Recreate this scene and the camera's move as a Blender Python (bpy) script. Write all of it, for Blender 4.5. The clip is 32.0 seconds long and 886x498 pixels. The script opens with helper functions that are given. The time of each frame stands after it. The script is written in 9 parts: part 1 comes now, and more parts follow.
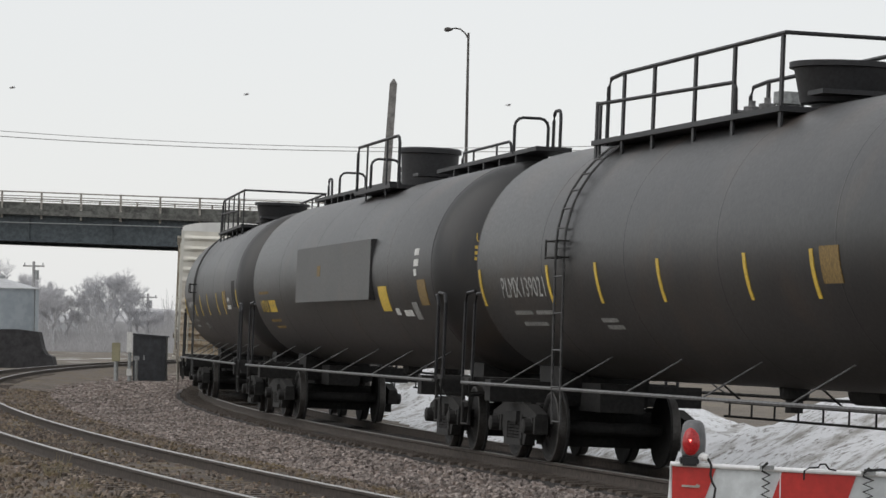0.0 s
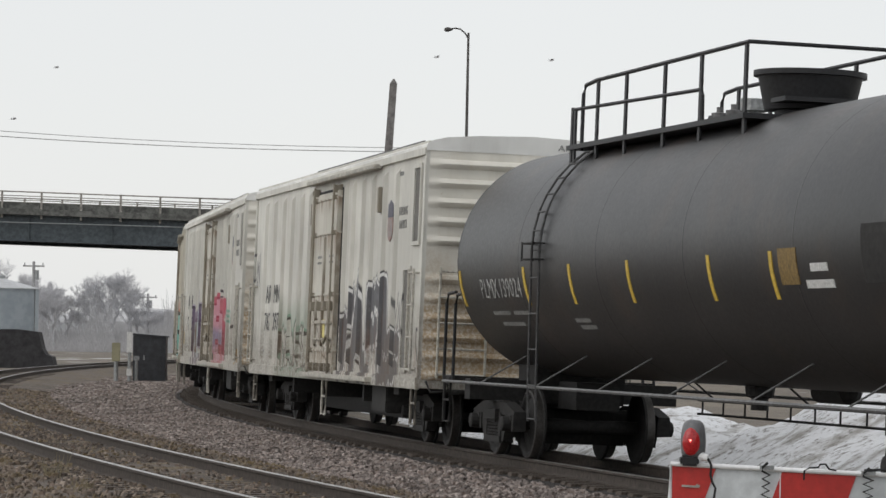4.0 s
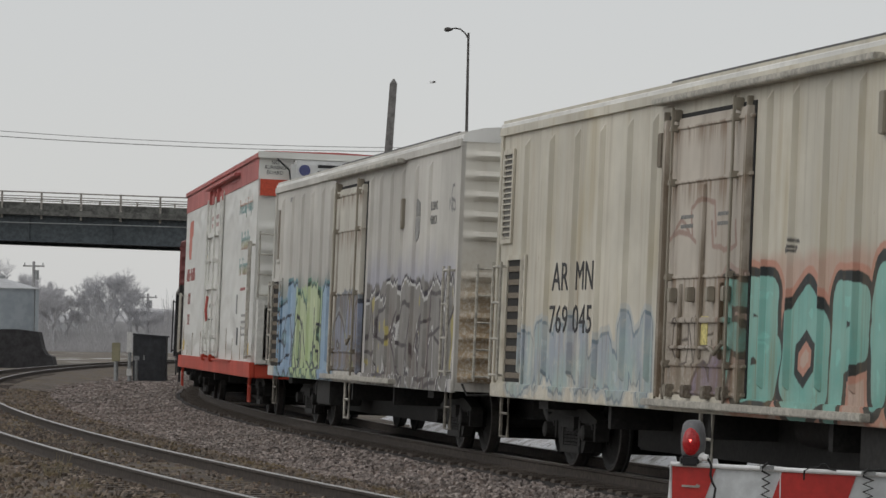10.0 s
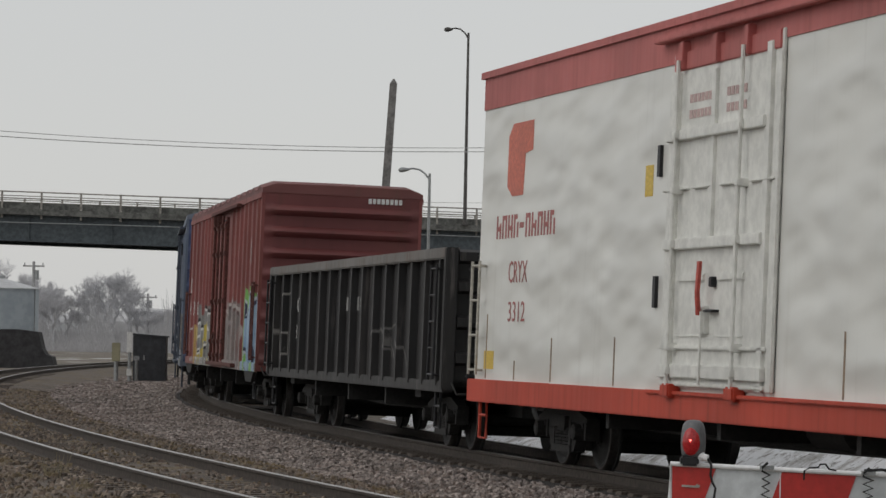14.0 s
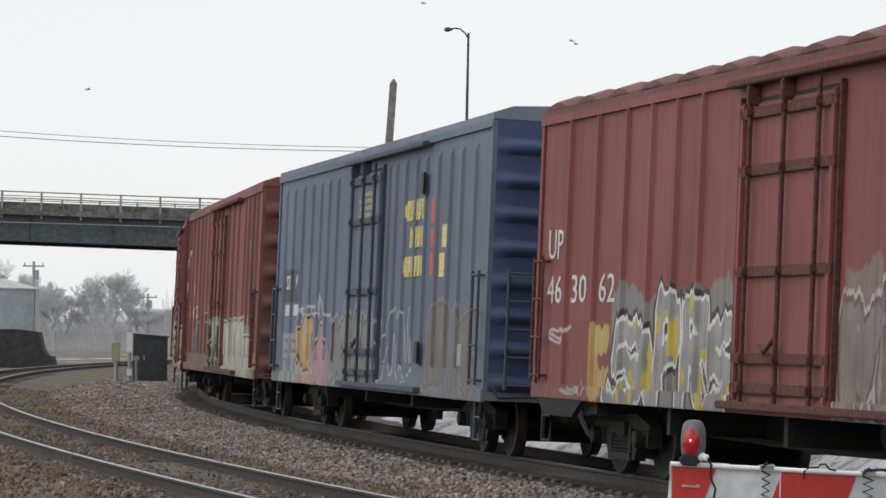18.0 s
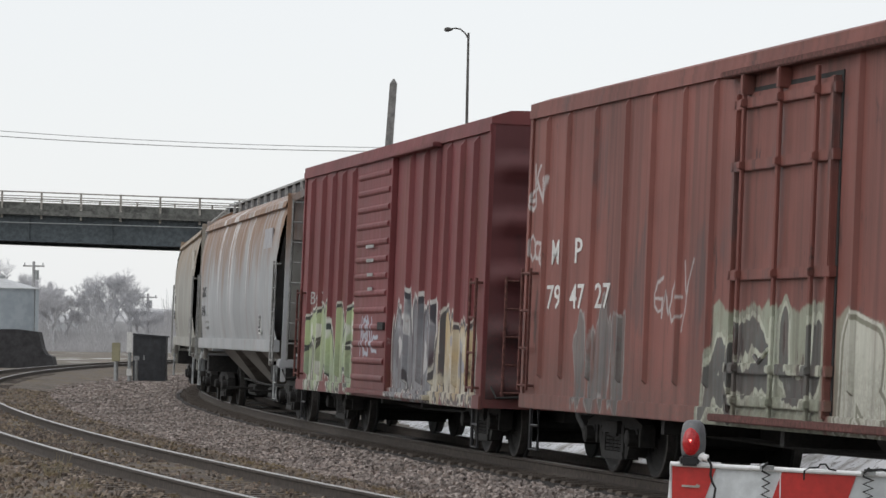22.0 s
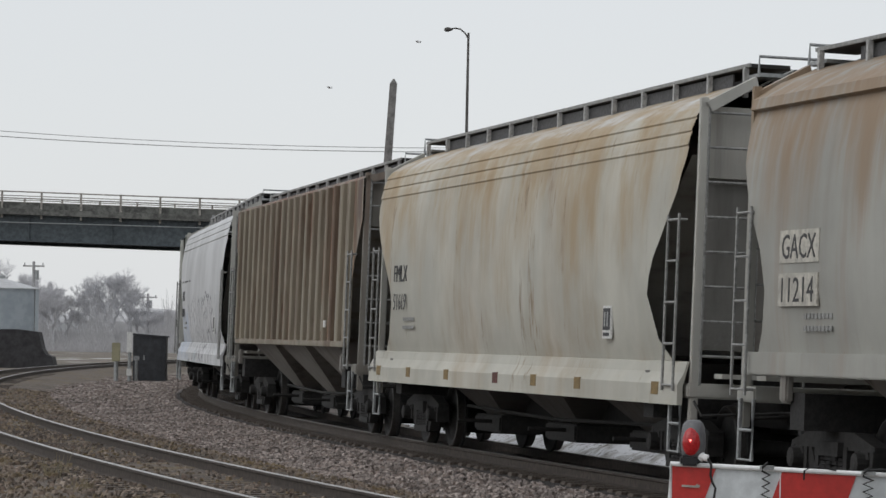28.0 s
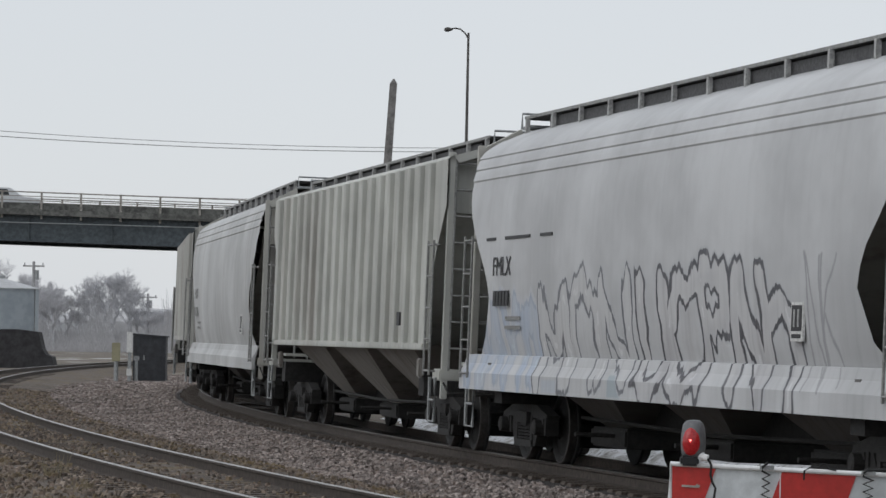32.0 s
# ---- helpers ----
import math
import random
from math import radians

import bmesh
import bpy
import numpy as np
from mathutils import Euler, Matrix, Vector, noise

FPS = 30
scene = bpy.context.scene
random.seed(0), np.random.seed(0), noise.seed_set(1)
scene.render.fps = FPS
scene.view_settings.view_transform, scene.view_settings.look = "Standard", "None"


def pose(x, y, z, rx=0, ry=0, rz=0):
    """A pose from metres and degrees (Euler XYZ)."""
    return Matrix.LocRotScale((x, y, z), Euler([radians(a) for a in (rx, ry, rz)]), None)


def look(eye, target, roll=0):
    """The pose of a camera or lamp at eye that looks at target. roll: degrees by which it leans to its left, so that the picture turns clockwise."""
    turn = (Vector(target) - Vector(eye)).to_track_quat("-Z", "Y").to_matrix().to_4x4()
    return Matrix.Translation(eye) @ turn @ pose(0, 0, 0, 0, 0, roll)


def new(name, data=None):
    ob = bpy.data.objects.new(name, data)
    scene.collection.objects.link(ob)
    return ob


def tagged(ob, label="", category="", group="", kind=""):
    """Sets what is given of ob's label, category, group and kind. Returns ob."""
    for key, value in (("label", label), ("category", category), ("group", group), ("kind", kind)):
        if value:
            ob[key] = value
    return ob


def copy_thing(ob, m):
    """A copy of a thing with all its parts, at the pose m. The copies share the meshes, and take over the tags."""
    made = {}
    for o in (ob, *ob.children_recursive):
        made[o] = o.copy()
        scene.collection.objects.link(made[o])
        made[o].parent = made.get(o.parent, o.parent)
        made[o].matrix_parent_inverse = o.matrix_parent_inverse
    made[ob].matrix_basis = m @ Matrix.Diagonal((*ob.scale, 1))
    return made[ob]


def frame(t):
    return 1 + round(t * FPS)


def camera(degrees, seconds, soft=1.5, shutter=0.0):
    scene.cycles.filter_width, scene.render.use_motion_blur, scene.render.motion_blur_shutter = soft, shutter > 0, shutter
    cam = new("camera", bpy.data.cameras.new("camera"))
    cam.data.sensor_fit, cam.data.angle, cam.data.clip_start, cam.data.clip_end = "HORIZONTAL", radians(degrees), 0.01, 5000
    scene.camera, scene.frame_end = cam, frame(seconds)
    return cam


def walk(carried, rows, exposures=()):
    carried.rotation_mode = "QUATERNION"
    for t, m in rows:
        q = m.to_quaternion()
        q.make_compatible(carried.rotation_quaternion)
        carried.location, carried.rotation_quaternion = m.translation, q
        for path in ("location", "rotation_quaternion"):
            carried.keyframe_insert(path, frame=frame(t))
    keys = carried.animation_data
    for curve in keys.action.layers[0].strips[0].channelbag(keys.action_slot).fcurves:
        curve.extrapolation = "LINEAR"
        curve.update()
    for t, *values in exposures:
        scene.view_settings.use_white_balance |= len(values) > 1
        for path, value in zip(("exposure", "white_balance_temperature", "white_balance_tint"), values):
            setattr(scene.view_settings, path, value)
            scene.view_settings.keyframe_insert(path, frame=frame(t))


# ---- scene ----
cam = camera(14.3, 32.0)
EYE = (0, 0, 1.623)
VIEW = look(EYE, (0, 100 * math.cos(radians(1.436)), 1.623 + 100 * math.sin(radians(1.436))), 0.92)
EXPOSURES = [(0.0, 0.06, 6500, 10), (2.5, 0.05, 6500, 10), (4.5, 0.07, 6500, 10), (5.2, 0.0, 6510, 10), (6.0, -0.18, 6520, 10), (9.0, -0.36, 6520, 10), (13.0, -0.4, 6560, 10), (14.5, -0.35, 6550, 10),
             (17.0, 0.1, 6450, 10), (19.0, 0.2, 6430, 10), (23.0, 0.15, 6380, 10), (25.0, 0.1, 6330, 10), (28.0, -0.08, 6330, 10), (32.0, -0.15, 6200, 10)]
walk(cam, [(0.0, VIEW), (32.0, VIEW)], EXPOSURES)

# ---- daylight: an even winter overcast ----
world = bpy.data.worlds.new("overcast")
scene.world = world
world.use_nodes = True
wn, wl = world.node_tree.nodes, world.node_tree.links
sky = wn.new("ShaderNodeTexSky")
sky.sky_type, sky.sun_disc = "NISHITA", False
sky.sun_elevation, sky.sun_rotation = radians(42), radians(-110)
cloud = wn.new("ShaderNodeTexNoise")
cloud.inputs["Scale"].default_value = 1.6
cloud.inputs["Detail"].default_value = 3
ramp = wn.new("ShaderNodeValToRGB")
ramp.color_ramp.elements[0].position, ramp.color_ramp.elements[0].color = 0.25, (0.69, 0.695, 0.695, 1)
ramp.color_ramp.elements[1].position, ramp.color_ramp.elements[1].color = 0.75, (0.765, 0.77, 0.77, 1)
mixed = wn.new("ShaderNodeMix")
mixed.data_type = "RGBA"
mixed.inputs[0].default_value = 0.985
wl.new(cloud.outputs["Fac"], ramp.inputs[0])
wl.new(sky.outputs[0], mixed.inputs[6])
wl.new(ramp.outputs[0], mixed.inputs[7])
wl.new(mixed.outputs[2], wn["Background"].inputs[0])
wn["Background"].inputs[1].default_value = 1.0
sun = new("sun", bpy.data.lights.new("sun", "SUN"))
sun.data.energy, sun.data.angle, sun.data.color = 0.95, radians(60), (1.0, 0.97, 0.93)
sun.matrix_world = look((-75, 2, 72), (0, 30, 0))


# ---- the two curved tracks ----
def lay(x0, y0, heading, bend, tighten, low, high):
    """Arc lengths, places and headings along a track; s grows away from the eye."""
    ss = np.arange(-420.0, 640.0, 0.5)
    k = bend + tighten * np.clip(ss, low, high)
    k = np.where(ss < low - 40, 0, np.where(ss > high + 25, 0, k))
    th = np.cumsum(k) * 0.5
    i = int(np.argmin(abs(ss)))
    th += heading - th[i]
    xs, ys = np.cumsum(np.sin(th)) * 0.5, np.cumsum(np.cos(th)) * 0.5
    return ss, xs - xs[i] + x0, ys - ys[i] + y0, th


TRAIN_TRACK = lay(1.4257, 49.994, -0.20678, 0.0019906, 1.84437e-05, -60, 105)
NEAR_TRACK = lay(-4.7293, 50.0, -0.231012, 0.0022274, -5.0e-06, -60, 160)
CANT = 1.516


def on_track(track, s, side=0.0):
    """Place and heading on a track, side metres to the far side of its middle."""
    ss, xs, ys, th = track
    x, y, h = np.interp(s, ss, xs), np.interp(s, ss, ys), np.interp(s, ss, th)
    return float(x + side * math.cos(h)), float(y - side * math.sin(h)), float(h)


def rolled(t):
    """How far the train has come by t seconds, in metres."""
    u = (t - 16) / 16
    return 172.5429 * u + 1.6201 * u ** 2 + 0.27884 * u ** 3 + 0.46508 * u ** 4


def car_pose(q, wheelbase, t):
    """A car whose middle is q metres back along the train; +x is its front, -y its near side."""
    ax, ay, _ = on_track(TRAIN_TRACK, q - wheelbase / 2 - rolled(t))
    bx, by, _ = on_track(TRAIN_TRACK, q + wheelbase / 2 - rolled(t))
    turn = math.degrees(math.atan2(ay - by, ax - bx))
    return pose((ax + bx) / 2, (ay + by) / 2, 0, 0, 0, turn) @ pose(0, 0, 0, -CANT)


RIDES = []



# ---- materials ----
class Net:
    """A small helper to write node graphs."""

    def __init__(self, name, rough=0.6, metal=0.0):
        self.m = bpy.data.materials.new(name)
        self.m.use_nodes = True
        self.n, self.l = self.m.node_tree.nodes, self.m.node_tree.links
        self.b = self.n["Principled BSDF"]
        self.b.inputs["Roughness"].default_value, self.b.inputs["Metallic"].default_value = rough, metal
        co = self.n.new("ShaderNodeTexCoord")
        self.co = co.outputs["Object"]
        sep = self.n.new("ShaderNodeSeparateXYZ")
        self.l.new(self.co, sep.inputs[0])
        self.x, self.y, self.z = sep.outputs

    def put(self, socket, v):
        if isinstance(v, bpy.types.NodeSocket):
            self.l.new(v, socket)
        elif isinstance(v, tuple) and len(v) == 3 and socket.type == "RGBA":
            socket.default_value = (*v, 1)
        else:
            socket.default_value = v

    def math(self, op, a, b=0.0, c=0.0):
        k = self.n.new("ShaderNodeMath")
        k.operation = op
        for i, v in enumerate((a, b, c)):
            self.put(k.inputs[i], v)
        return k.outputs[0]

    def step(self, v, lo, hi):
        k = self.n.new("ShaderNodeMapRange")
        k.interpolation_type = "SMOOTHSTEP"
        self.put(k.inputs["Value"], v)
        self.put(k.inputs["From Min"], lo)
        self.put(k.inputs["From Max"], hi)
        return k.outputs[0]

    def mix(self, f, a, b, mode="MIX"):
        k = self.n.new("ShaderNodeMix")
        k.data_type, k.blend_type = "RGBA", mode
        self.put(k.inputs[0], f)
        self.put(k.inputs[6], a)
        self.put(k.inputs[7], b)
        return k.outputs[2]

    def scaled(self, sx, sy, sz, ox=0.0, oy=0.0, oz=0.0, src=None):
        k = self.n.new("ShaderNodeMapping")
        self.l.new(src or self.co, k.inputs[0])
        k.inputs["Location"].default_value, k.inputs["Scale"].default_value = (ox, oy, oz), (sx, sy, sz)
        return k.outputs[0]

    def noise(self, scale=1.0, detail=4.0, rough=0.6, vec=None):
        k = self.n.new("ShaderNodeTexNoise")
        self.l.new(vec or self.co, k.inputs["Vector"])
        k.inputs["Scale"].default_value, k.inputs["Detail"].default_value, k.inputs["Roughness"].default_value = scale, detail, rough
        return k.outputs["Fac"]

    def cells(self, vec, scale=1.0, feature="F1"):
        k = self.n.new("ShaderNodeTexVoronoi")
        k.feature = feature
        self.l.new(vec, k.inputs["Vector"])
        k.inputs["Scale"].default_value = scale
        return k.outputs

    def bump(self, height, strength=0.3, distance=0.02):
        k = self.n.new("ShaderNodeBump")
        k.inputs["Strength"].default_value, k.inputs["Distance"].default_value = strength, distance
        self.l.new(height, k.inputs["Height"])
        self.l.new(k.outputs[0], self.b.inputs["Normal"])

    def done(self, colour):
        self.put(self.b.inputs["Base Color"], colour)
        return self.m


class Stencil(Net):
    """The same helper inside a node group, with a colour, a cover and a mist output."""

    def __init__(self, name):
        self.g = bpy.data.node_groups.new(name, "ShaderNodeTree")
        for label, kind in (("Paint", "NodeSocketColor"), ("Cover", "NodeSocketFloat"), ("Mist", "NodeSocketFloat")):
            self.g.interface.new_socket(label, in_out="OUTPUT", socket_type=kind)
        self.n, self.l = self.g.nodes, self.g.links
        co = self.n.new("ShaderNodeTexCoord")
        self.co = co.outputs["Object"]
        sep = self.n.new("ShaderNodeSeparateXYZ")
        self.l.new(self.co, sep.inputs[0])
        self.x, self.y, self.z = sep.outputs

    def close(self, paint, cover, mist, net):
        out = self.n.new("NodeGroupOutput")
        self.put(out.inputs[0], paint)
        self.put(out.inputs[1], cover)
        self.put(out.inputs[2], mist)
        use = net.n.new("ShaderNodeGroup")
        use.node_tree = self.g
        return use.outputs


def plain(name, c, rough=0.6, metal=0.0, grain=25.0, vary=0.25, bump=0.15):
    """One colour with two scales of wear and a fine relief."""
    k = Net(name, rough, metal)
    f = k.noise(grain, 5, 0.65)
    g = k.noise(grain * 0.06, 3)
    dark, lite = tuple(v * (1 - vary) for v in c), tuple(min(1, v * (1 + vary)) for v in c)
    col = k.mix(k.step(f, 0.3, 0.7), dark, lite)
    col = k.mix(k.math("MULTIPLY", k.step(g, 0.45, 0.7), 0.35), col, tuple(v * 0.6 for v in c))
    if bump:
        k.bump(f, bump, 0.01)
    return k.done(col)


GLYPHS = {
    "fork": ((0, 1, 0.45, 0.5), (1, 1, 0.45, 0.5), (0.45, 0.5, 0.3, 0)),
    "peak": ((0, 0, 0.45, 1), (0.45, 1, 0.95, 0), (0.2, 0.35, 0.75, 0.35)),
    "flag": ((0.1, 0, 0.1, 1), (0.1, 1, 0.95, 0.95), (0.1, 0.55, 0.7, 0.52)),
    "hook": ((0.95, 0.95, 0.25, 0.9), (0.25, 0.9, 0.05, 0.5), (0.05, 0.5, 0.25, 0.06), (0.25, 0.06, 0.95, 0.1)),
    "bow": ((0.05, 0, 0.05, 1), (0.05, 1, 0.75, 0.95), (0.75, 0.95, 0.78, 0.6), (0.78, 0.6, 0.1, 0.5), (0.4, 0.5, 0.92, 0.36), (0.92, 0.36, 0.85, 0.05), (0.85, 0.05, 0.05, 0)),
    "ring": ((0.5, 1, 0.12, 0.78), (0.12, 0.78, 0.08, 0.28), (0.08, 0.28, 0.5, 0), (0.5, 0, 0.92, 0.24), (0.92, 0.24, 0.9, 0.76), (0.9, 0.76, 0.5, 1)),
    "knob": ((0.1, 0, 0.1, 1), (0.1, 1, 0.8, 0.95), (0.8, 0.95, 0.85, 0.62), (0.85, 0.62, 0.1, 0.48)),
    "mast": ((0.45, 0, 0.5, 0.7), (0.5, 0.95, 0.75, 1.25)),
    "coil": ((0.95, 0.95, 0.4, 0.92), (0.4, 0.92, 0.1, 0.6), (0.1, 0.6, 0.1, 0.2), (0.1, 0.2, 0.5, 0.03), (0.5, 0.03, 0.9, 0.12), (0.9, 0.12, 0.9, 0.42), (0.9, 0.42, 0.15, 0.46)),
    "comb": ((0.1, 0, 0.1, 1), (0.1, 1, 0.9, 1), (0.1, 0.5, 0.8, 0.5), (0.1, 0, 0.9, 0)),
    "bar": ((0.5, 0, 0.5, 1),),
    "tee": ((0.55, 0, 0.5, 1), (0, 0.92, 1, 1)),
    "twin": ((0.05, 0, 0.1, 1), (0.1, 1, 0.5, 0.4), (0.5, 0.4, 0.9, 1), (0.9, 1, 0.95, 0)),
    "zig": ((0.1, 0, 0.1, 1), (0.1, 1, 0.9, 0), (0.9, 0, 0.9, 1)),
    "cup": ((0.1, 1, 0.1, 0.2), (0.1, 0.2, 0.5, 0.02), (0.5, 0.02, 0.9, 0.2), (0.9, 0.2, 0.9, 1)),
    "arch": ((0.1, 0, 0.1, 0.8), (0.1, 0.8, 0.5, 1), (0.5, 1, 0.9, 0.8), (0.9, 0.8, 0.9, 0)),
    "bend": ((0.9, 0.92, 0.2, 0.9), (0.2, 0.9, 0.15, 0.58), (0.15, 0.58, 0.85, 0.42), (0.85, 0.42, 0.8, 0.08), (0.8, 0.08, 0.05, 0.06)),
    "kick": ((0.1, 0, 0.1, 1), (0.1, 0.42, 0.9, 1), (0.35, 0.55, 0.95, 0)),
    "leg": ((0.1, 0, 0.1, 1), (0.1, 1, 0.8, 0.92), (0.8, 0.92, 0.78, 0.6), (0.78, 0.6, 0.12, 0.5), (0.4, 0.5, 0.95, 0)),
}


def row_of(names, x0, x1, z0, z1, lap=0.06, rise=0.1, seed=1):
    """Forms set side by side, each a little higher or lower than the last."""
    rng = random.Random(seed)
    w = (x1 - x0) / len(names)
    return [(n, x0 + i * w - lap * w, x0 + (i + 1) * w + lap * w, z0 + rng.uniform(0, rise), z1 - rng.uniform(0, rise) * 2) for i, n in enumerate(names)]


def graffiti(net, col, x0, x1, z0, z1, fill, second=None, line=(0.012, 0.012, 0.014), halo=None, wide=0.75, seed=0.0, cover=0.8, soft=0.3, fat=0.16, back=None, forms=None, lw=0.06, hw=0.07, sway=0.3, chips=None, band=None, mist=None, drip=0.35, spike=0.0, frayed=0.5):
    """Sprayed crooked forms side by side, each of a few thick strokes with an outline and a halo."""
    k = Stencil("sprayed_piece")
    rng = random.Random(int(seed * 10))
    n = max(2, round((x1 - x0) / (wide * 1.15)))
    w = (x1 - x0) / n
    second = second or fill
    wob = k.n.new("ShaderNodeTexNoise")
    k.l.new(k.scaled(1, 0, 1, seed, seed * 0.3, 0), wob.inputs["Vector"])
    wob.inputs["Scale"].default_value, wob.inputs["Detail"].default_value = 1.5, 1.5
    flat = k.n.new("ShaderNodeCombineXYZ")
    k.put(flat.inputs[0], k.x)
    tall = k.z
    if spike:
        # sharp tips and drips: stretch the height by thin upright noise
        thorn = k.math("SUBTRACT", k.noise(1.0, 2, 0.5, k.scaled(4.5, 0, 0.25, seed * 1.3)), 0.5)
        tall = k.math("ADD", k.z, k.math("MULTIPLY", thorn, spike))
    k.put(flat.inputs[2], tall)

    def vec(op, a, b=None, scale=None):
        v = k.n.new("ShaderNodeVectorMath")
        v.operation = op
        k.put(v.inputs[0], a)
        if b is not None:
            k.put(v.inputs[1], b)
        if scale is not None:
            k.put(v.inputs["Scale"], scale)
        return v.outputs["Value"] if op in ("DOT_PRODUCT", "LENGTH") else v.outputs["Vector"]

    shift = vec("MULTIPLY", vec("SUBTRACT", wob.outputs["Color"], (0.5, 0.5, 0.5)), (sway, 0, sway * 0.8))
    p = vec("ADD", flat.outputs[0], shift)
    if forms is None:
        fat = fat * min(1.0, w) * (0.75 + 0.3 * cover)
        names = list(GLYPHS)
        forms = [(rng.choice(names), x0 + w * (i - 0.02), x0 + w * (i + 0.96), z0 + rng.uniform(0, 0.08), z1 - rng.uniform(0, 0.2) * (z1 - z0)) for i in range(n)]
    near = None
    for name, fx0, fx1, fz0, fz1 in forms:
        lean = rng.uniform(-0.1, 0.1)
        for ax, az, bx, bz in GLYPHS[name]:
            fw, fh = fx1 - fx0 - 2 * fat, fz1 - fz0 - 2 * fat
            a = Vector((fx0 + fat + fw * ax + lean * az, 0, fz0 + fat + fh * az))
            b = Vector((fx0 + fat + fw * bx + lean * bz, 0, fz0 + fat + fh * bz))
            d = b - a
            q = p
            if near is not None:
                q = vec("ADD", p, vec("SCALE", (1e-6, 0, 0), None, near))
            rel = vec("SUBTRACT", q, tuple(a))
            h = k.n.new("ShaderNodeMath")
            h.operation, h.use_clamp = "MULTIPLY", True
            k.put(h.inputs[0], vec("DOT_PRODUCT", rel, tuple(d / max(1e-4, d.length_squared))))
            h.inputs[1].default_value = 1.0
            far = vec("LENGTH", vec("SUBTRACT", rel, vec("SCALE", tuple(d), None, h.outputs[0])))
            near = far if near is None else k.math("MINIMUM", near, far)
    fuzz = k.noise(24, 3, 0.6)
    near = k.math("ADD", near, k.math("MULTIPLY", k.math("SUBTRACT", fuzz, 0.5), 0.03))
    shade = k.step(k.math("ADD", k.math("MULTIPLY", k.noise(1.7, 2, 0.5, k.scaled(1, 0, 1, seed)), 0.8), k.math("MULTIPLY", k.z, 0.12)), 0.4, 0.72)
    paint = k.mix(shade, fill, second)
    if chips:
        spot = k.noise(1.0, 1.5, 0.5, k.scaled(2.0, 0, 1.5, seed * 2.3))
        paint = k.mix(k.step(spot, chips[1], chips[1] + 0.03), paint, chips[0])
    if band:
        bz, bh, bc = band
        edge = k.math("ABSOLUTE", k.math("SUBTRACT", k.math("ADD", k.z, k.math("MULTIPLY", k.noise(2.0, 2), 0.2)), bz + 0.1))
        paint = k.mix(k.math("MULTIPLY", k.step(edge, bh, bh * 0.3), 0.8), paint, bc)
    if drip:
        paint = k.mix(k.math("MULTIPLY", k.step(k.noise(1.0, 4, 0.6, k.scaled(9, 0, 0.6, seed)), 0.5, 0.7), drip), paint, tuple(v * 0.6 for v in fill))
    if halo and line:
        gloss = k.math("MULTIPLY", k.step(near, fat * 0.3, fat * 0.2), k.step(k.noise(2.5, 2, 0.5, k.scaled(1, 0, 1, seed * 2)), 0.58, 0.62))
        paint = k.mix(k.math("MULTIPLY", gloss, 0.4), paint, tuple(min(0.7, v * 1.5 + 0.05) for v in fill))
    end = fat
    if line:
        paint = k.mix(k.step(near, end - 0.012, end + 0.008), paint, line)
        end += lw
    if halo:
        paint = k.mix(k.step(near, end - 0.01, end + 0.01), paint, halo)
        end += hw
    on = k.step(near, end + 0.015, end - 0.015)
    if back:
        ragged = k.math("MULTIPLY", k.math("SUBTRACT", k.noise(1.8, 3, 0.5, k.scaled(1, 0, 0.4, seed)), 0.5), 0.9)
        body = k.math("MULTIPLY", k.math("MULTIPLY", k.step(k.x, x0, x0 + 0.12), k.step(k.x, x1, x1 - 0.12)), k.step(k.math("ADD", k.z, ragged), z1, z1 - 0.06))
        paint = k.mix(k.step(near, end - 0.015, end + 0.015), paint, back)
        on = k.math("MAXIMUM", on, body)
    on = k.math("MULTIPLY", on, k.step(k.z, z0 - 0.04, z0 - 0.02))
    fog = 0.0
    if mist:
        # soft overspray drifting up round the forms
        drift = k.math("MULTIPLY", k.math("SUBTRACT", k.noise(1.2, 3, 0.5, k.scaled(1, 0, 1, seed * 5)), 0.5), 0.8)
        fog = k.math("MULTIPLY", k.math("MULTIPLY", k.step(k.x, x0 - 0.3, x0 + 0.3), k.step(k.x, x1 + 0.3, x1 - 0.3)), k.step(k.math("ADD", k.z, drift), z1 + mist[1], z1 - 0.1))
        fog = k.math("MULTIPLY", fog, 0.6)
    scuff = k.math("MAXIMUM", k.step(k.noise(12, 5, 0.7), 0.52, 0.75), k.math("MULTIPLY", k.step(k.noise(1.0, 4, 0.6, k.scaled(5, 0, 1.1, seed * 3)), 0.5, 0.66), frayed))
    worn = k.math("MULTIPLY", on, k.math("SUBTRACT", 1.0, k.math("MULTIPLY", scuff, soft)))
    made = k.close(paint, worn, fog, net)
    if mist:
        col = net.mix(made[2], col, mist[0])
    return net.mix(made[1], col, made[0])


def marker(x0, x1, z0, z1, names, ink, seed=1.0, thick=0.018, soft=0.25, sway=0.35):
    """A quick tag in one thin line."""
    return dict(x0=x0, x1=x1, z0=z0, z1=z1, fill=ink, line=None, halo=None, fat=thick, forms=row_of(names, x0, x1, z0, z1, 0.22, 0.2, int(seed * 7)), seed=seed, soft=soft, sway=sway, drip=0.0)


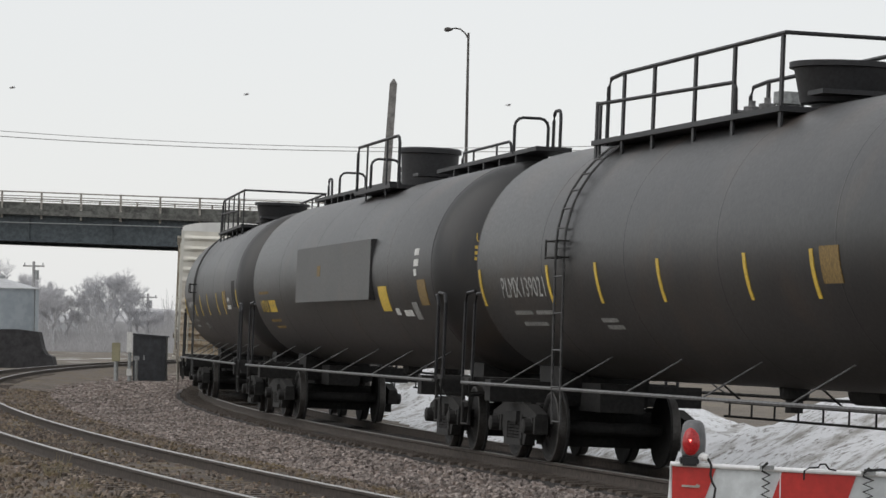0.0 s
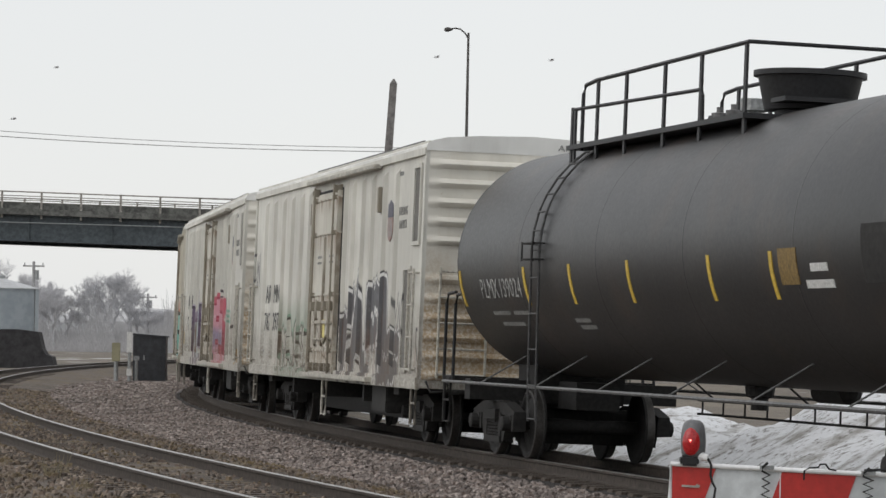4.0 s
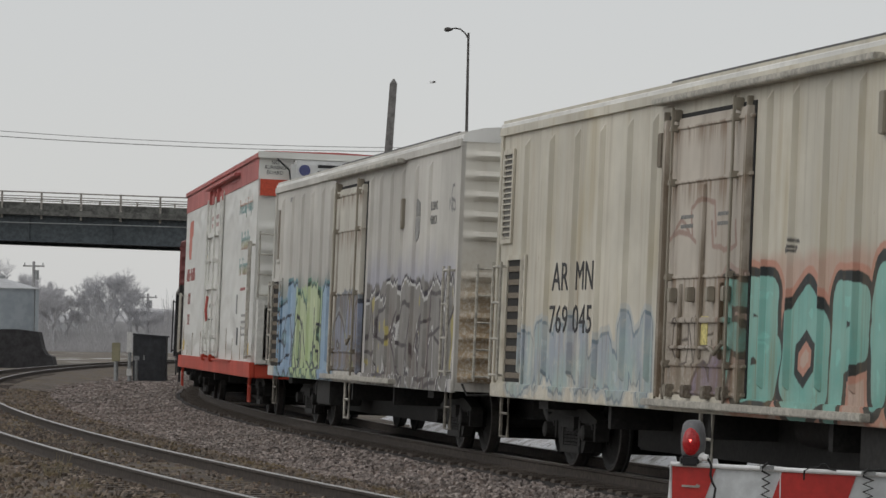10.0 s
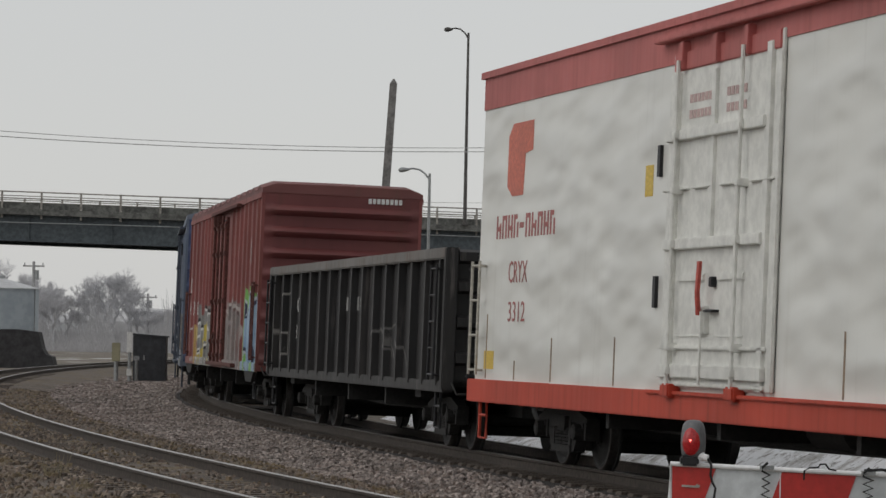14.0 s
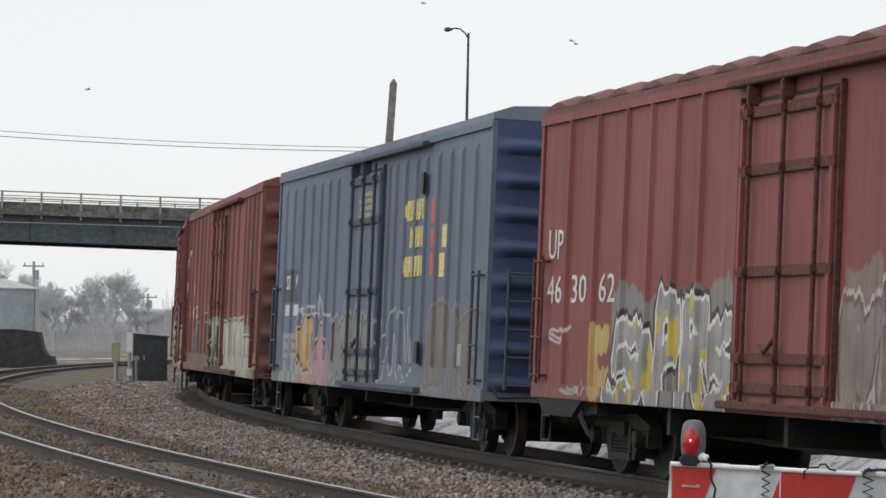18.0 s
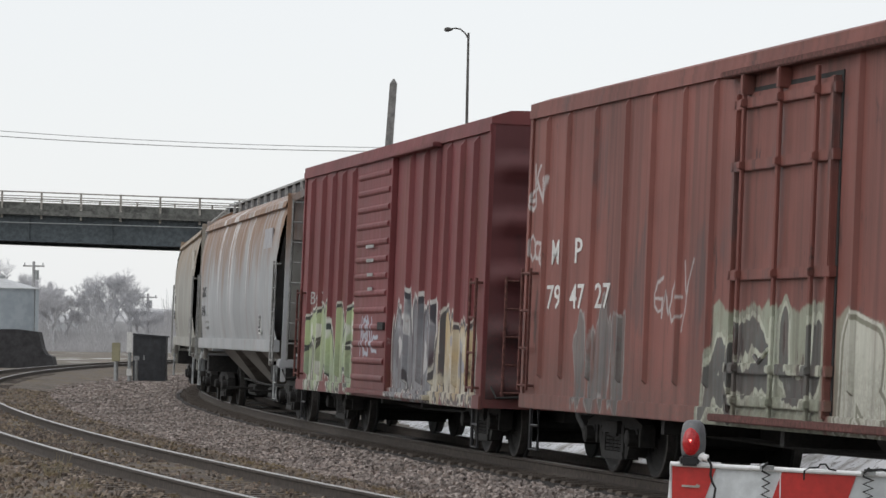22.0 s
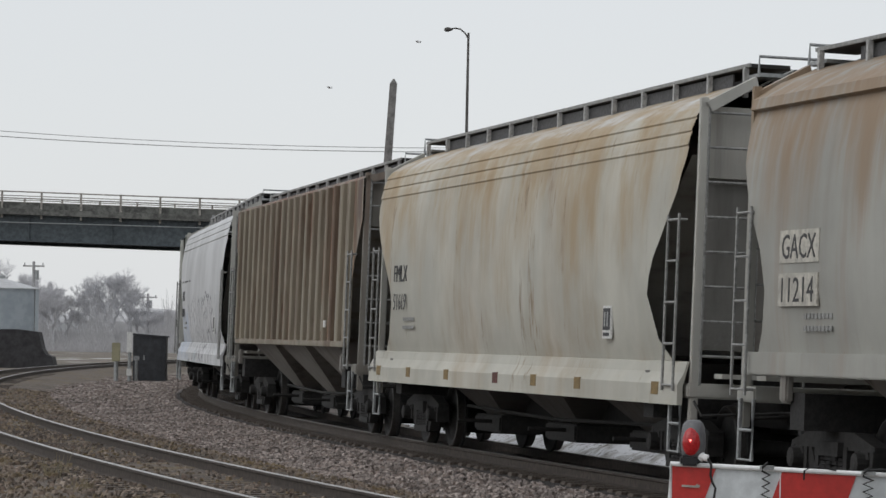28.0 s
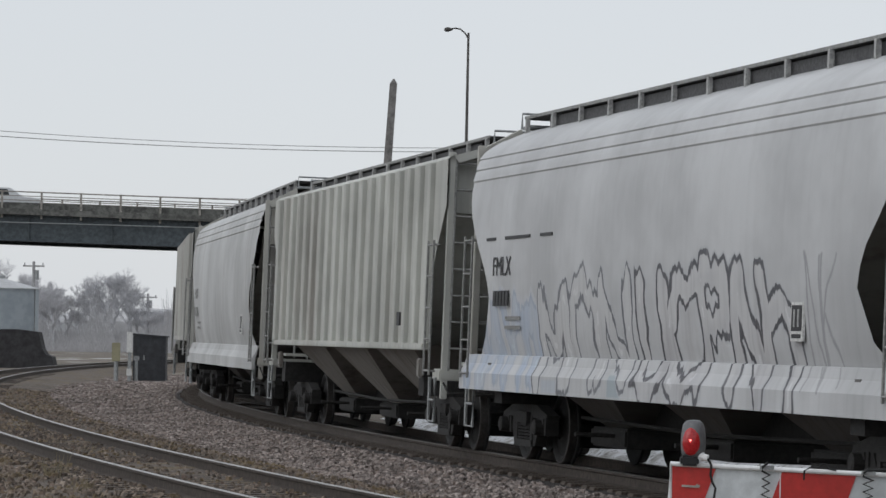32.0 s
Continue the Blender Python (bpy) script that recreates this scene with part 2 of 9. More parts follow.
def car_paint(name, c, dirt=0.35, rust=0.2, sprayed=(), rough=0.55, rusty=(0.16, 0.065, 0.03), grime=(0.07, 0.06, 0.05), low=1.9, streak=7.0, seed=0.0, fade=0.15, patches=(), wash=None, drip=0.0, spills=(), seams=None, scabs=None, clean=0.0, under=(), joints=()):
    """Weathered enamel on a railway car: faded, streaked with rust and rain, sprayed on below, splashed with road dirt."""
    k = Net(name, rough)
    big = k.noise(0.45, 4, 0.6, k.scaled(1, 1, 1, seed))
    fine = k.noise(22, 5, 0.7)
    col = k.mix(k.math("MULTIPLY", k.step(big, 0.35, 0.7), 1.0), tuple(v * (1 - fade) for v in c), tuple(min(0.9, v * (1 + fade) + fade * 0.03) for v in c))
    col = k.mix(k.math("MULTIPLY", fine, 0.2), col, tuple(v * 0.7 for v in c))
    for x0, x1, z0, z1, pc in patches:
        box = k.math("MULTIPLY", k.math("MULTIPLY", k.step(k.x, x0, x0 + 0.04), k.step(k.x, x1, x1 - 0.04)), k.math("MULTIPLY", k.step(k.z, z0, z0 + 0.04), k.step(k.z, z1, z1 - 0.04)))
        col = k.mix(k.math("MULTIPLY", box, k.math("SUBTRACT", 1.0, k.math("MULTIPLY", fine, 0.35))), col, pc)
    rain = k.noise(1.0, 5, 0.62, k.scaled(streak, 3, 0.28, seed * 1.7))
    rain2 = k.noise(1.0, 4, 0.6, k.scaled(streak * 0.35, 1, 0.12, seed * 2.9))
    if wash:
        rise, lo, hi = wash[2:] if len(wash) > 2 else (0.09, 0.58, 0.9)
        blot = k.step(k.math("ADD", k.noise(0.55, 5, 0.62, k.scaled(1.5, 1, 0.5, seed * 3.1)), k.math("MULTIPLY", k.z, rise)), lo, hi)
        col = k.mix(k.math("MULTIPLY", k.math("MULTIPLY", blot, k.step(rain, 0.25, 0.6)), wash[1]), col, wash[0])
    for g in sprayed:
        col = graffiti(k, col, **g)
    stain = k.math("MULTIPLY", k.step(rain2, 0.44, 0.7), k.step(rain, 0.36, 0.66))
    rainy = k.step(rain, 0.5, 0.78)
    if clean:
        # road dirt reaches only part of the way up, in ragged runs
        ragged_top = k.math("ADD", k.z, k.math("MULTIPLY", k.math("SUBTRACT", k.noise(1.0, 4, 0.6, k.scaled(2.4, 0, 0.3, seed)), 0.5), 1.6))
        fouled = k.math("SUBTRACT", 1.0, k.math("MULTIPLY", k.step(ragged_top, 1.5, 2.5), clean))
        stain, rainy = k.math("MULTIPLY", stain, fouled), k.math("MULTIPLY", rainy, fouled)
    col = k.mix(k.math("MULTIPLY", stain, rust), col, rusty)
    col = k.mix(k.math("MULTIPLY", rainy, dirt), col, grime)
    if seams:
        f = k.math("FRACT", k.math("DIVIDE", k.math("SUBTRACT", k.x, seams[0]), seams[1]))
        gap = k.math("MULTIPLY", k.math("MINIMUM", f, k.math("SUBTRACT", 1.0, f)), seams[1])
        ragged = k.noise(1.0, 5, 0.65, k.scaled(2.2, 1, 0.55, seed))
        seam = k.math("MULTIPLY", k.step(k.math("SUBTRACT", gap, k.math("MULTIPLY", ragged, 0.5)), -0.02, -0.2), k.step(ragged, 0.4, 0.56))
        col = k.mix(k.math("MULTIPLY", seam, 0.9), col, seams[2])
    if scabs:
        # ragged rust that has eaten through in runs and clusters
        where = k.noise(0.5, 3, 0.5, k.scaled(1, 1, 0.8, seed + 3))
        torn = k.noise(1.0, 7, 0.72, k.scaled(3.4, 1, 0.8, seed + 1))
        scab = k.step(k.math("ADD", torn, k.math("MULTIPLY", where, 0.45)), scabs[1], scabs[2])
        col = k.mix(k.math("MULTIPLY", scab, 0.9), col, k.mix(k.step(torn, 0.5, 0.7), scabs[0], tuple(v * 0.5 for v in scabs[0])))
    for sx, sw, z0, z1 in spills:
        # pale spilled load that ran down from the hatches, fading out below
        wob = k.math("MULTIPLY", k.math("SUBTRACT", k.noise(1.0, 3, 0.5, k.scaled(0.6, 0, 1.1, sx)), 0.5), 0.35)
        off = k.math("ABSOLUTE", k.math("SUBTRACT", k.math("ADD", k.x, wob), sx))
        down = k.step(k.z, z0, z1)
        edge = k.math("MULTIPLY", k.math("ADD", 0.35, k.math("MULTIPLY", down, 0.65)), sw)
        mask = k.math("MULTIPLY", k.step(k.math("SUBTRACT", off, edge), 0.05, -0.06), k.step(k.z, z0 - 0.3, z0 + 0.9))
        mask = k.math("MULTIPLY", mask, k.step(k.noise(1.0, 4, 0.6, k.scaled(14, 3, 0.3, sx)), 0.36, 0.56))
        col = k.mix(k.math("MULTIPLY", mask, 0.92), col, (0.64, 0.65, 0.66))
    splash = k.math("MULTIPLY", k.step(k.math("ADD", k.z, k.math("MULTIPLY", k.noise(2.3, 5, 0.65), 1.6)), low + 0.75, low - 0.55), k.step(fine, 0.25, 0.62))
    col = k.mix(k.math("MULTIPLY", splash, dirt), col, grime)
    if drip:
        run = k.math("MULTIPLY", k.step(k.noise(1.0, 4, 0.65, k.scaled(11, 5, 0.5, seed * 4.1)), 0.56, 0.7), k.step(k.noise(0.8, 3, 0.6, k.scaled(1, 1, 0.7, seed + 5)), 0.42, 0.62))
        if clean:
            run = k.math("MULTIPLY", run, fouled)
        col = k.mix(k.math("MULTIPLY", run, drip), col, rusty)
    for zb, length in under:
        # rusty water that ran down from a bar
        below = k.math("MULTIPLY", k.step(k.z, zb + 0.02, zb - 0.02), k.step(k.z, zb - length, zb - 0.04))
        runs = k.step(k.noise(1.0, 4, 0.65, k.scaled(8, 3, 0.4, seed + zb)), 0.42, 0.64)
        col = k.mix(k.math("MULTIPLY", k.math("MULTIPLY", below, runs), 0.75), col, rusty)
    for xj, z0, z1 in joints:
        # grime caught along an upright joint
        off = k.math("ABSOLUTE", k.math("SUBTRACT", k.x, xj))
        reach = k.math("MULTIPLY", k.noise(3.0, 4, 0.6, k.scaled(1, 1, 0.7, xj)), 0.3)
        line = k.math("MULTIPLY", k.step(k.math("SUBTRACT", off, reach), -0.04, -0.12), k.math("MULTIPLY", k.step(k.z, z0 - 0.1, z0 + 0.1), k.step(k.z, z1, z1 - 0.6)))
        col = k.mix(k.math("MULTIPLY", line, 0.7), col, grime)
    spots = k.step(k.noise(7, 6, 0.75, k.scaled(1, 1, 0.6, seed)), 0.66, 0.74)
    col = k.mix(k.math("MULTIPLY", spots, min(1, rust * 1.6)), col, rusty)
    k.put(k.b.inputs["Roughness"], k.math("ADD", rough - 0.1, k.math("MULTIPLY", rain, 0.35)))
    k.bump(k.math("ADD", k.math("MULTIPLY", fine, 0.4), big), 0.12, 0.02)
    return k.done(col)


STEEL_DARK = plain("grimy_running_gear", (0.018, 0.0172, 0.0167), 0.8, 0.1, 18, 0.45)
STEEL_FRAME = plain("dusty_cast_steel", (0.021, 0.02, 0.019), 0.8, 0.1, 14, 0.4)
WHEEL_RIM = plain("polished_wheel_tread", (0.1, 0.095, 0.09), 0.5, 0.9, 30, 0.2)
BLACK_IRON = plain("black_iron", (0.022, 0.022, 0.024), 0.5, 0.3, 20, 0.3)
GALVANISED = plain("galvanised_steel", (0.32, 0.33, 0.33), 0.5, 0.5, 20, 0.25)
WHITE_IRON = plain("grimy_white_iron", (0.42, 0.40, 0.35), 0.6, 0.0, 14, 0.3)
DIRTY_STEP = plain("dirty_step_iron", (0.17, 0.155, 0.13), 0.7, 0.0, 14, 0.4)
RUSTED = plain("rusted_steel", (0.115, 0.047, 0.04), 0.85, 0.2, 16, 0.4)
RUBBER = plain("black_rubber", (0.02, 0.02, 0.02), 0.8)
BLACK_INK = plain("black_stencil_paint", (0.03, 0.03, 0.032), 0.6, 0, 30, 0.3, 0)
GREY_INK = plain("grey_stencil_paint", (0.24, 0.24, 0.23), 0.6, 0, 30, 0.3, 0)
WHITE_INK = plain("white_stencil_paint", (0.62, 0.62, 0.6), 0.6, 0, 30, 0.2, 0)
DIM_INK = plain("dull_white_stencil_paint", (0.34, 0.34, 0.33), 0.6, 0, 30, 0.3, 0)
YELLOW_INK = plain("yellow_paint", (0.62, 0.43, 0.06), 0.5, 0, 30, 0.2, 0)
PALE_YELLOW = plain("faded_yellow_paint", (0.66, 0.58, 0.22), 0.55, 0, 25, 0.3, 0)
RED_INK = plain("red_paint", (0.46, 0.08, 0.06), 0.5, 0, 25, 0.25, 0)
FADED_RED = plain("faded_red_paint", (0.36, 0.12, 0.11), 0.6, 0, 25, 0.3, 0)
BROWN_TAPE = plain("dirty_yellow_tape", (0.2, 0.13, 0.04), 0.6, 0, 25, 0.35, 0)
BLUE_INK = plain("blue_paint", (0.07, 0.08, 0.2), 0.5, 0, 25, 0.2, 0)


# ---- mesh helpers ----
def bar(bm, x0, x1, y0, y1, z0, z1):
    v = [bm.verts.new(p) for p in ((x0, y0, z0), (x1, y0, z0), (x1, y1, z0), (x0, y1, z0), (x0, y0, z1), (x1, y0, z1), (x1, y1, z1), (x0, y1, z1))]
    for f in ((0, 3, 2, 1), (4, 5, 6, 7), (0, 1, 5, 4), (1, 2, 6, 5), (2, 3, 7, 6), (3, 0, 4, 7)):
        bm.faces.new([v[i] for i in f])
    return bm


def block(x0, x1, y0, y1, z0, z1, round_by=0.0):
    bm = bar(bmesh.new(), x0, x1, y0, y1, z0, z1)
    if round_by:
        bmesh.ops.bevel(bm, geom=bm.edges[:], offset=round_by, segments=2, affect="EDGES")
    return bm


def tube(bm, pts, r, n=6):
    """A round bar along a bent line."""
    rings = []
    pts = [Vector(p) for p in pts]
    for i, p in enumerate(pts):
        d = (pts[min(i + 1, len(pts) - 1)] - pts[max(i - 1, 0)]).normalized()
        a = d.cross(Vector((0, 0, 1)) if abs(d.z) < 0.9 else Vector((1, 0, 0))).normalized()
        b = d.cross(a)
        rings.append([bm.verts.new(p + r * (a * math.cos(j * 2 * math.pi / n) + b * math.sin(j * 2 * math.pi / n))) for j in range(n)])
    for r0, r1 in zip(rings, rings[1:]):
        for j in range(n):
            bm.faces.new((r0[j], r0[(j + 1) % n], r1[(j + 1) % n], r1[j]))
    bm.faces.new(rings[0][::-1])
    bm.faces.new(rings[-1])
    return bm


def spun(bm, axis0, axis1, profile, n=24):
    """A turned body: profile rows are (share along the axis, radius)."""
    a, b = Vector(axis0), Vector(axis1)
    d = (b - a).normalized()
    u = d.cross(Vector((0, 0, 1)) if abs(d.z) < 0.9 else Vector((1, 0, 0))).normalized()
    w = d.cross(u)
    rings = [[bm.verts.new(a.lerp(b, f) + r * (u * math.cos(j * 2 * math.pi / n) + w * math.sin(j * 2 * math.pi / n))) for j in range(n)] for f, r in profile]
    for r0, r1 in zip(rings, rings[1:]):
        for j in range(n):
            bm.faces.new((r0[j], r0[(j + 1) % n], r1[(j + 1) % n], r1[j]))
    bm.faces.new(rings[0][::-1])
    bm.faces.new(rings[-1])
    return bm


def prism(bm, pts, y0, y1):
    """An outline in x and z, given depth from y0 to y1."""
    a = [bm.verts.new((x, y0, z)) for x, z in pts]
    b = [bm.verts.new((x, y1, z)) for x, z in pts]
    bm.faces.new(a)
    bm.faces.new(b[::-1])
    for i in range(len(pts)):
        j = (i + 1) % len(pts)
        bm.faces.new((a[j], a[i], b[i], b[j]))
    return bm


def sheet(bm, rows):
    """A skin through rows of points."""
    vs = [[bm.verts.new(p) for p in row] for row in rows]
    for a, b in zip(vs, vs[1:]):
        for i in range(len(a) - 1):
            bm.faces.new((a[i], a[i + 1], b[i + 1], b[i]))
    return bm


def finish(name, bm, material, smooth=False):
    bmesh.ops.recalc_face_normals(bm, faces=bm.faces)
    me = bpy.data.meshes.new(name)
    bm.to_mesh(me)
    bm.free()
    me.materials.append(material)
    if smooth:
        me.polygons.foreach_set("use_smooth", [True] * len(me.polygons))
        me.set_sharp_from_angle(angle=radians(40))
    return me


def part(name, bm, material, parent, label="", smooth=False):
    """One mesh object under a thing or under a part."""
    me = bm if isinstance(bm, bpy.types.Mesh) else finish(name, bm, material, smooth)
    ob = new(name, me)
    ob.parent = parent
    if label:
        ob["label"] = label
    return ob


def lettering(name, text, x, z, height, width, material, parent, y=-1.556, label="", bold=0.0):
    """Raised stencilled characters on a car's near side; x is their middle, z their foot."""
    cu = bpy.data.curves.new(name, "FONT")
    cu.body, cu.align_x, cu.extrude, cu.resolution_u = text, "CENTER", 0.002, 2
    cu.offset = bold
    tmp = bpy.data.objects.new(name, cu)
    me = bpy.data.meshes.new_from_object(tmp)
    bpy.data.objects.remove(tmp)
    me.name = name
    co = np.empty(len(me.vertices) * 3)
    me.vertices.foreach_get("co", co)
    co = co.reshape(-1, 3)
    w, h = np.ptp(co[:, 0]), np.ptp(co[:, 1])
    mid = (co[:, 0].max() + co[:, 0].min()) / 2
    out = np.stack([x + (co[:, 0] - mid) * width / w, y - co[:, 2], z + (co[:, 1] - co[:, 1].min()) * height / h], 1)
    me.vertices.foreach_set("co", out.ravel())
    me.materials.clear()
    me.materials.append(material)
    ob = new(name, me)
    ob.parent = parent
    if label:
        ob["label"] = label
    return ob


def plate(name, x0, x1, z0, z1, material, parent, y=-1.55, thick=0.006, label=""):
    return part(name, block(x0, x1, y - thick, y + 0.02, z0, z1), material, parent, label)


def bars(name, x0, x1, z0, z1, n, material, parent, y=-1.556):
    """A line of writing too small or not to be lettered: upright bars."""
    bm, w = bmesh.new(), (x1 - x0) / n
    for i in range(n):
        bar(bm, x0 + i * w, x0 + (i + 0.72) * w, y - 0.002, y + 0.01, z0, z1)
    return tagged(part(name, bm, material, parent), kind="stuff")


# ---- running gear shared by all cars ----
def side_frame_mesh():
    bm = bmesh.new()
    prism(bm, [(-1.15, 0.62), (-1.15, 0.52), (-0.72, 0.57), (0.72, 0.57), (1.15, 0.52), (1.15, 0.62), (0.6, 0.74), (-0.6, 0.74)], -0.08, 0.08)
    prism(bm, [(-0.46, 0.19), (0.46, 0.19), (0.42, 0.28), (-0.42, 0.28)], -0.1, 0.1)
    prism(bm, [(-0.32, 0.5), (0.32, 0.5), (0.32, 0.64), (-0.32, 0.64)], -0.14, 0.0)
    for s in (-1, 1):
        prism(bm, [(s * 0.76, 0.57), (s * 0.6, 0.57), (s * 0.4, 0.3), (s * 0.44, 0.2), (s * 0.54, 0.21)], -0.07, 0.07)
        prism(bm, [(s * 0.44, 0.24), (s * 0.34, 0.24), (s * 0.34, 0.6), (s * 0.44, 0.6)], -0.09, 0.09)
        for a in (0.68, 1.06):
            prism(bm, [(s * a, 0.36), (s * (a + 0.07), 0.36), (s * (a + 0.08), 0.58), (s * (a - 0.01), 0.58)], -0.09, 0.09)
        prism(bm, [(s * 0.74, 0.5), (s * 1.06, 0.5), (s * 1.02, 0.57), (s * 0.78, 0.57)], -0.1, 0.1)
        spun(bm, (s * 0.89, -0.2, 0.457), (s * 0.89, 0.1, 0.457), [(0, 0.06), (0.05, 0.1), (0.6, 0.11), (1, 0.11)], 12)
        for i in range(2):
            for k in range(5):
                z = 0.29 + k * 0.042
                spun(bm, (s * (0.09 + i * 0.16), -0.03, z), (s * (0.09 + i * 0.16), -0.03, z + 0.03), [(0, 0.07), (1, 0.07)], 8)
    return finish("side_frame", bm, STEEL_FRAME)


def wheelset_mesh():
    """Two wheels pressed on one axle."""
    bm = bmesh.new()
    for s in (-1, 1):
        spun(bm, (0, s * 0.83, 0), (0, s * 0.68, 0), [(0, 0.12), (0.0, 0.16), (0.22, 0.2), (0.3, 0.36), (0.06, 0.39), (0.0, 0.435), (0.06, 0.456), (0.72, 0.458), (0.78, 0.485), (1, 0.485), (1, 0.38), (0.75, 0.3), (0.8, 0.12)], 28)
        for i in range(6):
            a = i * math.pi / 3
            spun(bm, (0.14 * math.cos(a), s * 0.85, 0.14 * math.sin(a)), (0.14 * math.cos(a), s * 0.8, 0.14 * math.sin(a)), [(0, 0.018), (1, 0.018)], 6)
    spun(bm, (0, -0.7, 0), (0, 0.7, 0), [(0, 0.085), (0.2, 0.095), (0.5, 0.08), (0.8, 0.095), (1, 0.085)], 10)
    me = finish("wheelset", bm, STEEL_DARK, True)
    me.materials.append(WHEEL_RIM)
    for p in me.polygons:
        r = math.hypot(p.center.x, p.center.z)
        if r > 0.44 and abs(p.center.y) > 0.725:
            p.material_index = 1
    return me


SIDE_FRAME, WHEELSET, WHEELS = side_frame_mesh(), wheelset_mesh(), []
BOLSTER = finish("bolster", block(-0.2, 0.2, -1.1, 1.1, 0.42, 0.68, 0.04), STEEL_DARK)
RIGGING = finish("brake_rigging", block(-0.4, 0.4, -0.72, 0.72, 0.2, 0.5, 0.05), STEEL_DARK)
BRAKE_BEAM = finish("brake_beam", tube(bmesh.new(), [(0, -0.75, 0.42), (0, 0, 0.36), (0, 0.75, 0.42)], 0.05), STEEL_DARK)


def truck(car, x):
    """A two-axle truck under a car."""
    t = part("truck", BOLSTER, None, car)
    t.location.x = x
    for s in (-1, 1):
        f = part("side_frame", SIDE_FRAME, None, t)
        f.location = (0, s * 1.0, 0)
        f.rotation_euler.z = 0 if s < 0 else math.pi
    part("brake_rigging", RIGGING, None, t)
    for a in (-0.89, 0.89):
        o = part("wheelset", WHEELSET, None, t)
        o.location = (a, 0, 0.457)
        WHEELS.append((o, car, a))
        b = part("brake_beam", BRAKE_BEAM, None, t)
        b.location.x = a * 0.42
    return t


def coupler(car, x, front, material=None):
    """Draft gear, knuckle and air hose at one end; x is the body's end."""
    d = 1 if front else -1
    bm = bmesh.new()
    bar(bm, *sorted((x - d * 1.2, x + d * 0.3)), -0.17, 0.17, 0.62, 0.98)
    bar(bm, *sorted((x + d * 0.28, x + d * 0.72)), -0.075, 0.075, 0.76, 0.93)
    prism(bm, [(x + d * 0.7, 0.7), (x + d * 0.98, 0.7), (x + d * 0.98, 0.98), (x + d * 0.7, 0.98)], -0.17, 0.06)
    part("coupler", bm, STEEL_FRAME, car)
    part("air_hose", tube(bmesh.new(), [(x + d * 0.2, -0.3, 0.78), (x + d * 0.45, -0.33, 0.6), (x + d * 0.75, -0.28, 0.38), (x + d * 0.95, -0.2, 0.36)], 0.035), RUBBER, car)
    part("uncoupling_lever", tube(bmesh.new(), [(x + d * 0.12, -1.45, 0.95), (x + d * 0.25, -1.4, 0.8), (x + d * 0.25, -0.5, 0.86), (x + d * 0.6, -0.2, 0.88)], 0.018), STEEL_FRAME, car)


def stirrup(car, x, y, material, top=1.0, wide=0.36, drop=0.55):
    bm = bmesh.new()
    z = top - drop
    tube(bm, [(x - wide / 2, y, top), (x - wide / 2, y, z), (x + wide / 2, y, z), (x + wide / 2, y, top)], 0.024)
    if drop > 0.5:
        tube(bm, [(x - wide / 2, y, z + 0.3), (x + wide / 2, y, z + 0.3)], 0.018)
    return part("stirrup_step", bm, material, car)


def ladder(car, x, y, z0, z1, material, wide=0.42, rungs=5, along=True, r=0.02, name="ladder"):
    """Stiles and rungs standing a hand's width off a side (along x) or an end (along y)."""
    bm = bmesh.new()

    def at(a, z):
        return (x + a, y, z) if along else (x, y + a, z)

    for a in (-wide / 2, wide / 2):
        tube(bm, [at(a, z0), at(a, z1)], r)
    for i in range(rungs):
        z = z0 + 0.06 + (z1 - z0 - 0.12) * i / max(1, rungs - 1)
        tube(bm, [at(-wide / 2, z), at(wide / 2, z)], r * 0.9)
        for a in (-wide / 2, wide / 2):
            p = Vector(at(a, z))
            q = p + (Vector((0, 0.09 if y < 0 else -0.09, 0)) if along else Vector((-0.1 if x > 0 else 0.1, 0, 0)))
            if i in (0, rungs - 1):
                tube(bm, [p, q], r)
    return part(name, bm, material, car)


def underframe(car, length, sill, base, steps=WHITE_IRON, tanks=True):
    """Centre sill, cross bearers, brake gear and corner steps."""
    h = length / 2
    part("centre_sill", block(-h + 0.3, h - 0.3, -0.34, 0.34, 0.5, 1.0), STEEL_DARK, car)
    for x in (-base / 2, base / 2):
        part("body_bolster", block(x - 0.22, x + 0.22, -1.45, 1.45, 0.72, sill + 0.06), STEEL_DARK, car)
    for i in range(3):
        x = (i - 1) * base * 0.28
        part("cross_bearer", prism(bmesh.new(), [(x - 0.06, 0.56), (x + 0.06, 0.56), (x + 0.06, 1.02), (x - 0.06, 1.02)], -1.45, 1.45), STEEL_DARK, car)
    if tanks:
        part("air_reservoir", spun(bmesh.new(), (1.2, -0.75, 0.74), (2.5, -0.75, 0.74), [(0, 0.08), (0.06, 0.2), (0.94, 0.2), (1, 0.08)], 14), STEEL_FRAME, car, "", True)
        part("brake_cylinder", spun(bmesh.new(), (-1.2, -0.8, 0.74), (-0.5, -0.8, 0.74), [(0, 0.16), (0.75, 0.16), (0.8, 0.05), (1, 0.05)], 12), STEEL_FRAME, car, "", True)
    bm = bmesh.new()
    tube(bm, [(-base * 0.38, -0.55, 0.56), (-1.0, -0.62, 0.5), (base * 0.36, -0.6, 0.54)], 0.03)
    tube(bm, [(-base * 0.36, 0.5, 0.5), (base * 0.38, 0.5, 0.5)], 0.025)
    part("brake_rod", bm, STEEL_FRAME, car)
    for x in (-h + 0.55, h - 0.55):
        for y in (-1.5, 1.5):
            stirrup(car, x, y, steps, sill + 0.02)
    for x in (-base / 2, base / 2):
        truck(car, x)
    coupler(car, -h, False)
    coupler(car, h, True)


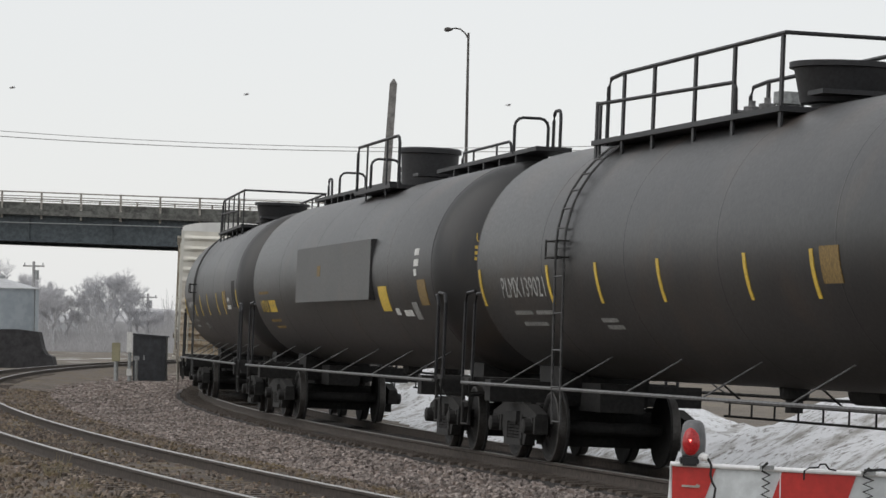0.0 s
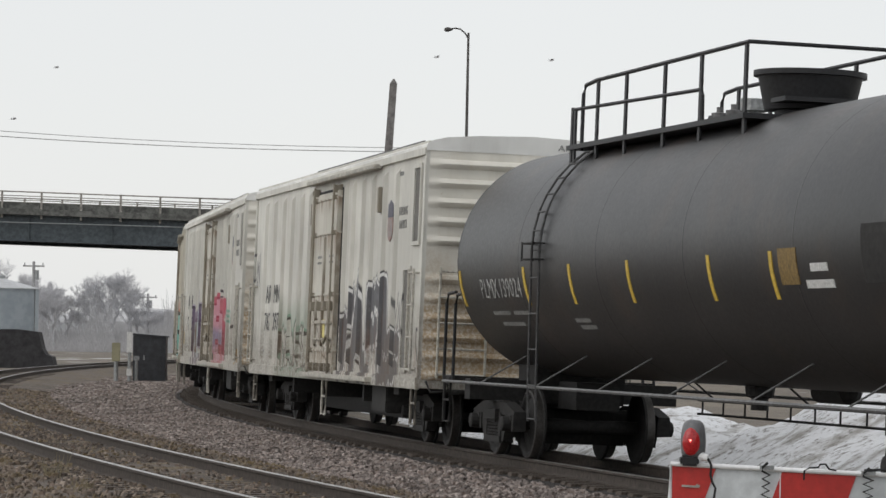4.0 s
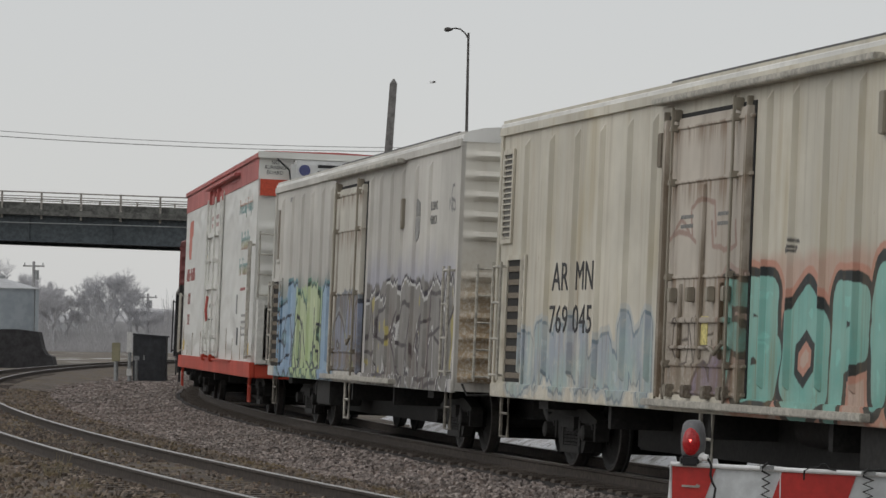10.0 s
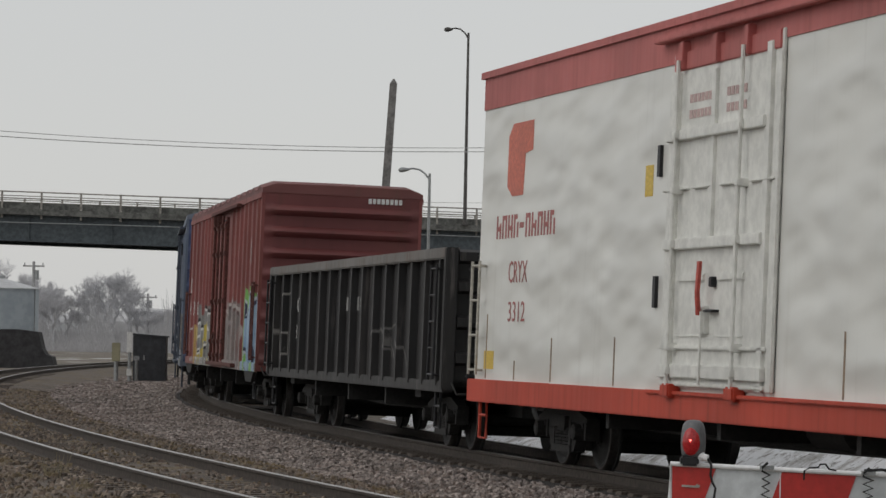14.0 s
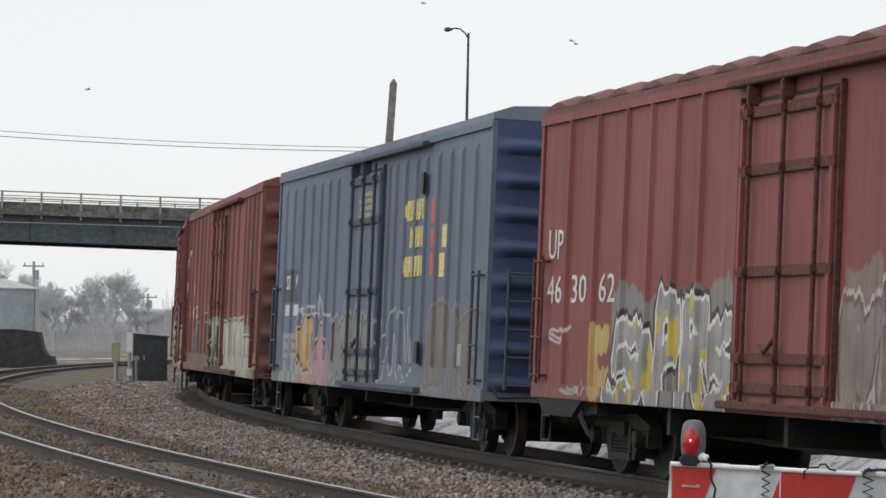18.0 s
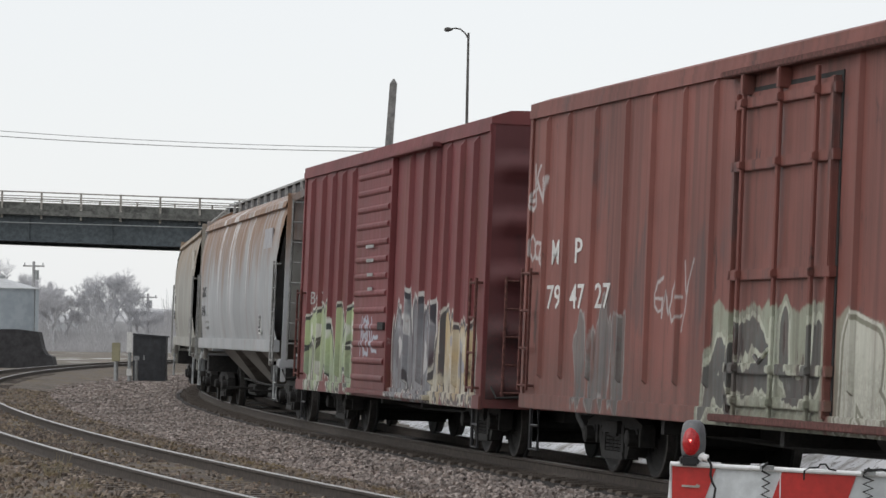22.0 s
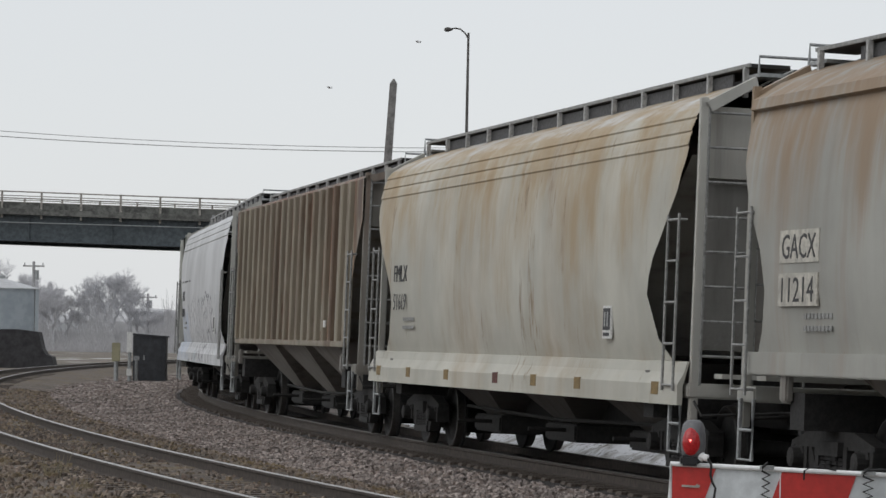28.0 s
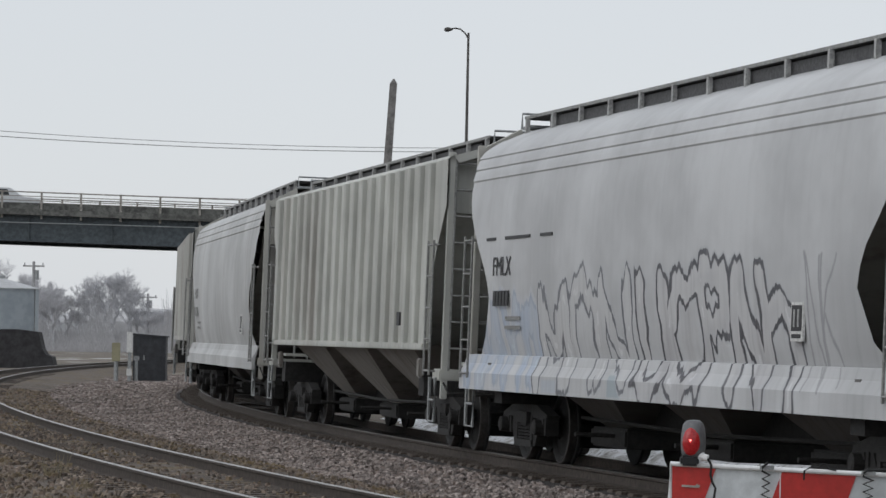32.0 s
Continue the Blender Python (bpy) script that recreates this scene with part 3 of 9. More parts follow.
def thing(name, label, category, group=""):
    return tagged(new(name), label, category, group)


def rides(car, q, base):
    RIDES.append((car, q, base))
    car.matrix_world = car_pose(q, base, 0)


# ---- tank cars ----
TANK_R, TANK_Z = 1.53, 2.65
DULL_PIPE = plain("worn_grey_pipe", (0.15, 0.15, 0.15), 0.6, 0.3, 20, 0.4)


WORN_RUNG = plain("worn_dark_rung", (0.06, 0.06, 0.06), 0.6, 0.1, 20, 0.4)


def wrapped(ob, lift=0.006):
    """Bends a flat part on to the tank's round side."""
    me = ob.data
    co = np.empty(len(me.vertices) * 3)
    me.vertices.foreach_get("co", co)
    co = co.reshape(-1, 3)
    deep = co[:, 1] - co[:, 1].min()
    co[:, 1] = -np.sqrt(np.maximum(0.01, (TANK_R + lift) ** 2 - (co[:, 2] - TANK_Z) ** 2)) + deep
    me.vertices.foreach_set("co", co.ravel())
    return ob


def tank_patch(name, x0, x1, z0, z1, material, car, label=""):
    rows = []
    for i in range(7):
        z = z0 + (z1 - z0) * i / 6
        y = -math.sqrt((TANK_R + 0.007) ** 2 - (z - TANK_Z) ** 2)
        rows.append([(x0, y + 0.03, z), (x0, y, z), (x1, y, z), (x1, y + 0.03, z)])
    return part(name, sheet(bmesh.new(), rows), material, car, label)


def railing(car, x0, x1, y, z0, z1, posts, r=0.024):
    """A bent pipe rail with flat posts along one side of a platform."""
    path = [(x0, y, z0), (x0, y, z1 - 0.1), (x0 + 0.1, y, z1), (x1, y, z1), (x1 + 0.12, y, z1 - 0.03), (x1 + 0.2, y, z1 - 0.12), (x1 + 0.22, y, z0)]
    part("top_rail", tube(bmesh.new(), path, r), BLACK_IRON, car)
    for i in range(posts):
        x = x0 + (x1 - x0) * (i + 0.5) / posts
        part("rail_post", bar(bmesh.new(), x - 0.028, x + 0.028, y - 0.012, y + 0.012, z0 - 0.1, z1), BLACK_IRON, car)


def hoop(car, x, y, z0, z1, wide, along):
    bm = bmesh.new()
    pts = [(-wide / 2, z0), (-wide / 2, z1 - 0.13), (-wide * 0.46, z1 - 0.06), (-wide * 0.37, z1 - 0.015), (-wide / 4, z1), (wide / 4, z1), (wide * 0.37, z1 - 0.015), (wide * 0.46, z1 - 0.06), (wide / 2, z1 - 0.13), (wide / 2, z0)]
    tube(bm, [((x + a, y, z) if along else (x, y + a, z)) for a, z in pts], 0.024)
    return part("grab_hoop", bm, BLACK_IRON, car)


def tank_car(label, q, half, paint, platform, dome_x, base, climb=True, rail_to=None):
    car = thing("tank_car", label, "tank car", "black tank cars")
    seam, tip = half - 1.5, half - 0.78
    prof = []
    for i in range(9):
        a = math.pi / 2 * i / 8
        prof.append((-seam - (tip - seam) * math.cos(a), TANK_R * math.sin(a)))
    prof[0] = (-tip, 0.02)
    prof += [(-seam * 0.5, TANK_R), (0, TANK_R), (seam * 0.5, TANK_R)] + [(-x, r) for x, r in reversed(prof)]
    part("tank", spun(bmesh.new(), (-tip, 0, TANK_Z), (tip, 0, TANK_Z), [((x + tip) / (2 * tip), r) for x, r in prof], 56), paint, car, "", True)
    for f in (-1.0, -0.62, -0.2, 0.2, 0.62, 1.0):
        x = seam * f
        part("weld_seam", spun(bmesh.new(), (x - 0.025, 0, TANK_Z), (x + 0.025, 0, TANK_Z), [(0, TANK_R - 0.002), (0.3, TANK_R + 0.0025), (0.7, TANK_R + 0.0025), (1, TANK_R - 0.002)], 56), paint, car, "", True)
    # cradles, stub sills and end platforms
    for d in (-1, 1):
        x = d * base / 2
        part("saddle", prism(bmesh.new(), [(x - 0.45, 0.74), (x + 0.45, 0.74), (x + 0.6, 1.75), (x - 0.6, 1.75)], -0.62, 0.62), STEEL_DARK, car)
        part("body_bolster", prism(bmesh.new(), [(x - 0.15, 0.76), (x + 0.15, 0.76), (x + 0.15, 1.04), (x - 0.15, 1.04)], -1.46, 1.46), STEEL_DARK, car)
        part("stub_sill", block(*sorted((x - d * 1.4, d * (half - 0.6))), -0.3, 0.3, 0.68, 1.05), STEEL_DARK, car)
        xe = d * (half - 0.85)
        part("end_platform", block(xe - 0.28, xe + 0.28, -1.45, 1.45, 1.0, 1.06), STEEL_FRAME, car)
        for y in (-1.45, 1.45):
            bm = bmesh.new()
            tube(bm, [(xe + d * 0.25, y, 1.0), (xe + d * 0.25, y, 2.08), (xe + d * 0.15, y, 2.2), (xe - d * 0.3, y, 2.22)], 0.024)
            tube(bm, [(xe - d * 0.3, y, 1.0), (xe - d * 0.3, y, 2.05), (xe - d * 0.4, y, 2.18), (xe - d * 0.75, y * 0.98, 2.2)], 0.024)
            part("end_handrail", bm, BLACK_IRON, car)
            stirrup(car, xe, y, STEEL_FRAME, 1.04, 0.36, 0.62)
        truck(car, x)
        coupler(car, d * (half - 0.95), d > 0)
    # running rails with slanted struts
    for s in (-1, 1):
        part("side_rail", tube(bmesh.new(), [(-half + 0.9, s * 1.53, 0.98), (half - 0.9, s * 1.53, 0.98)], 0.024), DULL_PIPE, car, "worn grey side rail")
        for i in range(6):
            x = -seam + 1.6 + i * (2 * seam - 3.2) / 5
            part("rail_strut", tube(bmesh.new(), [(x, s * 1.52, 0.99), (x, s * 0.86, 1.4)], 0.011), DULL_PIPE, car)
    part("air_reservoir", spun(bmesh.new(), (1.2, 0.3, 1.1), (2.3, 0.3, 1.1), [(0, 0.06), (0.06, 0.13), (0.94, 0.13), (1, 0.06)], 14), STEEL_DARK, car, "", True)
    bm = bmesh.new()
    for z in (0.7, 0.88):
        tube(bm, [(-base / 2 + 1.7, 1.3, z), (base / 2 - 1.7, 1.3, z)], 0.018)
    for i in range(15):
        x = -base / 2 + 1.9 + i * (base - 3.8) / 14
        tube(bm, [(x, 1.3, 0.7), (x, 1.3, 0.9)], 0.014)
    for i in range(4):
        x = -base / 2 + 2.5 + i * (base - 5.0) / 3
        tube(bm, [(x, 1.3, 0.88), (x, 0.7, 1.35)], 0.014)
    part("brake_piping", bm, STEEL_DARK, car)
    part("bottom_outlet", spun(bmesh.new(), (0, 0, 0.85), (0, 0, 1.3), [(0, 0.1), (0.3, 0.1), (0.35, 0.16), (1, 0.2)], 14), STEEL_DARK, car)
    # manway housing, wider at its top
    part("manway_housing", spun(bmesh.new(), (dome_x, 0, 4.08), (dome_x, 0, 4.62 if climb else 4.8), [(0, 0.38), (0.18, 0.38), (0.2, 0.5), (0.88, 0.58), (0.89, 0.63), (1, 0.63)] if climb else [(0, 0.36), (0.1, 0.36), (0.12, 0.46), (0.86, 0.49), (0.87, 0.53), (0.97, 0.53), (1, 0.5)], 28), BLACK_IRON, car, "", True)
    part("housing_latch", block(dome_x - 0.9, dome_x - 0.6, -0.06, 0.06, 4.52, 4.58), BLACK_IRON, car)
    x0, x1 = platform
    for y in (-0.75, 0.75):
        part("walkway", block(x0, x1, y - 0.22, y + 0.22, 4.03, 4.09), BLACK_IRON, car)
    part("walkway", block(x1 - 0.4, x1 + 0.1, -0.53, 0.53, 4.24, 4.29), BLACK_IRON, car)
    if rail_to is None:
        for y in (-0.92, 0.92):
            # a top rail on flat posts, and a lower rail that stops short of the housing
            part("top_rail", tube(bmesh.new(), [(x0 + 0.55, y, 4.0), (x0 + 0.55, y, 4.72), (x0 + 0.66, y, 4.83), (x0 + 1.2, y, 4.86), (x1, y, 4.86)] + ([(x1, 0.92, 4.86), (x1, 0.92, 4.3)] if y < 0 else []), 0.026), BLACK_IRON, car)
            part("lower_rail", tube(bmesh.new(), [(x0 + 0.1, y, 4.55), (x1 - 1.75, y, 4.45), (x1 - 1.68, y, 4.38), (x1 - 1.66, y, 4.1)], 0.024), BLACK_IRON, car)
            for x, top in ((x0 + 0.06, 4.58), (x0 + 0.2, 4.55), (x0 + 1.25, 4.86), (x0 + 2.55, 4.86), (x0 + 4.2, 4.86), (x0 + 5.65, 4.86), (x1 - 0.1, 4.86)):
                part("rail_post", bar(bmesh.new(), x - 0.042, x + 0.042, y - 0.014, y + 0.014, 3.84, top), BLACK_IRON, car)
        for x in (x0 + 4.4, x0 + 4.95):
            part("relief_valve", spun(bmesh.new(), (x, -0.3, 4.12), (x, -0.3, 4.36), [(0, 0.06), (0.4, 0.06), (0.45, 0.1), (0.7, 0.1), (0.75, 0.04), (1, 0.04)], 10), DULL_PIPE, car)
    else:
        railing(car, x0, rail_to, -0.92, 4.0, 4.86, 2, 0.026)
        railing(car, x0, rail_to, 0.92, 4.0, 4.86, 2)
        hoop(car, x0 + 0.1, -0.45, 4.08, 4.68, 0.5, False)
    part("valve", spun(bmesh.new(), (dome_x - 2.0, 0, 4.15), (dome_x - 2.0, 0, 4.45), [(0, 0.1), (0.5, 0.1), (0.55, 0.16), (1, 0.16)], 12), GALVANISED, car)
    # ladder that climbs round the side to the platform
    if not climb:
        rides(car, q, base)
        return car
    bm = bmesh.new()
    lx = x0 + 0.95
    path = [(-1.53, 0.55), (-1.55, 1.1), (-1.57, 2.7)]
    for i in range(1, 7):
        a = math.pi / 2 * i / 10
        path.append((-1.57 * math.cos(a), 2.7 + 1.57 * math.sin(a)))
    for a in (-0.2, 0.2):
        tube(bm, [(lx + a, y, z) for y, z in path], 0.016)
    for y, z in [(-1.53, 0.58), (-1.55, 1.0), (-1.56, 1.45), (-1.565, 1.9), (-1.57, 2.35)] + path[2:]:
        tube(bm, [(lx - 0.2, y, z), (lx + 0.2, y, z)], 0.013)
    part("side_ladder", bm, WORN_RUNG, car)
    bm = bmesh.new()
    for z in (2.58, 2.78):
        tube(bm, [(lx - 0.26, -1.5, z), (lx - 0.26, -1.68, z), (lx + 0.26, -1.68, z), (lx + 0.26, -1.5, z)], 0.012)
    for a in (-0.26, 0.26):
        tube(bm, [(lx + a, -1.68, 2.56), (lx + a, -1.68, 2.8)], 0.012)
    part("ladder_cage", bm, STEEL_FRAME, car)
    rides(car, q, base)
    return car


def tank_paint(name, seed):
    k = Net(name, 0.42)
    f, g = k.noise(20, 5, 0.7), k.noise(0.5, 4, 0.6, k.scaled(1, 1, 1, seed))
    rain = k.noise(1.0, 5, 0.62, k.scaled(5, 2, 0.3, seed))
    col = k.mix(k.step(g, 0.35, 0.7), (0.019, 0.019, 0.02), (0.033, 0.032, 0.032))
    col = k.mix(k.math("MULTIPLY", k.step(rain, 0.55, 0.8), 0.4), col, (0.07, 0.06, 0.05))
    dust = k.step(k.math("ADD", k.z, k.math("MULTIPLY", k.noise(1.6, 5, 0.65), 1.2)), 2.5, 1.5)
    col = k.mix(k.math("MULTIPLY", dust, 0.35), col, (0.055, 0.045, 0.035))
    brown = k.math("MULTIPLY", k.step(k.noise(0.9, 3, 0.5, k.scaled(1, 1, 1, seed + 9)), 0.5, 0.72), 0.45)
    col = k.mix(brown, col, (0.06, 0.043, 0.032))
    k.put(k.b.inputs["Roughness"], k.math("ADD", 0.29, k.math("MULTIPLY", f, 0.22)))
    k.bump(k.math("ADD", g, k.math("MULTIPLY", f, 0.05)), 0.1, 0.03)
    return k.done(col)


def marked_tank(label, q, number, white, seed):
    car = tank_car(label, q, 10.4, tank_paint("black_tank_enamel", seed), (-5.4, 2.0), 1.35, 16.6)
    wrapped(lettering("reporting_mark", "PLMX", -7.2, 2.12, 0.25, 0.95, DIM_INK, car, -1.48))
    wrapped(lettering("car_number", number, -6.05, 2.12, 0.25, 1.1, DIM_INK, car, -1.48))
    for x in (-8.78, -5.25, -3.0, -0.42, 2.7, 4.8, 8.7):
        tank_patch("reflective_strip", x - 0.05, x + 0.05, 2.02, 2.5, YELLOW_INK, car, "yellow reflective strip")
    tank_patch("placard", 5.05, 5.6, 2.16, 2.52, BROWN_TAPE, car)
    for x0, x1, z in ((-7.4, -6.5, 1.9), (-6.3, -5.4, 1.9), (-7.2, -6.0, 1.76), (-3.4, -2.7, 1.8), (-3.3, -2.6, 1.72)):
        wrapped(bars("small_writing", x0, x1, z, z + 0.05, 9, GREY_INK, car, -1.48))
    if white:
        tank_patch("data_label", 6.0, 6.5, 2.28, 2.36, WHITE_INK, car)
        tank_patch("data_label", 5.8, 6.6, 2.12, 2.2, WHITE_INK, car)
        tank_patch("placard", 7.5, 8.3, 2.15, 2.7, STEEL_FRAME, car)


marked_tank("black tank car with railed top platform and yellow strips", -181.9, "139021", False, 2.0)
marked_tank("black tank car with railed platform and white labels", -138.4, "139024", True, 7.0)


def panelled_tank():
    car = tank_car("black tank car with a raised side panel and walkway hoops", -160.35, 11.15, tank_paint("brownish_black_tank_enamel", 13.0), (-1.1, 2.6), 0.8, 17.6, False, 2.9)
    part("raised_panel", block(-3.6, 4.5, -1.555, -1.2, 2.16, 3.12, 0.012), tank_paint("black_panel_enamel", 17.0), car, "flat raised side panel")
    plate("panel_label", -1.1, -0.75, 2.6, 2.78, BROWN_TAPE, car, -1.555)
    part("top_walkway", block(-10.5, -1.7, -0.26, 0.26, 4.28, 4.34), BLACK_IRON, car)
    part("top_walkway", block(2.9, 10.6, -0.26, 0.26, 4.28, 4.34), BLACK_IRON, car)
    for i in range(10):
        x = -9.2 + i * 0.78 if i < 5 else 4.3 + (i - 5) * 1.2
        part("walkway_bracket", block(x - 0.04, x + 0.04, -0.24, 0.24, 4.12, 4.29), BLACK_IRON, car)
    for x, along in ((-10.2, True), (-7.4, False), (9.0, False), (10.75, True)):
        hoop(car, x, 0.0, 4.3, 4.74 if x < 0 else 4.84, 0.5 if not along else 0.45, along)
    wrapped(lettering("reporting_mark", "UTLX", -8.4, 2.02, 0.22, 0.95, YELLOW_INK, car, -1.48))
    wrapped(bars("car_number", -7.8, -6.9, 2.02, 2.24, 6, YELLOW_INK, car, -1.48))
    for x0, x1, z in ((-8.9, -7.6, 2.36), (-8.3, -7.0, 1.84), (-8.0, -6.9, 1.72)):
        wrapped(bars("small_writing", x0, x1, z, z + 0.05, 10, BROWN_TAPE, car, -1.48))
    for text, z in (("UTLX", 2.96),):
        t = lettering("end_mark", text, 0, 0, 0.12, 0.36, YELLOW_INK, car, 0.0)
        t.data.transform(pose(10.3, -0.82, z, 0, 0, 70))
    for z, n in ((2.86, 6), (2.78, 4), (2.7, 5)):
        t = bars("end_mark_line", -0.2, 0.2, z, z + 0.045, n, YELLOW_INK, car, 0.0)
        t.data.transform(pose(10.32, -0.82, 0, 0, 0, 70))
    for z in (2.78, 2.62, 2.48):
        tank_patch("data_label", 8.3, 8.65 if z > 2.5 else 8.5, z, z + 0.1, WHITE_INK, car)
    tank_patch("placard", 8.5, 9.15, 2.05, 2.42, BROWN_TAPE, car)
    tank_patch("warning_label", 5.0, 5.75, 1.98, 2.36, YELLOW_INK, car)
    tank_patch("data_label", 6.1, 6.4, 1.92, 2.02, WHITE_INK, car)
    tank_patch("data_label", 6.8, 7.5, 1.9, 1.99, WHITE_INK, car)
    tank_patch("data_label", 7.7, 8.1, 1.85, 2.1, GREY_INK, car)


panelled_tank()


# ---- covered hoppers ----
GRATING = plain("dull_grey_grating", (0.07, 0.07, 0.072), 0.7, 0.1, 30, 0.4)
# grey of the end sheet darkened to paint in shade behind the ladder
SHADE_END = car_paint("shaded_grimy_end_sheet", (0.2, 0.196, 0.18), 0.5, 0.4, seed=46.0, rusty=(0.12, 0.065, 0.035), low=2.4)
PALE_BRACKET = plain("weathered_pale_bracket", (0.36, 0.36, 0.35), 0.6, 0.1, 20, 0.35)
DULL_GALV = plain("dull_galvanised_rod", (0.26, 0.26, 0.25), 0.6, 0.3, 20, 0.3)
def bays(car, h, us, paint, top=1.46, wide=3.5):
    for u in us:
        x = h - u
        bm = bmesh.new()
        lo = [(x - 0.5, -0.55, 0.5), (x + 0.5, -0.55, 0.5), (x + 0.5, 0.55, 0.5), (x - 0.5, 0.55, 0.5)]
        hi = [(x - wide / 2, -1.46, top), (x + wide / 2, -1.46, top), (x + wide / 2, 1.46, top), (x - wide / 2, 1.46, top)]
        a, b = [bm.verts.new(p) for p in lo], [bm.verts.new(p) for p in hi]
        for i in range(4):
            bm.faces.new((a[i], a[(i + 1) % 4], b[(i + 1) % 4], b[i]))
        bm.faces.new(a)
        bm.faces.new(b)
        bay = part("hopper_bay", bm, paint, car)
        part("outlet_gate", block(x - 0.8, x + 0.8, -0.7, 0.7, 0.28, 0.52, 0.03), STEEL_FRAME, bay)
        part("gate_shaft", tube(bmesh.new(), [(x + 0.3, -1.2, 0.43), (x + 0.3, 1.2, 0.43)], 0.03), STEEL_FRAME, bay)


def hopper(name, label, qf, qr, paint, under, ribbed=False, flared=False, end_paint=None, rib_paint=None, group="covered hoppers"):
    length = qr - qf
    h, base = length / 2, 13.9
    car = thing(name, label, "hopper car", group)
    foot = 1.36 if flared else 1.48
    if ribbed:
        side = [(-1.5, foot), (-1.5, 4.1), (-1.42, 4.16)]
        cut = [(1.4, 1.0), (2.42, 1.0), (3.4, -0.06), (4.6, -0.06)]
    elif flared:
        side = [(-1.46, foot), (-1.52, 1.6), (-1.58, 2.1), (-1.6, 2.5), (-1.6, 3.0), (-1.58, 3.4), (-1.535, 3.68), (-1.548, 3.7), (-1.515, 3.82), (-1.503, 3.835), (-1.515, 3.855), (-1.472, 3.97), (-1.46, 3.985), (-1.47, 4.005), (-1.4, 4.1), (-1.32, 4.16)]
        cut = [(1.3, 0.55), (1.6, 1.1), (2.1, 1.45), (2.4, 1.32), (2.8, 0.8), (3.2, 0.36), (3.55, 0.16), (4.6, 0.12)]
    else:
        side = [(-1.5, foot), (-1.54, 1.7), (-1.59, 2.1), (-1.6, 2.5), (-1.59, 3.0), (-1.56, 3.4), (-1.49, 3.75), (-1.43, 3.93), (-1.5, 3.95), (-1.47, 4.06)]
        cut = [(1.4, 0.5), (1.7, 0.78), (2.1, 0.95), (2.5, 0.8), (2.9, 0.45), (3.3, 0.18), (3.6, 0.08), (4.6, 0.0)]
    roof = [(-1.2, 4.2), (-0.8, 4.24), (-0.4, 4.27), (0, 4.28)] if ribbed else [(-1.2, 4.24), (-0.8, 4.42), (-0.4, 4.52), (0, 4.55)]
    dz = -0.29 if ribbed else -0.15
    near = side + roof
    prof = near + [(-y, z) for y, z in reversed(near[:-1])]
    # finer rows between the profile's corners
    fine = []
    for (y0, z0), (y1, z1) in zip(prof, prof[1:]):
        n = 1 if ribbed and abs(z1 - z0) < 1 else 4 if abs(z1 - z0) > 1 else 2
        fine += [(y0 + (y1 - y0) * i / n, z0 + (z1 - z0) * i / n) for i in range(n)]
    fine.append(prof[-1])
    zs, us = [c[0] for c in cut], [c[1] for c in cut]
    rows = []
    for y, z in fine:
        e = h - float(np.interp(z, zs, us))
        rows.append([(-e + 2 * e * i / 16, y, z) for i in range(17)])
    part("body", sheet(bmesh.new(), rows), paint, car, "", True)
    ep = end_paint or paint
    for d in (-1, 1):
        # sloping end sheet, dark hollow above the truck, upper bulkhead
        part("end_slope", sheet(bmesh.new(), [[(d * (h - 0.35), y, 3.6) for y in (-1.44, 0, 1.44)], [(d * (h - 3.4), y, 1.44) for y in (-1.44, 0, 1.44)]]), ep, car)
        part("end_bulkhead", prism(bmesh.new(), [(d * (h - 0.3), 3.35), (d * (h - 0.16), 3.35), (d * (h - 0.16), 4.12), (d * (h - 0.3), 4.12)], -1.32, 1.32), ep, car)
        if not ribbed:
            part("end_sheet", block(*sorted((d * (h - 0.34), d * (h - 0.28))), -1.3, 1.36, 1.5, 3.4), SHADE_END, car, "grimy end sheet behind the ladder, darkened for shade")
        part("end_sill", block(*sorted((d * (h - 0.5), d * (h + 0.04))), -1.5, 1.5, 0.98, 1.14, 0.02), ep, car)
        for y in (-1.42, 1.42):
            part("end_post", block(d * (h - 0.02) - 0.045, d * (h - 0.02) + 0.045, y - 0.045, y + 0.045, 0.72, 4.2, 0.01), ep, car)
            bm = bmesh.new()
            sheet(bm, [[(d * h - 0.07, y, 4.15), (d * h + 0.07, y, 4.15)], [(d * h - 0.07, y * 0.62, 4.6 + dz), (d * h + 0.07, y * 0.62, 4.6 + dz)]])
            sheet(bm, [[(d * h + 0.07, y, 4.15), (d * h + 0.07, y * 0.95, 4.05)], [(d * h + 0.07, y * 0.62, 4.6 + dz), (d * h + 0.07, y * 0.6, 4.5 + dz)]])
            part("roof_brace", bm, ep, car)
        part("brake_platform", block(*sorted((d * h, d * (h + 0.3))), -1.2, 1.2, 1.2, 1.25), ep, car)
        ladder(car, d * (h + 0.02), -1.08, 1.0, 4.1, DULL_GALV, 0.58, 9, along=False, r=0.019)
        for y in (-1.62, 1.62):
            ladder(car, d * (h - 0.34), y, 1.05, 2.95, DULL_GALV, 0.42, 5, r=0.017, name="side_ladder")
            part("jacking_pad", block(d * (h - 1.45) - 0.1, d * (h - 1.45) + 0.1, min(y * 0.9, y * 0.95), max(y * 0.9, y * 0.95), 1.0, 1.28, 0.02), under, car)
        part("crossover_board", block(*sorted((d * (h - 0.45), d * (h + 0.1))), -0.85, 0.85, 4.6 + dz, 4.64 + dz), GALVANISED, car)
        bm = bmesh.new()
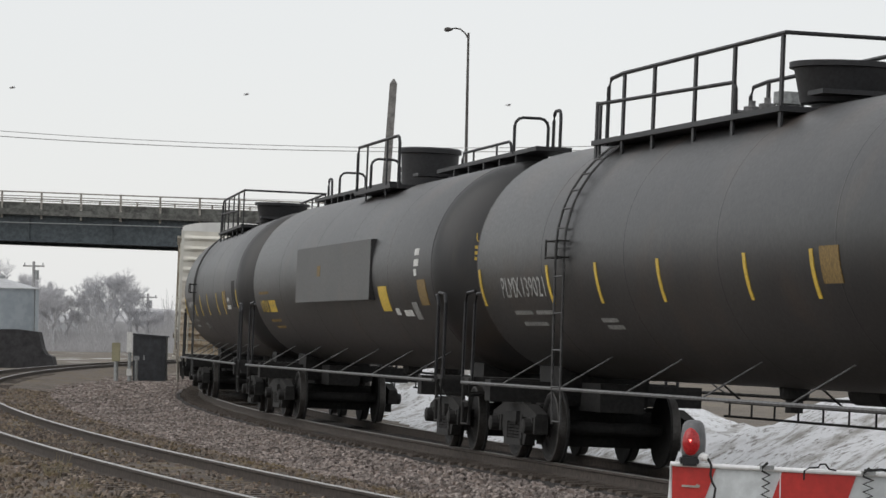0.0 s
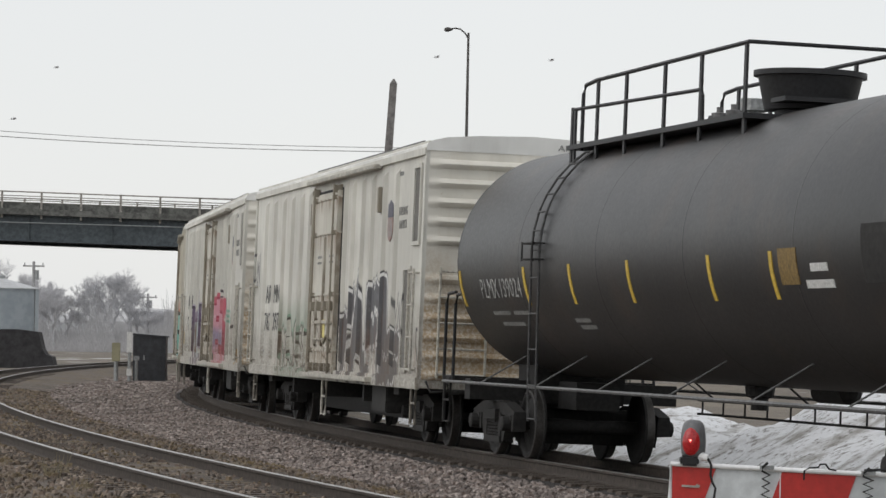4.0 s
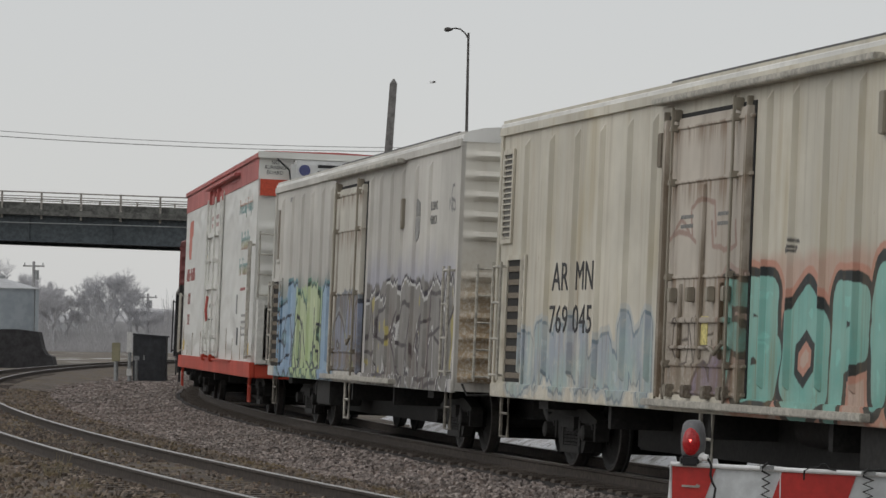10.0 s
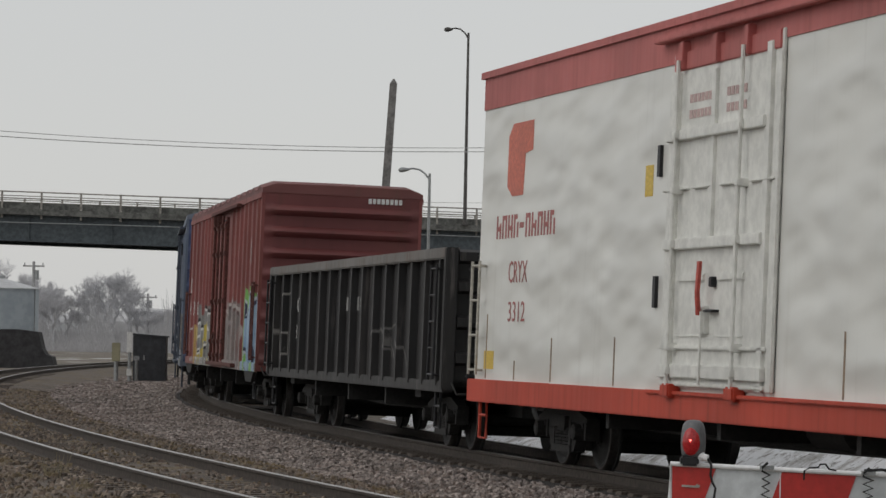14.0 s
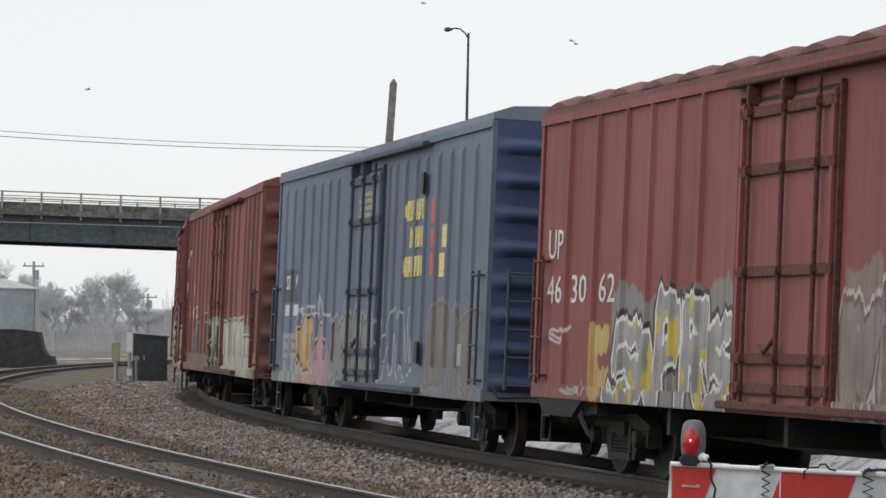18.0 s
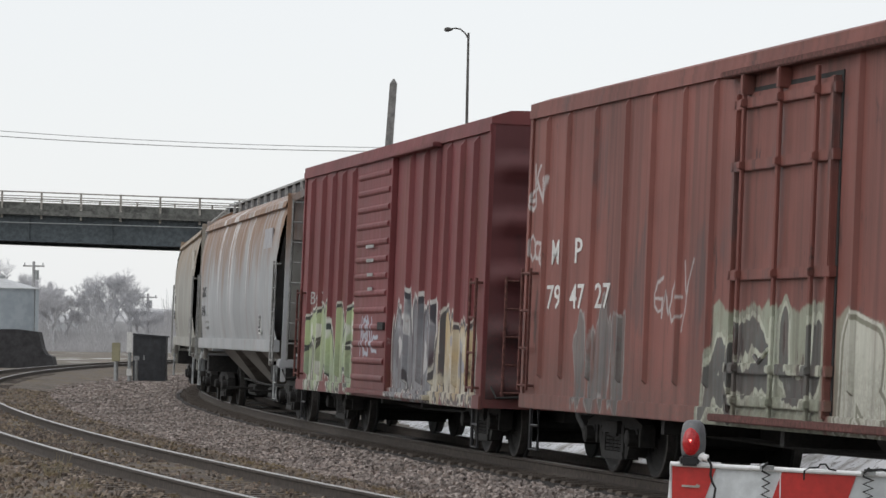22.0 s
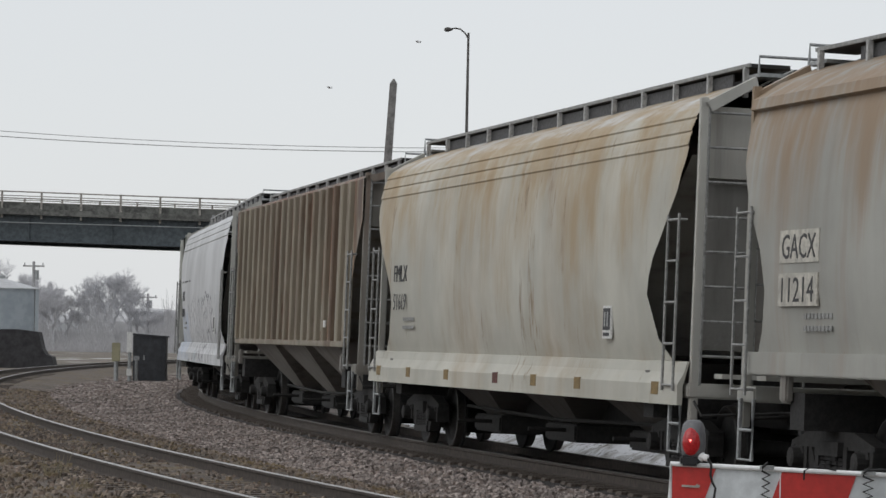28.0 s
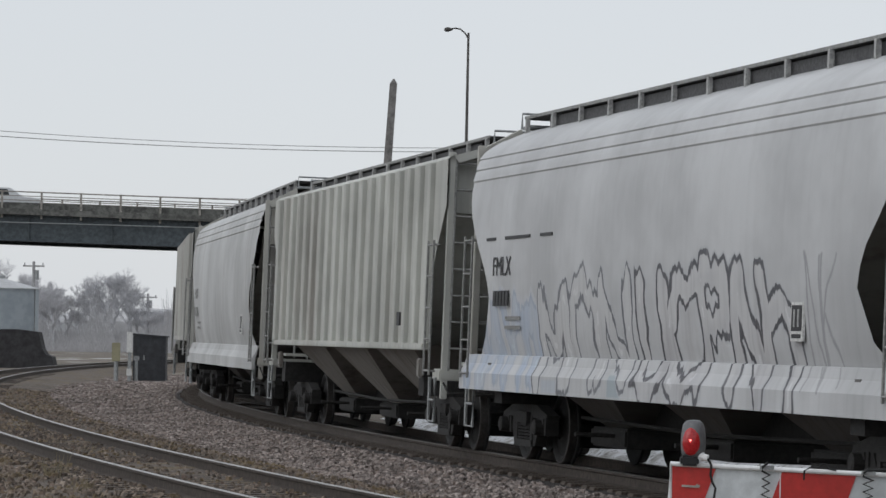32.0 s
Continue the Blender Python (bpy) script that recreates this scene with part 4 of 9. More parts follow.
        tube(bm, [(d * (h + 0.05), -0.85, 4.62 + dz), (d * (h + 0.05), -0.85, 4.82 + dz), (d * (h + 0.05), 0.85, 4.82 + dz), (d * (h + 0.05), 0.85, 4.62 + dz)], 0.018)
        part("end_grab", bm, GALVANISED, car)
    for s in (-1, 1):
        if flared:
            pts = [(-1.47, 1.37), (-1.5, 1.36), (-1.53, 1.25), (-1.6, 1.12), (-1.6, 0.9), (-1.54, 0.9), (-1.54, 1.1)]
            bm = bmesh.new()
            sheet(bm, [[(x, -s * y, z) for y, z in pts] for x in (-h + 0.02, h - 0.02)])
            for x in (-h + 0.02, h - 0.02):
                bm.faces.new([bm.verts.new((x, -s * y, z)) for y, z in pts])
            part("flared_sill", bm, paint, car)
        else:
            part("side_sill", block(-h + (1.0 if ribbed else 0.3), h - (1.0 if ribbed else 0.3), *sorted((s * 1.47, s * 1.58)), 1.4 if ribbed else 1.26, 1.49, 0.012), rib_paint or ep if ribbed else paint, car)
        if ribbed:
            for i in range(19):
                u = 0.95 + i * (length - 1.9) / 18
                x = h - u
                bm = bmesh.new()
                prism(bm, [(x - 0.07, 1.5), (x + 0.07, 1.5), (x + 0.07, 4.08), (x - 0.07, 4.08)], s * 1.48, s * 1.585)
                bmesh.ops.bevel(bm, geom=[e for e in bm.edges if abs(e.verts[0].co.z - e.verts[1].co.z) > 1 and abs(e.verts[0].co.y) > 1.54], offset=0.02, affect="EDGES")
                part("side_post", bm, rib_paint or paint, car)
        # roof walkways on brackets
        part("walkway_skirt", block(-h + 1.35, h - 1.0, *sorted((s * 0.8, s * 0.82)), 4.55 + dz, 4.7 + dz), GRATING, car)
        part("roof_walkway", block(-h + 0.2, h - 0.2, *sorted((s * 0.42, s * 0.86)), 4.72 + dz, 4.76 + dz), STEEL_FRAME, car)
        part("walkway_kerb", block(-h + 0.2, h - 0.2, *sorted((s * 0.86, s * 0.88)), 4.725 + dz, 4.765 + dz), DULL_GALV, car)
        for i in range(13):
            x = -h + 0.35 + i * (length - 0.7) / 12
            part("walkway_bracket", block(x - 0.03, x + 0.03, *sorted((s * 0.845, s * 0.9)), 4.4 + dz, 4.73 + dz), PALE_BRACKET, car)
            part("walkway_tie", tube(bmesh.new(), [(x, s * 0.87, 4.45 + dz), (x + 0.5, s * 0.5, 4.68 + dz)], 0.012), PALE_BRACKET, car)
    part("trough_hatch", block(-h + 1.4, h - 1.05, -0.36, 0.36, 4.2, 4.8 + dz, 0.03), STEEL_FRAME, car, "long dark hatch cover")
    c = length / 2
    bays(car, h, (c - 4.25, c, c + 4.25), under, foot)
    for x in (-base / 2, base / 2):
        part("body_bolster", block(x - 0.2, x + 0.2, -1.45, 1.45, 0.74, 1.1), STEEL_DARK, car)
        part("stub_sill", block(*sorted((x - math.copysign(1.0, x), math.copysign(h - 0.2, x))), -0.3, 0.3, 0.68, 1.02), STEEL_DARK, car)
        truck(car, x)
    part("centre_sill", block(-base / 2, base / 2, -0.3, 0.3, 0.55, 1.2), STEEL_DARK, car)
    for x in (-h + 0.35, h - 0.35):
        for y in (-1.52, 1.52):
            stirrup(car, x, y, GALVANISED, 1.02, 0.4, 0.62)
    coupler(car, -h, False)
    coupler(car, h, True)
    part("brake_rod", tube(bmesh.new(), [(-base * 0.38, -0.75, 0.62), (0, -0.8, 0.56), (base * 0.38, -0.75, 0.62)], 0.025), STEEL_FRAME, car)
    rides(car, (qf + qr) / 2, base)
    return car, h


def hopper_marks(car, h, top, low, u=15.5, ink=BLACK_INK, y=-1.606, plates=True, bar_low=False):
    if plates:
        plate("mark_panel", h - u - 0.55, h - u + 0.55, 2.36, 2.68, WHITE_IRON, car, y, 0.002)
        plate("mark_panel", h - u - 0.55, h - u + 0.55, 1.94, 2.26, WHITE_IRON, car, y, 0.002)
    lettering("reporting_mark", top, h - u, 2.4, 0.24, 0.95, ink, car, y - 0.004)
    if bar_low:
        bars("car_number", h - u - 0.42, h - u + 0.42, 2.0, 2.2, 5, ink, car, y - 0.004)
    else:
        lettering("car_number", low, h - u, 1.98, 0.24, 0.9, ink, car, y - 0.004)
    label = plate("data_label", h - 3.34, h - 2.98, 1.6, 1.98, WHITE_INK, car, -1.566)
    plate("label_field", h - 3.31, h - 3.01, 1.7, 1.95, BLACK_INK, label, -1.572)
    for i in range(2):
        plate("label_bar", h - 3.24 + i * 0.12, h - 3.2 + i * 0.12, 1.74, 1.91, DIM_INK, label, -1.578)
    plate("label_foot", h - 3.29, h - 3.03, 1.63, 1.67, BLACK_INK, label, -1.572)
    for z in (1.7, 1.82):
        bars("small_writing", h - u + 0.1, h - u + 0.9, z, z + 0.05, 8, GREY_INK, car, -1.566)


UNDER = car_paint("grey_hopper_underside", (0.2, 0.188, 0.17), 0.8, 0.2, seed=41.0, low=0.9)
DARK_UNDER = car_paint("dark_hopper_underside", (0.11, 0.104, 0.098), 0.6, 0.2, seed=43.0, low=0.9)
GREY_END = car_paint("grey_painted_steel", (0.41, 0.405, 0.37), 0.45, 0.35, seed=44.0, rusty=(0.2, 0.1, 0.05), low=1.4)
RUST_STREAK = (0.26, 0.12, 0.055)

p = car_paint("pale_grey_hopper_rust_washed", (0.335, 0.347, 0.355), 0.25, 0.3, seed=45.0, rusty=RUST_STREAK, grime=(0.2, 0.18, 0.16), low=1.2, streak=4.0, wash=((0.21, 0.105, 0.048), 0.95, 0.3, 1.26, 1.6), drip=0.25, scabs=((0.19, 0.088, 0.042), 0.88, 1.04), spills=((8.62 - 12.3, 0.26, 1.9, 4.1), (8.62 - 9.95, 0.18, 2.2, 4.1), (8.62 - 9.35, 0.26, 1.9, 4.1), (8.62 - 6.0, 0.15, 1.8, 4.1)))
car, h = hopper("covered_hopper", "pale grey rounded hopper washed with rust and white streaks", 80.4, 97.65, p, UNDER)
hopper_marks(car, h, "GACX", "1046", plates=False)
plate("faded_patch", h - 2.9, h - 1.5, 3.05, 3.6, plain("faded_grey_blue_patch", (0.33, 0.325, 0.34), 0.6, 0, 4, 0.15, 0), car, -1.57, 0.003)
p = car_paint("tan_grey_hopper", (0.31, 0.308, 0.28), 0.3, 0.4, seed=49.0, rusty=(0.25, 0.14, 0.07), grime=(0.2, 0.17, 0.13), low=1.2, streak=4.0, wash=((0.25, 0.16, 0.085), 0.8, 0.25, 1.16, 1.5))
car, h = hopper("covered_hopper", "tan-grey rounded hopper with rust-stained eaves", 99.4, 116.6, p, UNDER)
hopper_marks(car, h, "GACX", "11214", 15.25)
plate("faded_patch", h - 2.9, h - 1.5, 3.1, 3.6, WHITE_IRON, car, -1.575, 0.004)
p = car_paint("cream_hopper", (0.44, 0.43, 0.375), 0.4, 0.3, seed=53.0, rusty=(0.3, 0.18, 0.08), grime=(0.27, 0.2, 0.115), low=1.15, streak=1.1, patches=((-9, 9, 4.1, 4.7, (0.52, 0.53, 0.53)),), wash=((0.33, 0.235, 0.12), 0.85, 0.13, 0.78, 1.06), drip=0.1, scabs=((0.3, 0.19, 0.09), 0.82, 0.98))
car, h = hopper("covered_hopper", "cream rounded hopper with rust stains and flared sill", 118.3, 135.5, p, DARK_UNDER, flared=True, end_paint=GREY_END)
hopper_marks(car, h, "FMLX", "51619", 15.0, BLACK_INK, plates=False)
for u in (0.9, 4.3, 6.5, 8.6, 11.6, 14.2, 16.4):
    plate("sill_label", h - u - 0.14, h - u + 0.14, 1.0, 1.14, BROWN_TAPE if u not in (8.6,) else RUSTED, car, -1.6)
p = car_paint("rusted_ribbed_hopper", (0.3, 0.288, 0.235), 0.45, 0.6, seed=57.0, rusty=(0.17, 0.078, 0.032), grime=(0.11, 0.075, 0.045), low=1.3, streak=6.0, wash=((0.1, 0.055, 0.034), 0.85, 0.07, 0.6, 0.78), drip=0.7, seams=(7.45, 0.8444, (0.075, 0.04, 0.025)), scabs=((0.18, 0.076, 0.032), 0.7, 0.84))
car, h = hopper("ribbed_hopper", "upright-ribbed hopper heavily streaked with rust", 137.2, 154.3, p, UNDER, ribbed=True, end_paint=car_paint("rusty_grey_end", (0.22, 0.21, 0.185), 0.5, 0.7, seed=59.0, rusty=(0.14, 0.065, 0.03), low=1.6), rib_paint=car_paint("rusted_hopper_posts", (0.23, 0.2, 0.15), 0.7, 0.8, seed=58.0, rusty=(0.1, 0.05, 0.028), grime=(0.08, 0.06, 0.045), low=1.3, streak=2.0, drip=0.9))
for t, u, z in (("LX", 14.06, 2.62), ("40", 14.92, 2.22), ("02", 14.06, 2.22)):
    lettering("reporting_mark" if z > 2.5 else "car_number", t, h - u, z, 0.26, 0.3, BLACK_INK, car, -1.503)
plate("data_label", h - 3.24, h - 3.06, 1.72, 1.84, WHITE_INK, car, -1.59)
p = car_paint("light_grey_hopper_sprayed", (0.485, 0.49, 0.495), 0.12, 0.06, seed=61.0, low=0.9, clean=0.7, sprayed=(
    dict(x0=-8.4, x1=-4.6, z0=0.88, z1=2.3, fill=(0.36, 0.42, 0.52), second=(0.44, 0.47, 0.51), line=(0.33, 0.37, 0.44), halo=(0.47, 0.48, 0.5), forms=row_of(("arch", "peak", "fork", "arch"), -8.3, -4.6, 0.88, 2.2), seed=3.9, fat=0.14, lw=0.05, soft=0.5, spike=0.7, frayed=0.9),
    dict(x0=-4.6, x1=-0.2, z0=0.88, z1=2.5, fill=(0.47, 0.475, 0.48), second=(0.5, 0.5, 0.5), line=(0.14, 0.145, 0.16), halo=(0.46, 0.47, 0.48), forms=row_of(("twin", "arch", "zig"), -4.5, -0.4, 0.92, 2.4, 0.1, 0.1), seed=4.9, fat=0.14, lw=0.06, hw=0.02, soft=0.3, spike=0.5, sway=0.5),
    dict(x0=0.0, x1=5.4, z0=0.88, z1=2.5, fill=(0.42, 0.42, 0.43), second=(0.5, 0.5, 0.5), line=(0.075, 0.075, 0.085), halo=(0.44, 0.45, 0.46), forms=[("cup", -0.3, 1.1, 0.8, 2.35), ("hook", 0.7, 2.5, 0.9, 2.45), ("knob", 2.1, 3.5, 0.9, 2.5), ("zig", 3.2, 4.6, 0.9, 2.35), ("arch", 4.2, 5.6, 0.8, 2.1)], seed=8.3, fat=0.14, lw=0.065, hw=0.03, soft=0.3, spike=0.4, sway=0.55),
    marker(5.7, 6.6, 1.05, 2.5, ("zig", "kick"), (0.3, 0.3, 0.31), 4.1, 0.025, 0.4)), patches=((-4.2, -3.3, 0.9, 1.1, (0.4, 0.43, 0.47)), (-1.2, -0.6, 0.9, 1.2, (0.3, 0.35, 0.38))))
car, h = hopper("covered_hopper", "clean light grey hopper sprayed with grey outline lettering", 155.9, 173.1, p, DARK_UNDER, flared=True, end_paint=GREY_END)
hopper_marks(car, h, "FMLX", "", 15.0, BLACK_INK, plates=False, bar_low=True)
for u0, u1 in ((15.9, 15.4), (14.9, 13.6), (13.1, 12.5)):
    plate("black_dash", h - u0, h - u1, 2.86, 2.9, BLACK_INK, car, -1.604)
p = car_paint("pale_green_grey_ribbed_hopper", (0.47, 0.475, 0.44), 0.3, 0.2, seed=65.0, low=1.3)
car, h = hopper("ribbed_hopper", "pale greenish ribbed hopper with few stains", 174.85, 191.9, p, UNDER, ribbed=True, end_paint=p)
plate("data_label", h - 3.0, h - 2.75, 1.75, 1.95, BLACK_INK, car, -1.6)
p = car_paint("light_grey_hopper", (0.46, 0.465, 0.46), 0.25, 0.15, seed=69.0, low=1.1)
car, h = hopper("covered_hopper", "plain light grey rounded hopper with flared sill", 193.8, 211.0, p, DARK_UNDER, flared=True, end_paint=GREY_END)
hopper_marks(car, h, "FMLX", "", 15.0, GREY_INK, plates=False, bar_low=True)
p = car_paint("grey_ribbed_hopper", (0.42, 0.42, 0.39), 0.35, 0.3, seed=73.0, low=1.3)
hopper("ribbed_hopper", "grey ribbed hopper dusty and faintly rusted", 212.7, 229.8, p, DARK_UNDER, ribbed=True, end_paint=p)
hopper("covered_hopper", "light grey rounded hopper with flared sill, unmarked", 231.6, 248.8, p, DARK_UNDER, flared=True, end_paint=GREY_END)


# ---- box cars and refrigerator cars ----
def corrugated_end(car, x, front, z0, z1, n, paint, depth=0.07, half=1.5, split=None):
    """A pressed end: level bulges one above another."""
    d = 1 if front else -1
    rows = []
    m = n * 8
    for i in range(m + 1):
        f = i / m
        b = depth * max(0.0, math.sin(f * n * 2 * math.pi)) ** 0.8
        if split and abs(z0 + (z1 - z0) * f - split) < 0.08:
            b = 0.0
        z = z0 + (z1 - z0) * f
        rows.append([(x + d * 0.004, -half, z), (x + d * (b * 0.5 + 0.01), -half + 0.12, z), (x + d * (b + 0.012), -half + 0.22, z), (x + d * (b + 0.012), half - 0.22, z), (x + d * (b * 0.5 + 0.01), half - 0.12, z), (x + d * 0.004, half, z)])
    return part("end_panel", sheet(bmesh.new(), rows), paint, car, "", True)


def plug_door(car, x0, x1, z0, z1, paint, iron, y=-1.53, cross=(0.24, 0.44, 0.77), name="plug_door", thin=False, rod_at=(0.3, 0.62, 0.86), beam=0.045, rail=None):
    """A sliding plug door with lock rods, crossbars and a latch."""
    s = -1 if y < 0 else 1

    def yy(a):
        return sorted((y, y + s * a))

    # black strip drawn for the dark gap round the door
    part("door_gap_strip", block(x0 - 0.05, x1 + 0.05, *yy(0.012), z0 - 0.04, z1 + 0.05), RUBBER, car)
    door = part(name, block(x0, x1, *yy(0.035), z0, z1, 0.01), paint, car)
    h = z1 - z0
    for f in (0.02, 0.98):
        x = x0 + (x1 - x0) * f
        part("door_edge", block(x - 0.05, x + 0.05, *yy(0.085), z0, z1, 0.012), paint, door)
    rods = [x0 + (x1 - x0) * f for f in rod_at]
    for x in rods:
        part("lock_rod", tube(bmesh.new(), [(x, y + s * 0.1, z0 - 0.06), (x, y + s * 0.1, z1 + 0.12)], 0.018 if thin else 0.028), iron, door)
    for f in cross:
        z = z0 + h * f
        part("crossbar", block(x0 - 0.04, x1 + 0.04, *yy(0.055 if thin else beam + 0.03), z - (0.02 if thin else beam), z + (0.02 if thin else beam), 0.008), rail or paint, door)
        for x in rods:
            part("rod_bracket", block(x - (0.035 if thin else 0.05), x + (0.035 if thin else 0.05), *yy(0.12 if thin else 0.15), z - 0.04, z + 0.04, 0.01), iron, door)
    if rail:
        # dark strips put in for the shadow along the door frame
        for x in (x0 - 0.075, x1 + 0.075):
            part("door_side_strip", block(x - 0.02, x + 0.02, *yy(0.06), z0 - 0.04, z1 + 0.08, 0.006), rail, car)
    for x in rods[:2]:
        part("roller_hanger", block(x - 0.045, x + 0.045, *yy(0.1 if thin else 0.14), z1 - 0.03, z1 + (0.1 if thin else 0.18), 0.012), iron, door)
    part("door_latch", tube(bmesh.new(), [(rods[1], y + s * 0.13, z0 + h * 0.2), (rods[1] - 0.25, y + s * 0.14, z0 + h * 0.16), (rods[1] - 0.45, y + s * 0.12, z0 + h * 0.18)], 0.025), iron, door)
    return door


def box_car(name, label, qf, qr, paint, ribs, rib_z, door, group, sill=0.85, eave=4.42, ridge=4.62, roof_paint=None, track_to=None,
            iron=WHITE_IRON, end_waves=6, end_split=2.72, base=None, rib_deep=0.075, rib_wide=0.1, roof_ribs=0, ladders=True, slide=False, thin_door=False, category="freight car", end_paint=None, door_paint=None, arched=False, rod_paint=None, door_cross=(0.04, 0.14, 0.43, 0.77, 0.965), door_rods=(0.13, 0.5, 0.86), beam=0.055, dark_rails=False):
    """A house car; ribs, door and tracks are metres back from the front."""
    length = qr - qf
    h, base = length / 2, base or length - 4.8
    car = thing(name, label, category, group)
    panel = 1.53
    body = bmesh.new()
    rows = []
    for x in (-h, h):
        rows.append([(x, -panel, sill), (x, -panel, eave), (x, panel, eave), (x, panel, sill), (x, -panel, sill)])
    sheet(body, rows)
    for x in (-h, h):
        body.faces.new([body.verts.new(p) for p in ((x, -panel, sill), (x, panel, sill), (x, panel, eave), (x, -panel, eave))])
    part("body", body, paint, car)
    rp = roof_paint or paint
    roof = bmesh.new()
    prof = [(-1.56, eave - 0.1), (-1.56, eave - 0.012), (-1.3, eave + 0.08), (0, ridge), (1.3, eave + 0.08), (1.56, eave - 0.012), (1.56, eave - 0.1)]
    if arched:
        prof = [(-1.55, eave - 0.14), (-1.55, eave - 0.05), (-1.46, eave + 0.01), (-1.25, eave + 0.06), (-0.8, eave + 0.1), (0, eave + 0.13), (0.8, eave + 0.1), (1.25, eave + 0.06), (1.46, eave + 0.01), (1.55, eave - 0.05), (1.55, eave - 0.14)]
    sheet(roof, [[(x, y, z) for y, z in prof] for x in (-h - 0.02, h + 0.02)])
    for x in (-h - 0.02, h + 0.02):
        roof.faces.new([roof.verts.new((x, y, z)) for y, z in prof])
    part("roof", roof, rp, car)
    for i in range(roof_ribs if arched else 0):
        x = -h + (i + 0.5) * length / roof_ribs
        part("roof_rib", sheet(bmesh.new(), [[(x - 0.06, y, z + 0.002) for y, z in prof[3:-3]], [(x - 0.03, y, z + 0.016) for y, z in prof[3:-3]], [(x + 0.03, y, z + 0.016) for y, z in prof[3:-3]], [(x + 0.06, y, z + 0.002) for y, z in prof[3:-3]]]), rp, car)
    for i in range(0 if arched else roof_ribs):
        x = -h + (i + 0.5) * length / roof_ribs
        bm = bmesh.new()
        rib = []
        for y, z in prof[1:-1]:
            rib.append((y, z))
        sheet(bm, [[(x - 0.42, y * 1.0, z + 0.003) for y, z in rib], [(x - 0.24, y, z + 0.05) for y, z in rib], [(x, y, z + 0.075) for y, z in rib], [(x + 0.24, y, z + 0.05) for y, z in rib], [(x + 0.42, y, z + 0.003) for y, z in rib]])
        for y, z in (rib[0], rib[-1]):
            bm.faces.new([bm.verts.new(p) for p in ((x - 0.42, y, z - 0.02), (x - 0.42, y, z + 0.003), (x - 0.24, y, z + 0.05), (x, y, z + 0.075), (x + 0.24, y, z + 0.05), (x + 0.42, y, z + 0.003), (x + 0.42, y, z - 0.02))])
        part("roof_rib", bm, rp, car)
    for s in (-1, 1):
        part("eave_angle", block(-h, h, *sorted((s * panel, s * (panel + 0.045))), eave - 0.2, eave - 0.1), paint, car)
        part("side_sill", block(-h + 0.02, h - 0.02, *sorted((s * (panel - 0.02), s * (panel + 0.05))), sill - 0.02, sill + 0.16, 0.01), paint, car)
        for u in ribs:
            x = h - u
            z0, z1 = rib_z
            bm = bmesh.new()
            a, b = rib_wide / 2, rib_wide / 2 - 0.025
            ya, yb = s * panel, s * (panel + rib_deep)
            ring = [[(x - a, ya, z0), (x - b, yb, z0 + 0.05), (x + b, yb, z0 + 0.05), (x + a, ya, z0)], [(x - a, ya, z1), (x - b, yb, z1 - 0.1), (x + b, yb, z1 - 0.1), (x + a, ya, z1)]]
            sheet(bm, ring)
            for r in ring:
                bm.faces.new([bm.verts.new(p) for p in r])
            part("side_post", bm, paint, car)
        for x in (-h + 0.06, h - 0.06):
            part("corner_post", block(x - 0.06, x + 0.06, *sorted((s * panel, s * (panel + 0.03))), sill, eave - 0.1, 0.008), paint, car)
    # ends can carry a paint of their own, darker on the box cars
    for x, f in ((-h, False), (h, True)):
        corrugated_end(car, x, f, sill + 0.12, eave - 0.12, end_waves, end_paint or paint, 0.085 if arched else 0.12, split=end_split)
    u0, u1 = door
    for y in (-panel, panel):
        s = -1 if y < 0 else 1
        if slide:
            d = part("sliding_door", block(h - u1, h - u0, *sorted((y, y + s * 0.09)), sill + 0.1, eave - 0.22, 0.01), paint, car)
            for i in range(13):
                z = sill + 0.28 + i * (eave - sill - 0.72) / 12
                bm = bmesh.new()
                sheet(bm, [[(x, y + s * (0.09 + o), z + dz) for dz, o in ((-0.06, -0.004), (-0.045, 0.016), (-0.02, 0.03), (0.015, 0.03), (0.035, 0.018), (0.05, -0.004))] for x in (h - u1 + 0.12, h - u0 - 0.12)])
                for x in (h - u1 + 0.12, h - u0 - 0.12):
                    bm.faces.new([bm.verts.new((x, y + s * (0.09 + o), z + dz)) for dz, o in ((-0.06, -0.004), (-0.045, 0.016), (-0.02, 0.03), (0.015, 0.03), (0.035, 0.018), (0.05, -0.004))])
                part("door_corrugation", bm, paint, d)
            part("door_latch", block(h - u0 - 0.6, h - u0 - 0.1, *sorted((y + s * 0.085, y + s * 0.13)), sill + 1.02, sill + 1.14, 0.01), STEEL_DARK, d)
        else:
            plug_door(car, h - u1, h - u0, sill + 0.12, eave - 0.42, door_paint or paint, rod_paint or iron, y, door_cross, thin=thin_door, rod_at=door_rods, beam=beam, rail=iron if dark_rails else None)
        if track_to is not None:
            x0, x1 = h - u1 - 0.3, h - track_to
            for z, dz in ((eave - 0.24, 0.07), (sill + 0.02, 0.08)):
                part("door_track", block(x0, x1, *sorted((y + s * 0.01, y + s * 0.15)), z, z + dz, 0.012), iron if not slide else paint, car)
    if ladders:
        for y, x in ((-panel - 0.1, h - 0.42), (-panel - 0.1, -h + 0.36), (panel + 0.1, -h + 0.42), (panel + 0.1, h - 0.36)):
            ladder(car, x, y, sill + 0.2, sill + 1.72, iron, 0.4, 4)
        for x, f in ((h + 0.14, 1), (-h - 0.14, -1)):
            ladder(car, x, -0.95, sill + 0.15, sill + 1.75, iron, 0.7, 5, along=False)
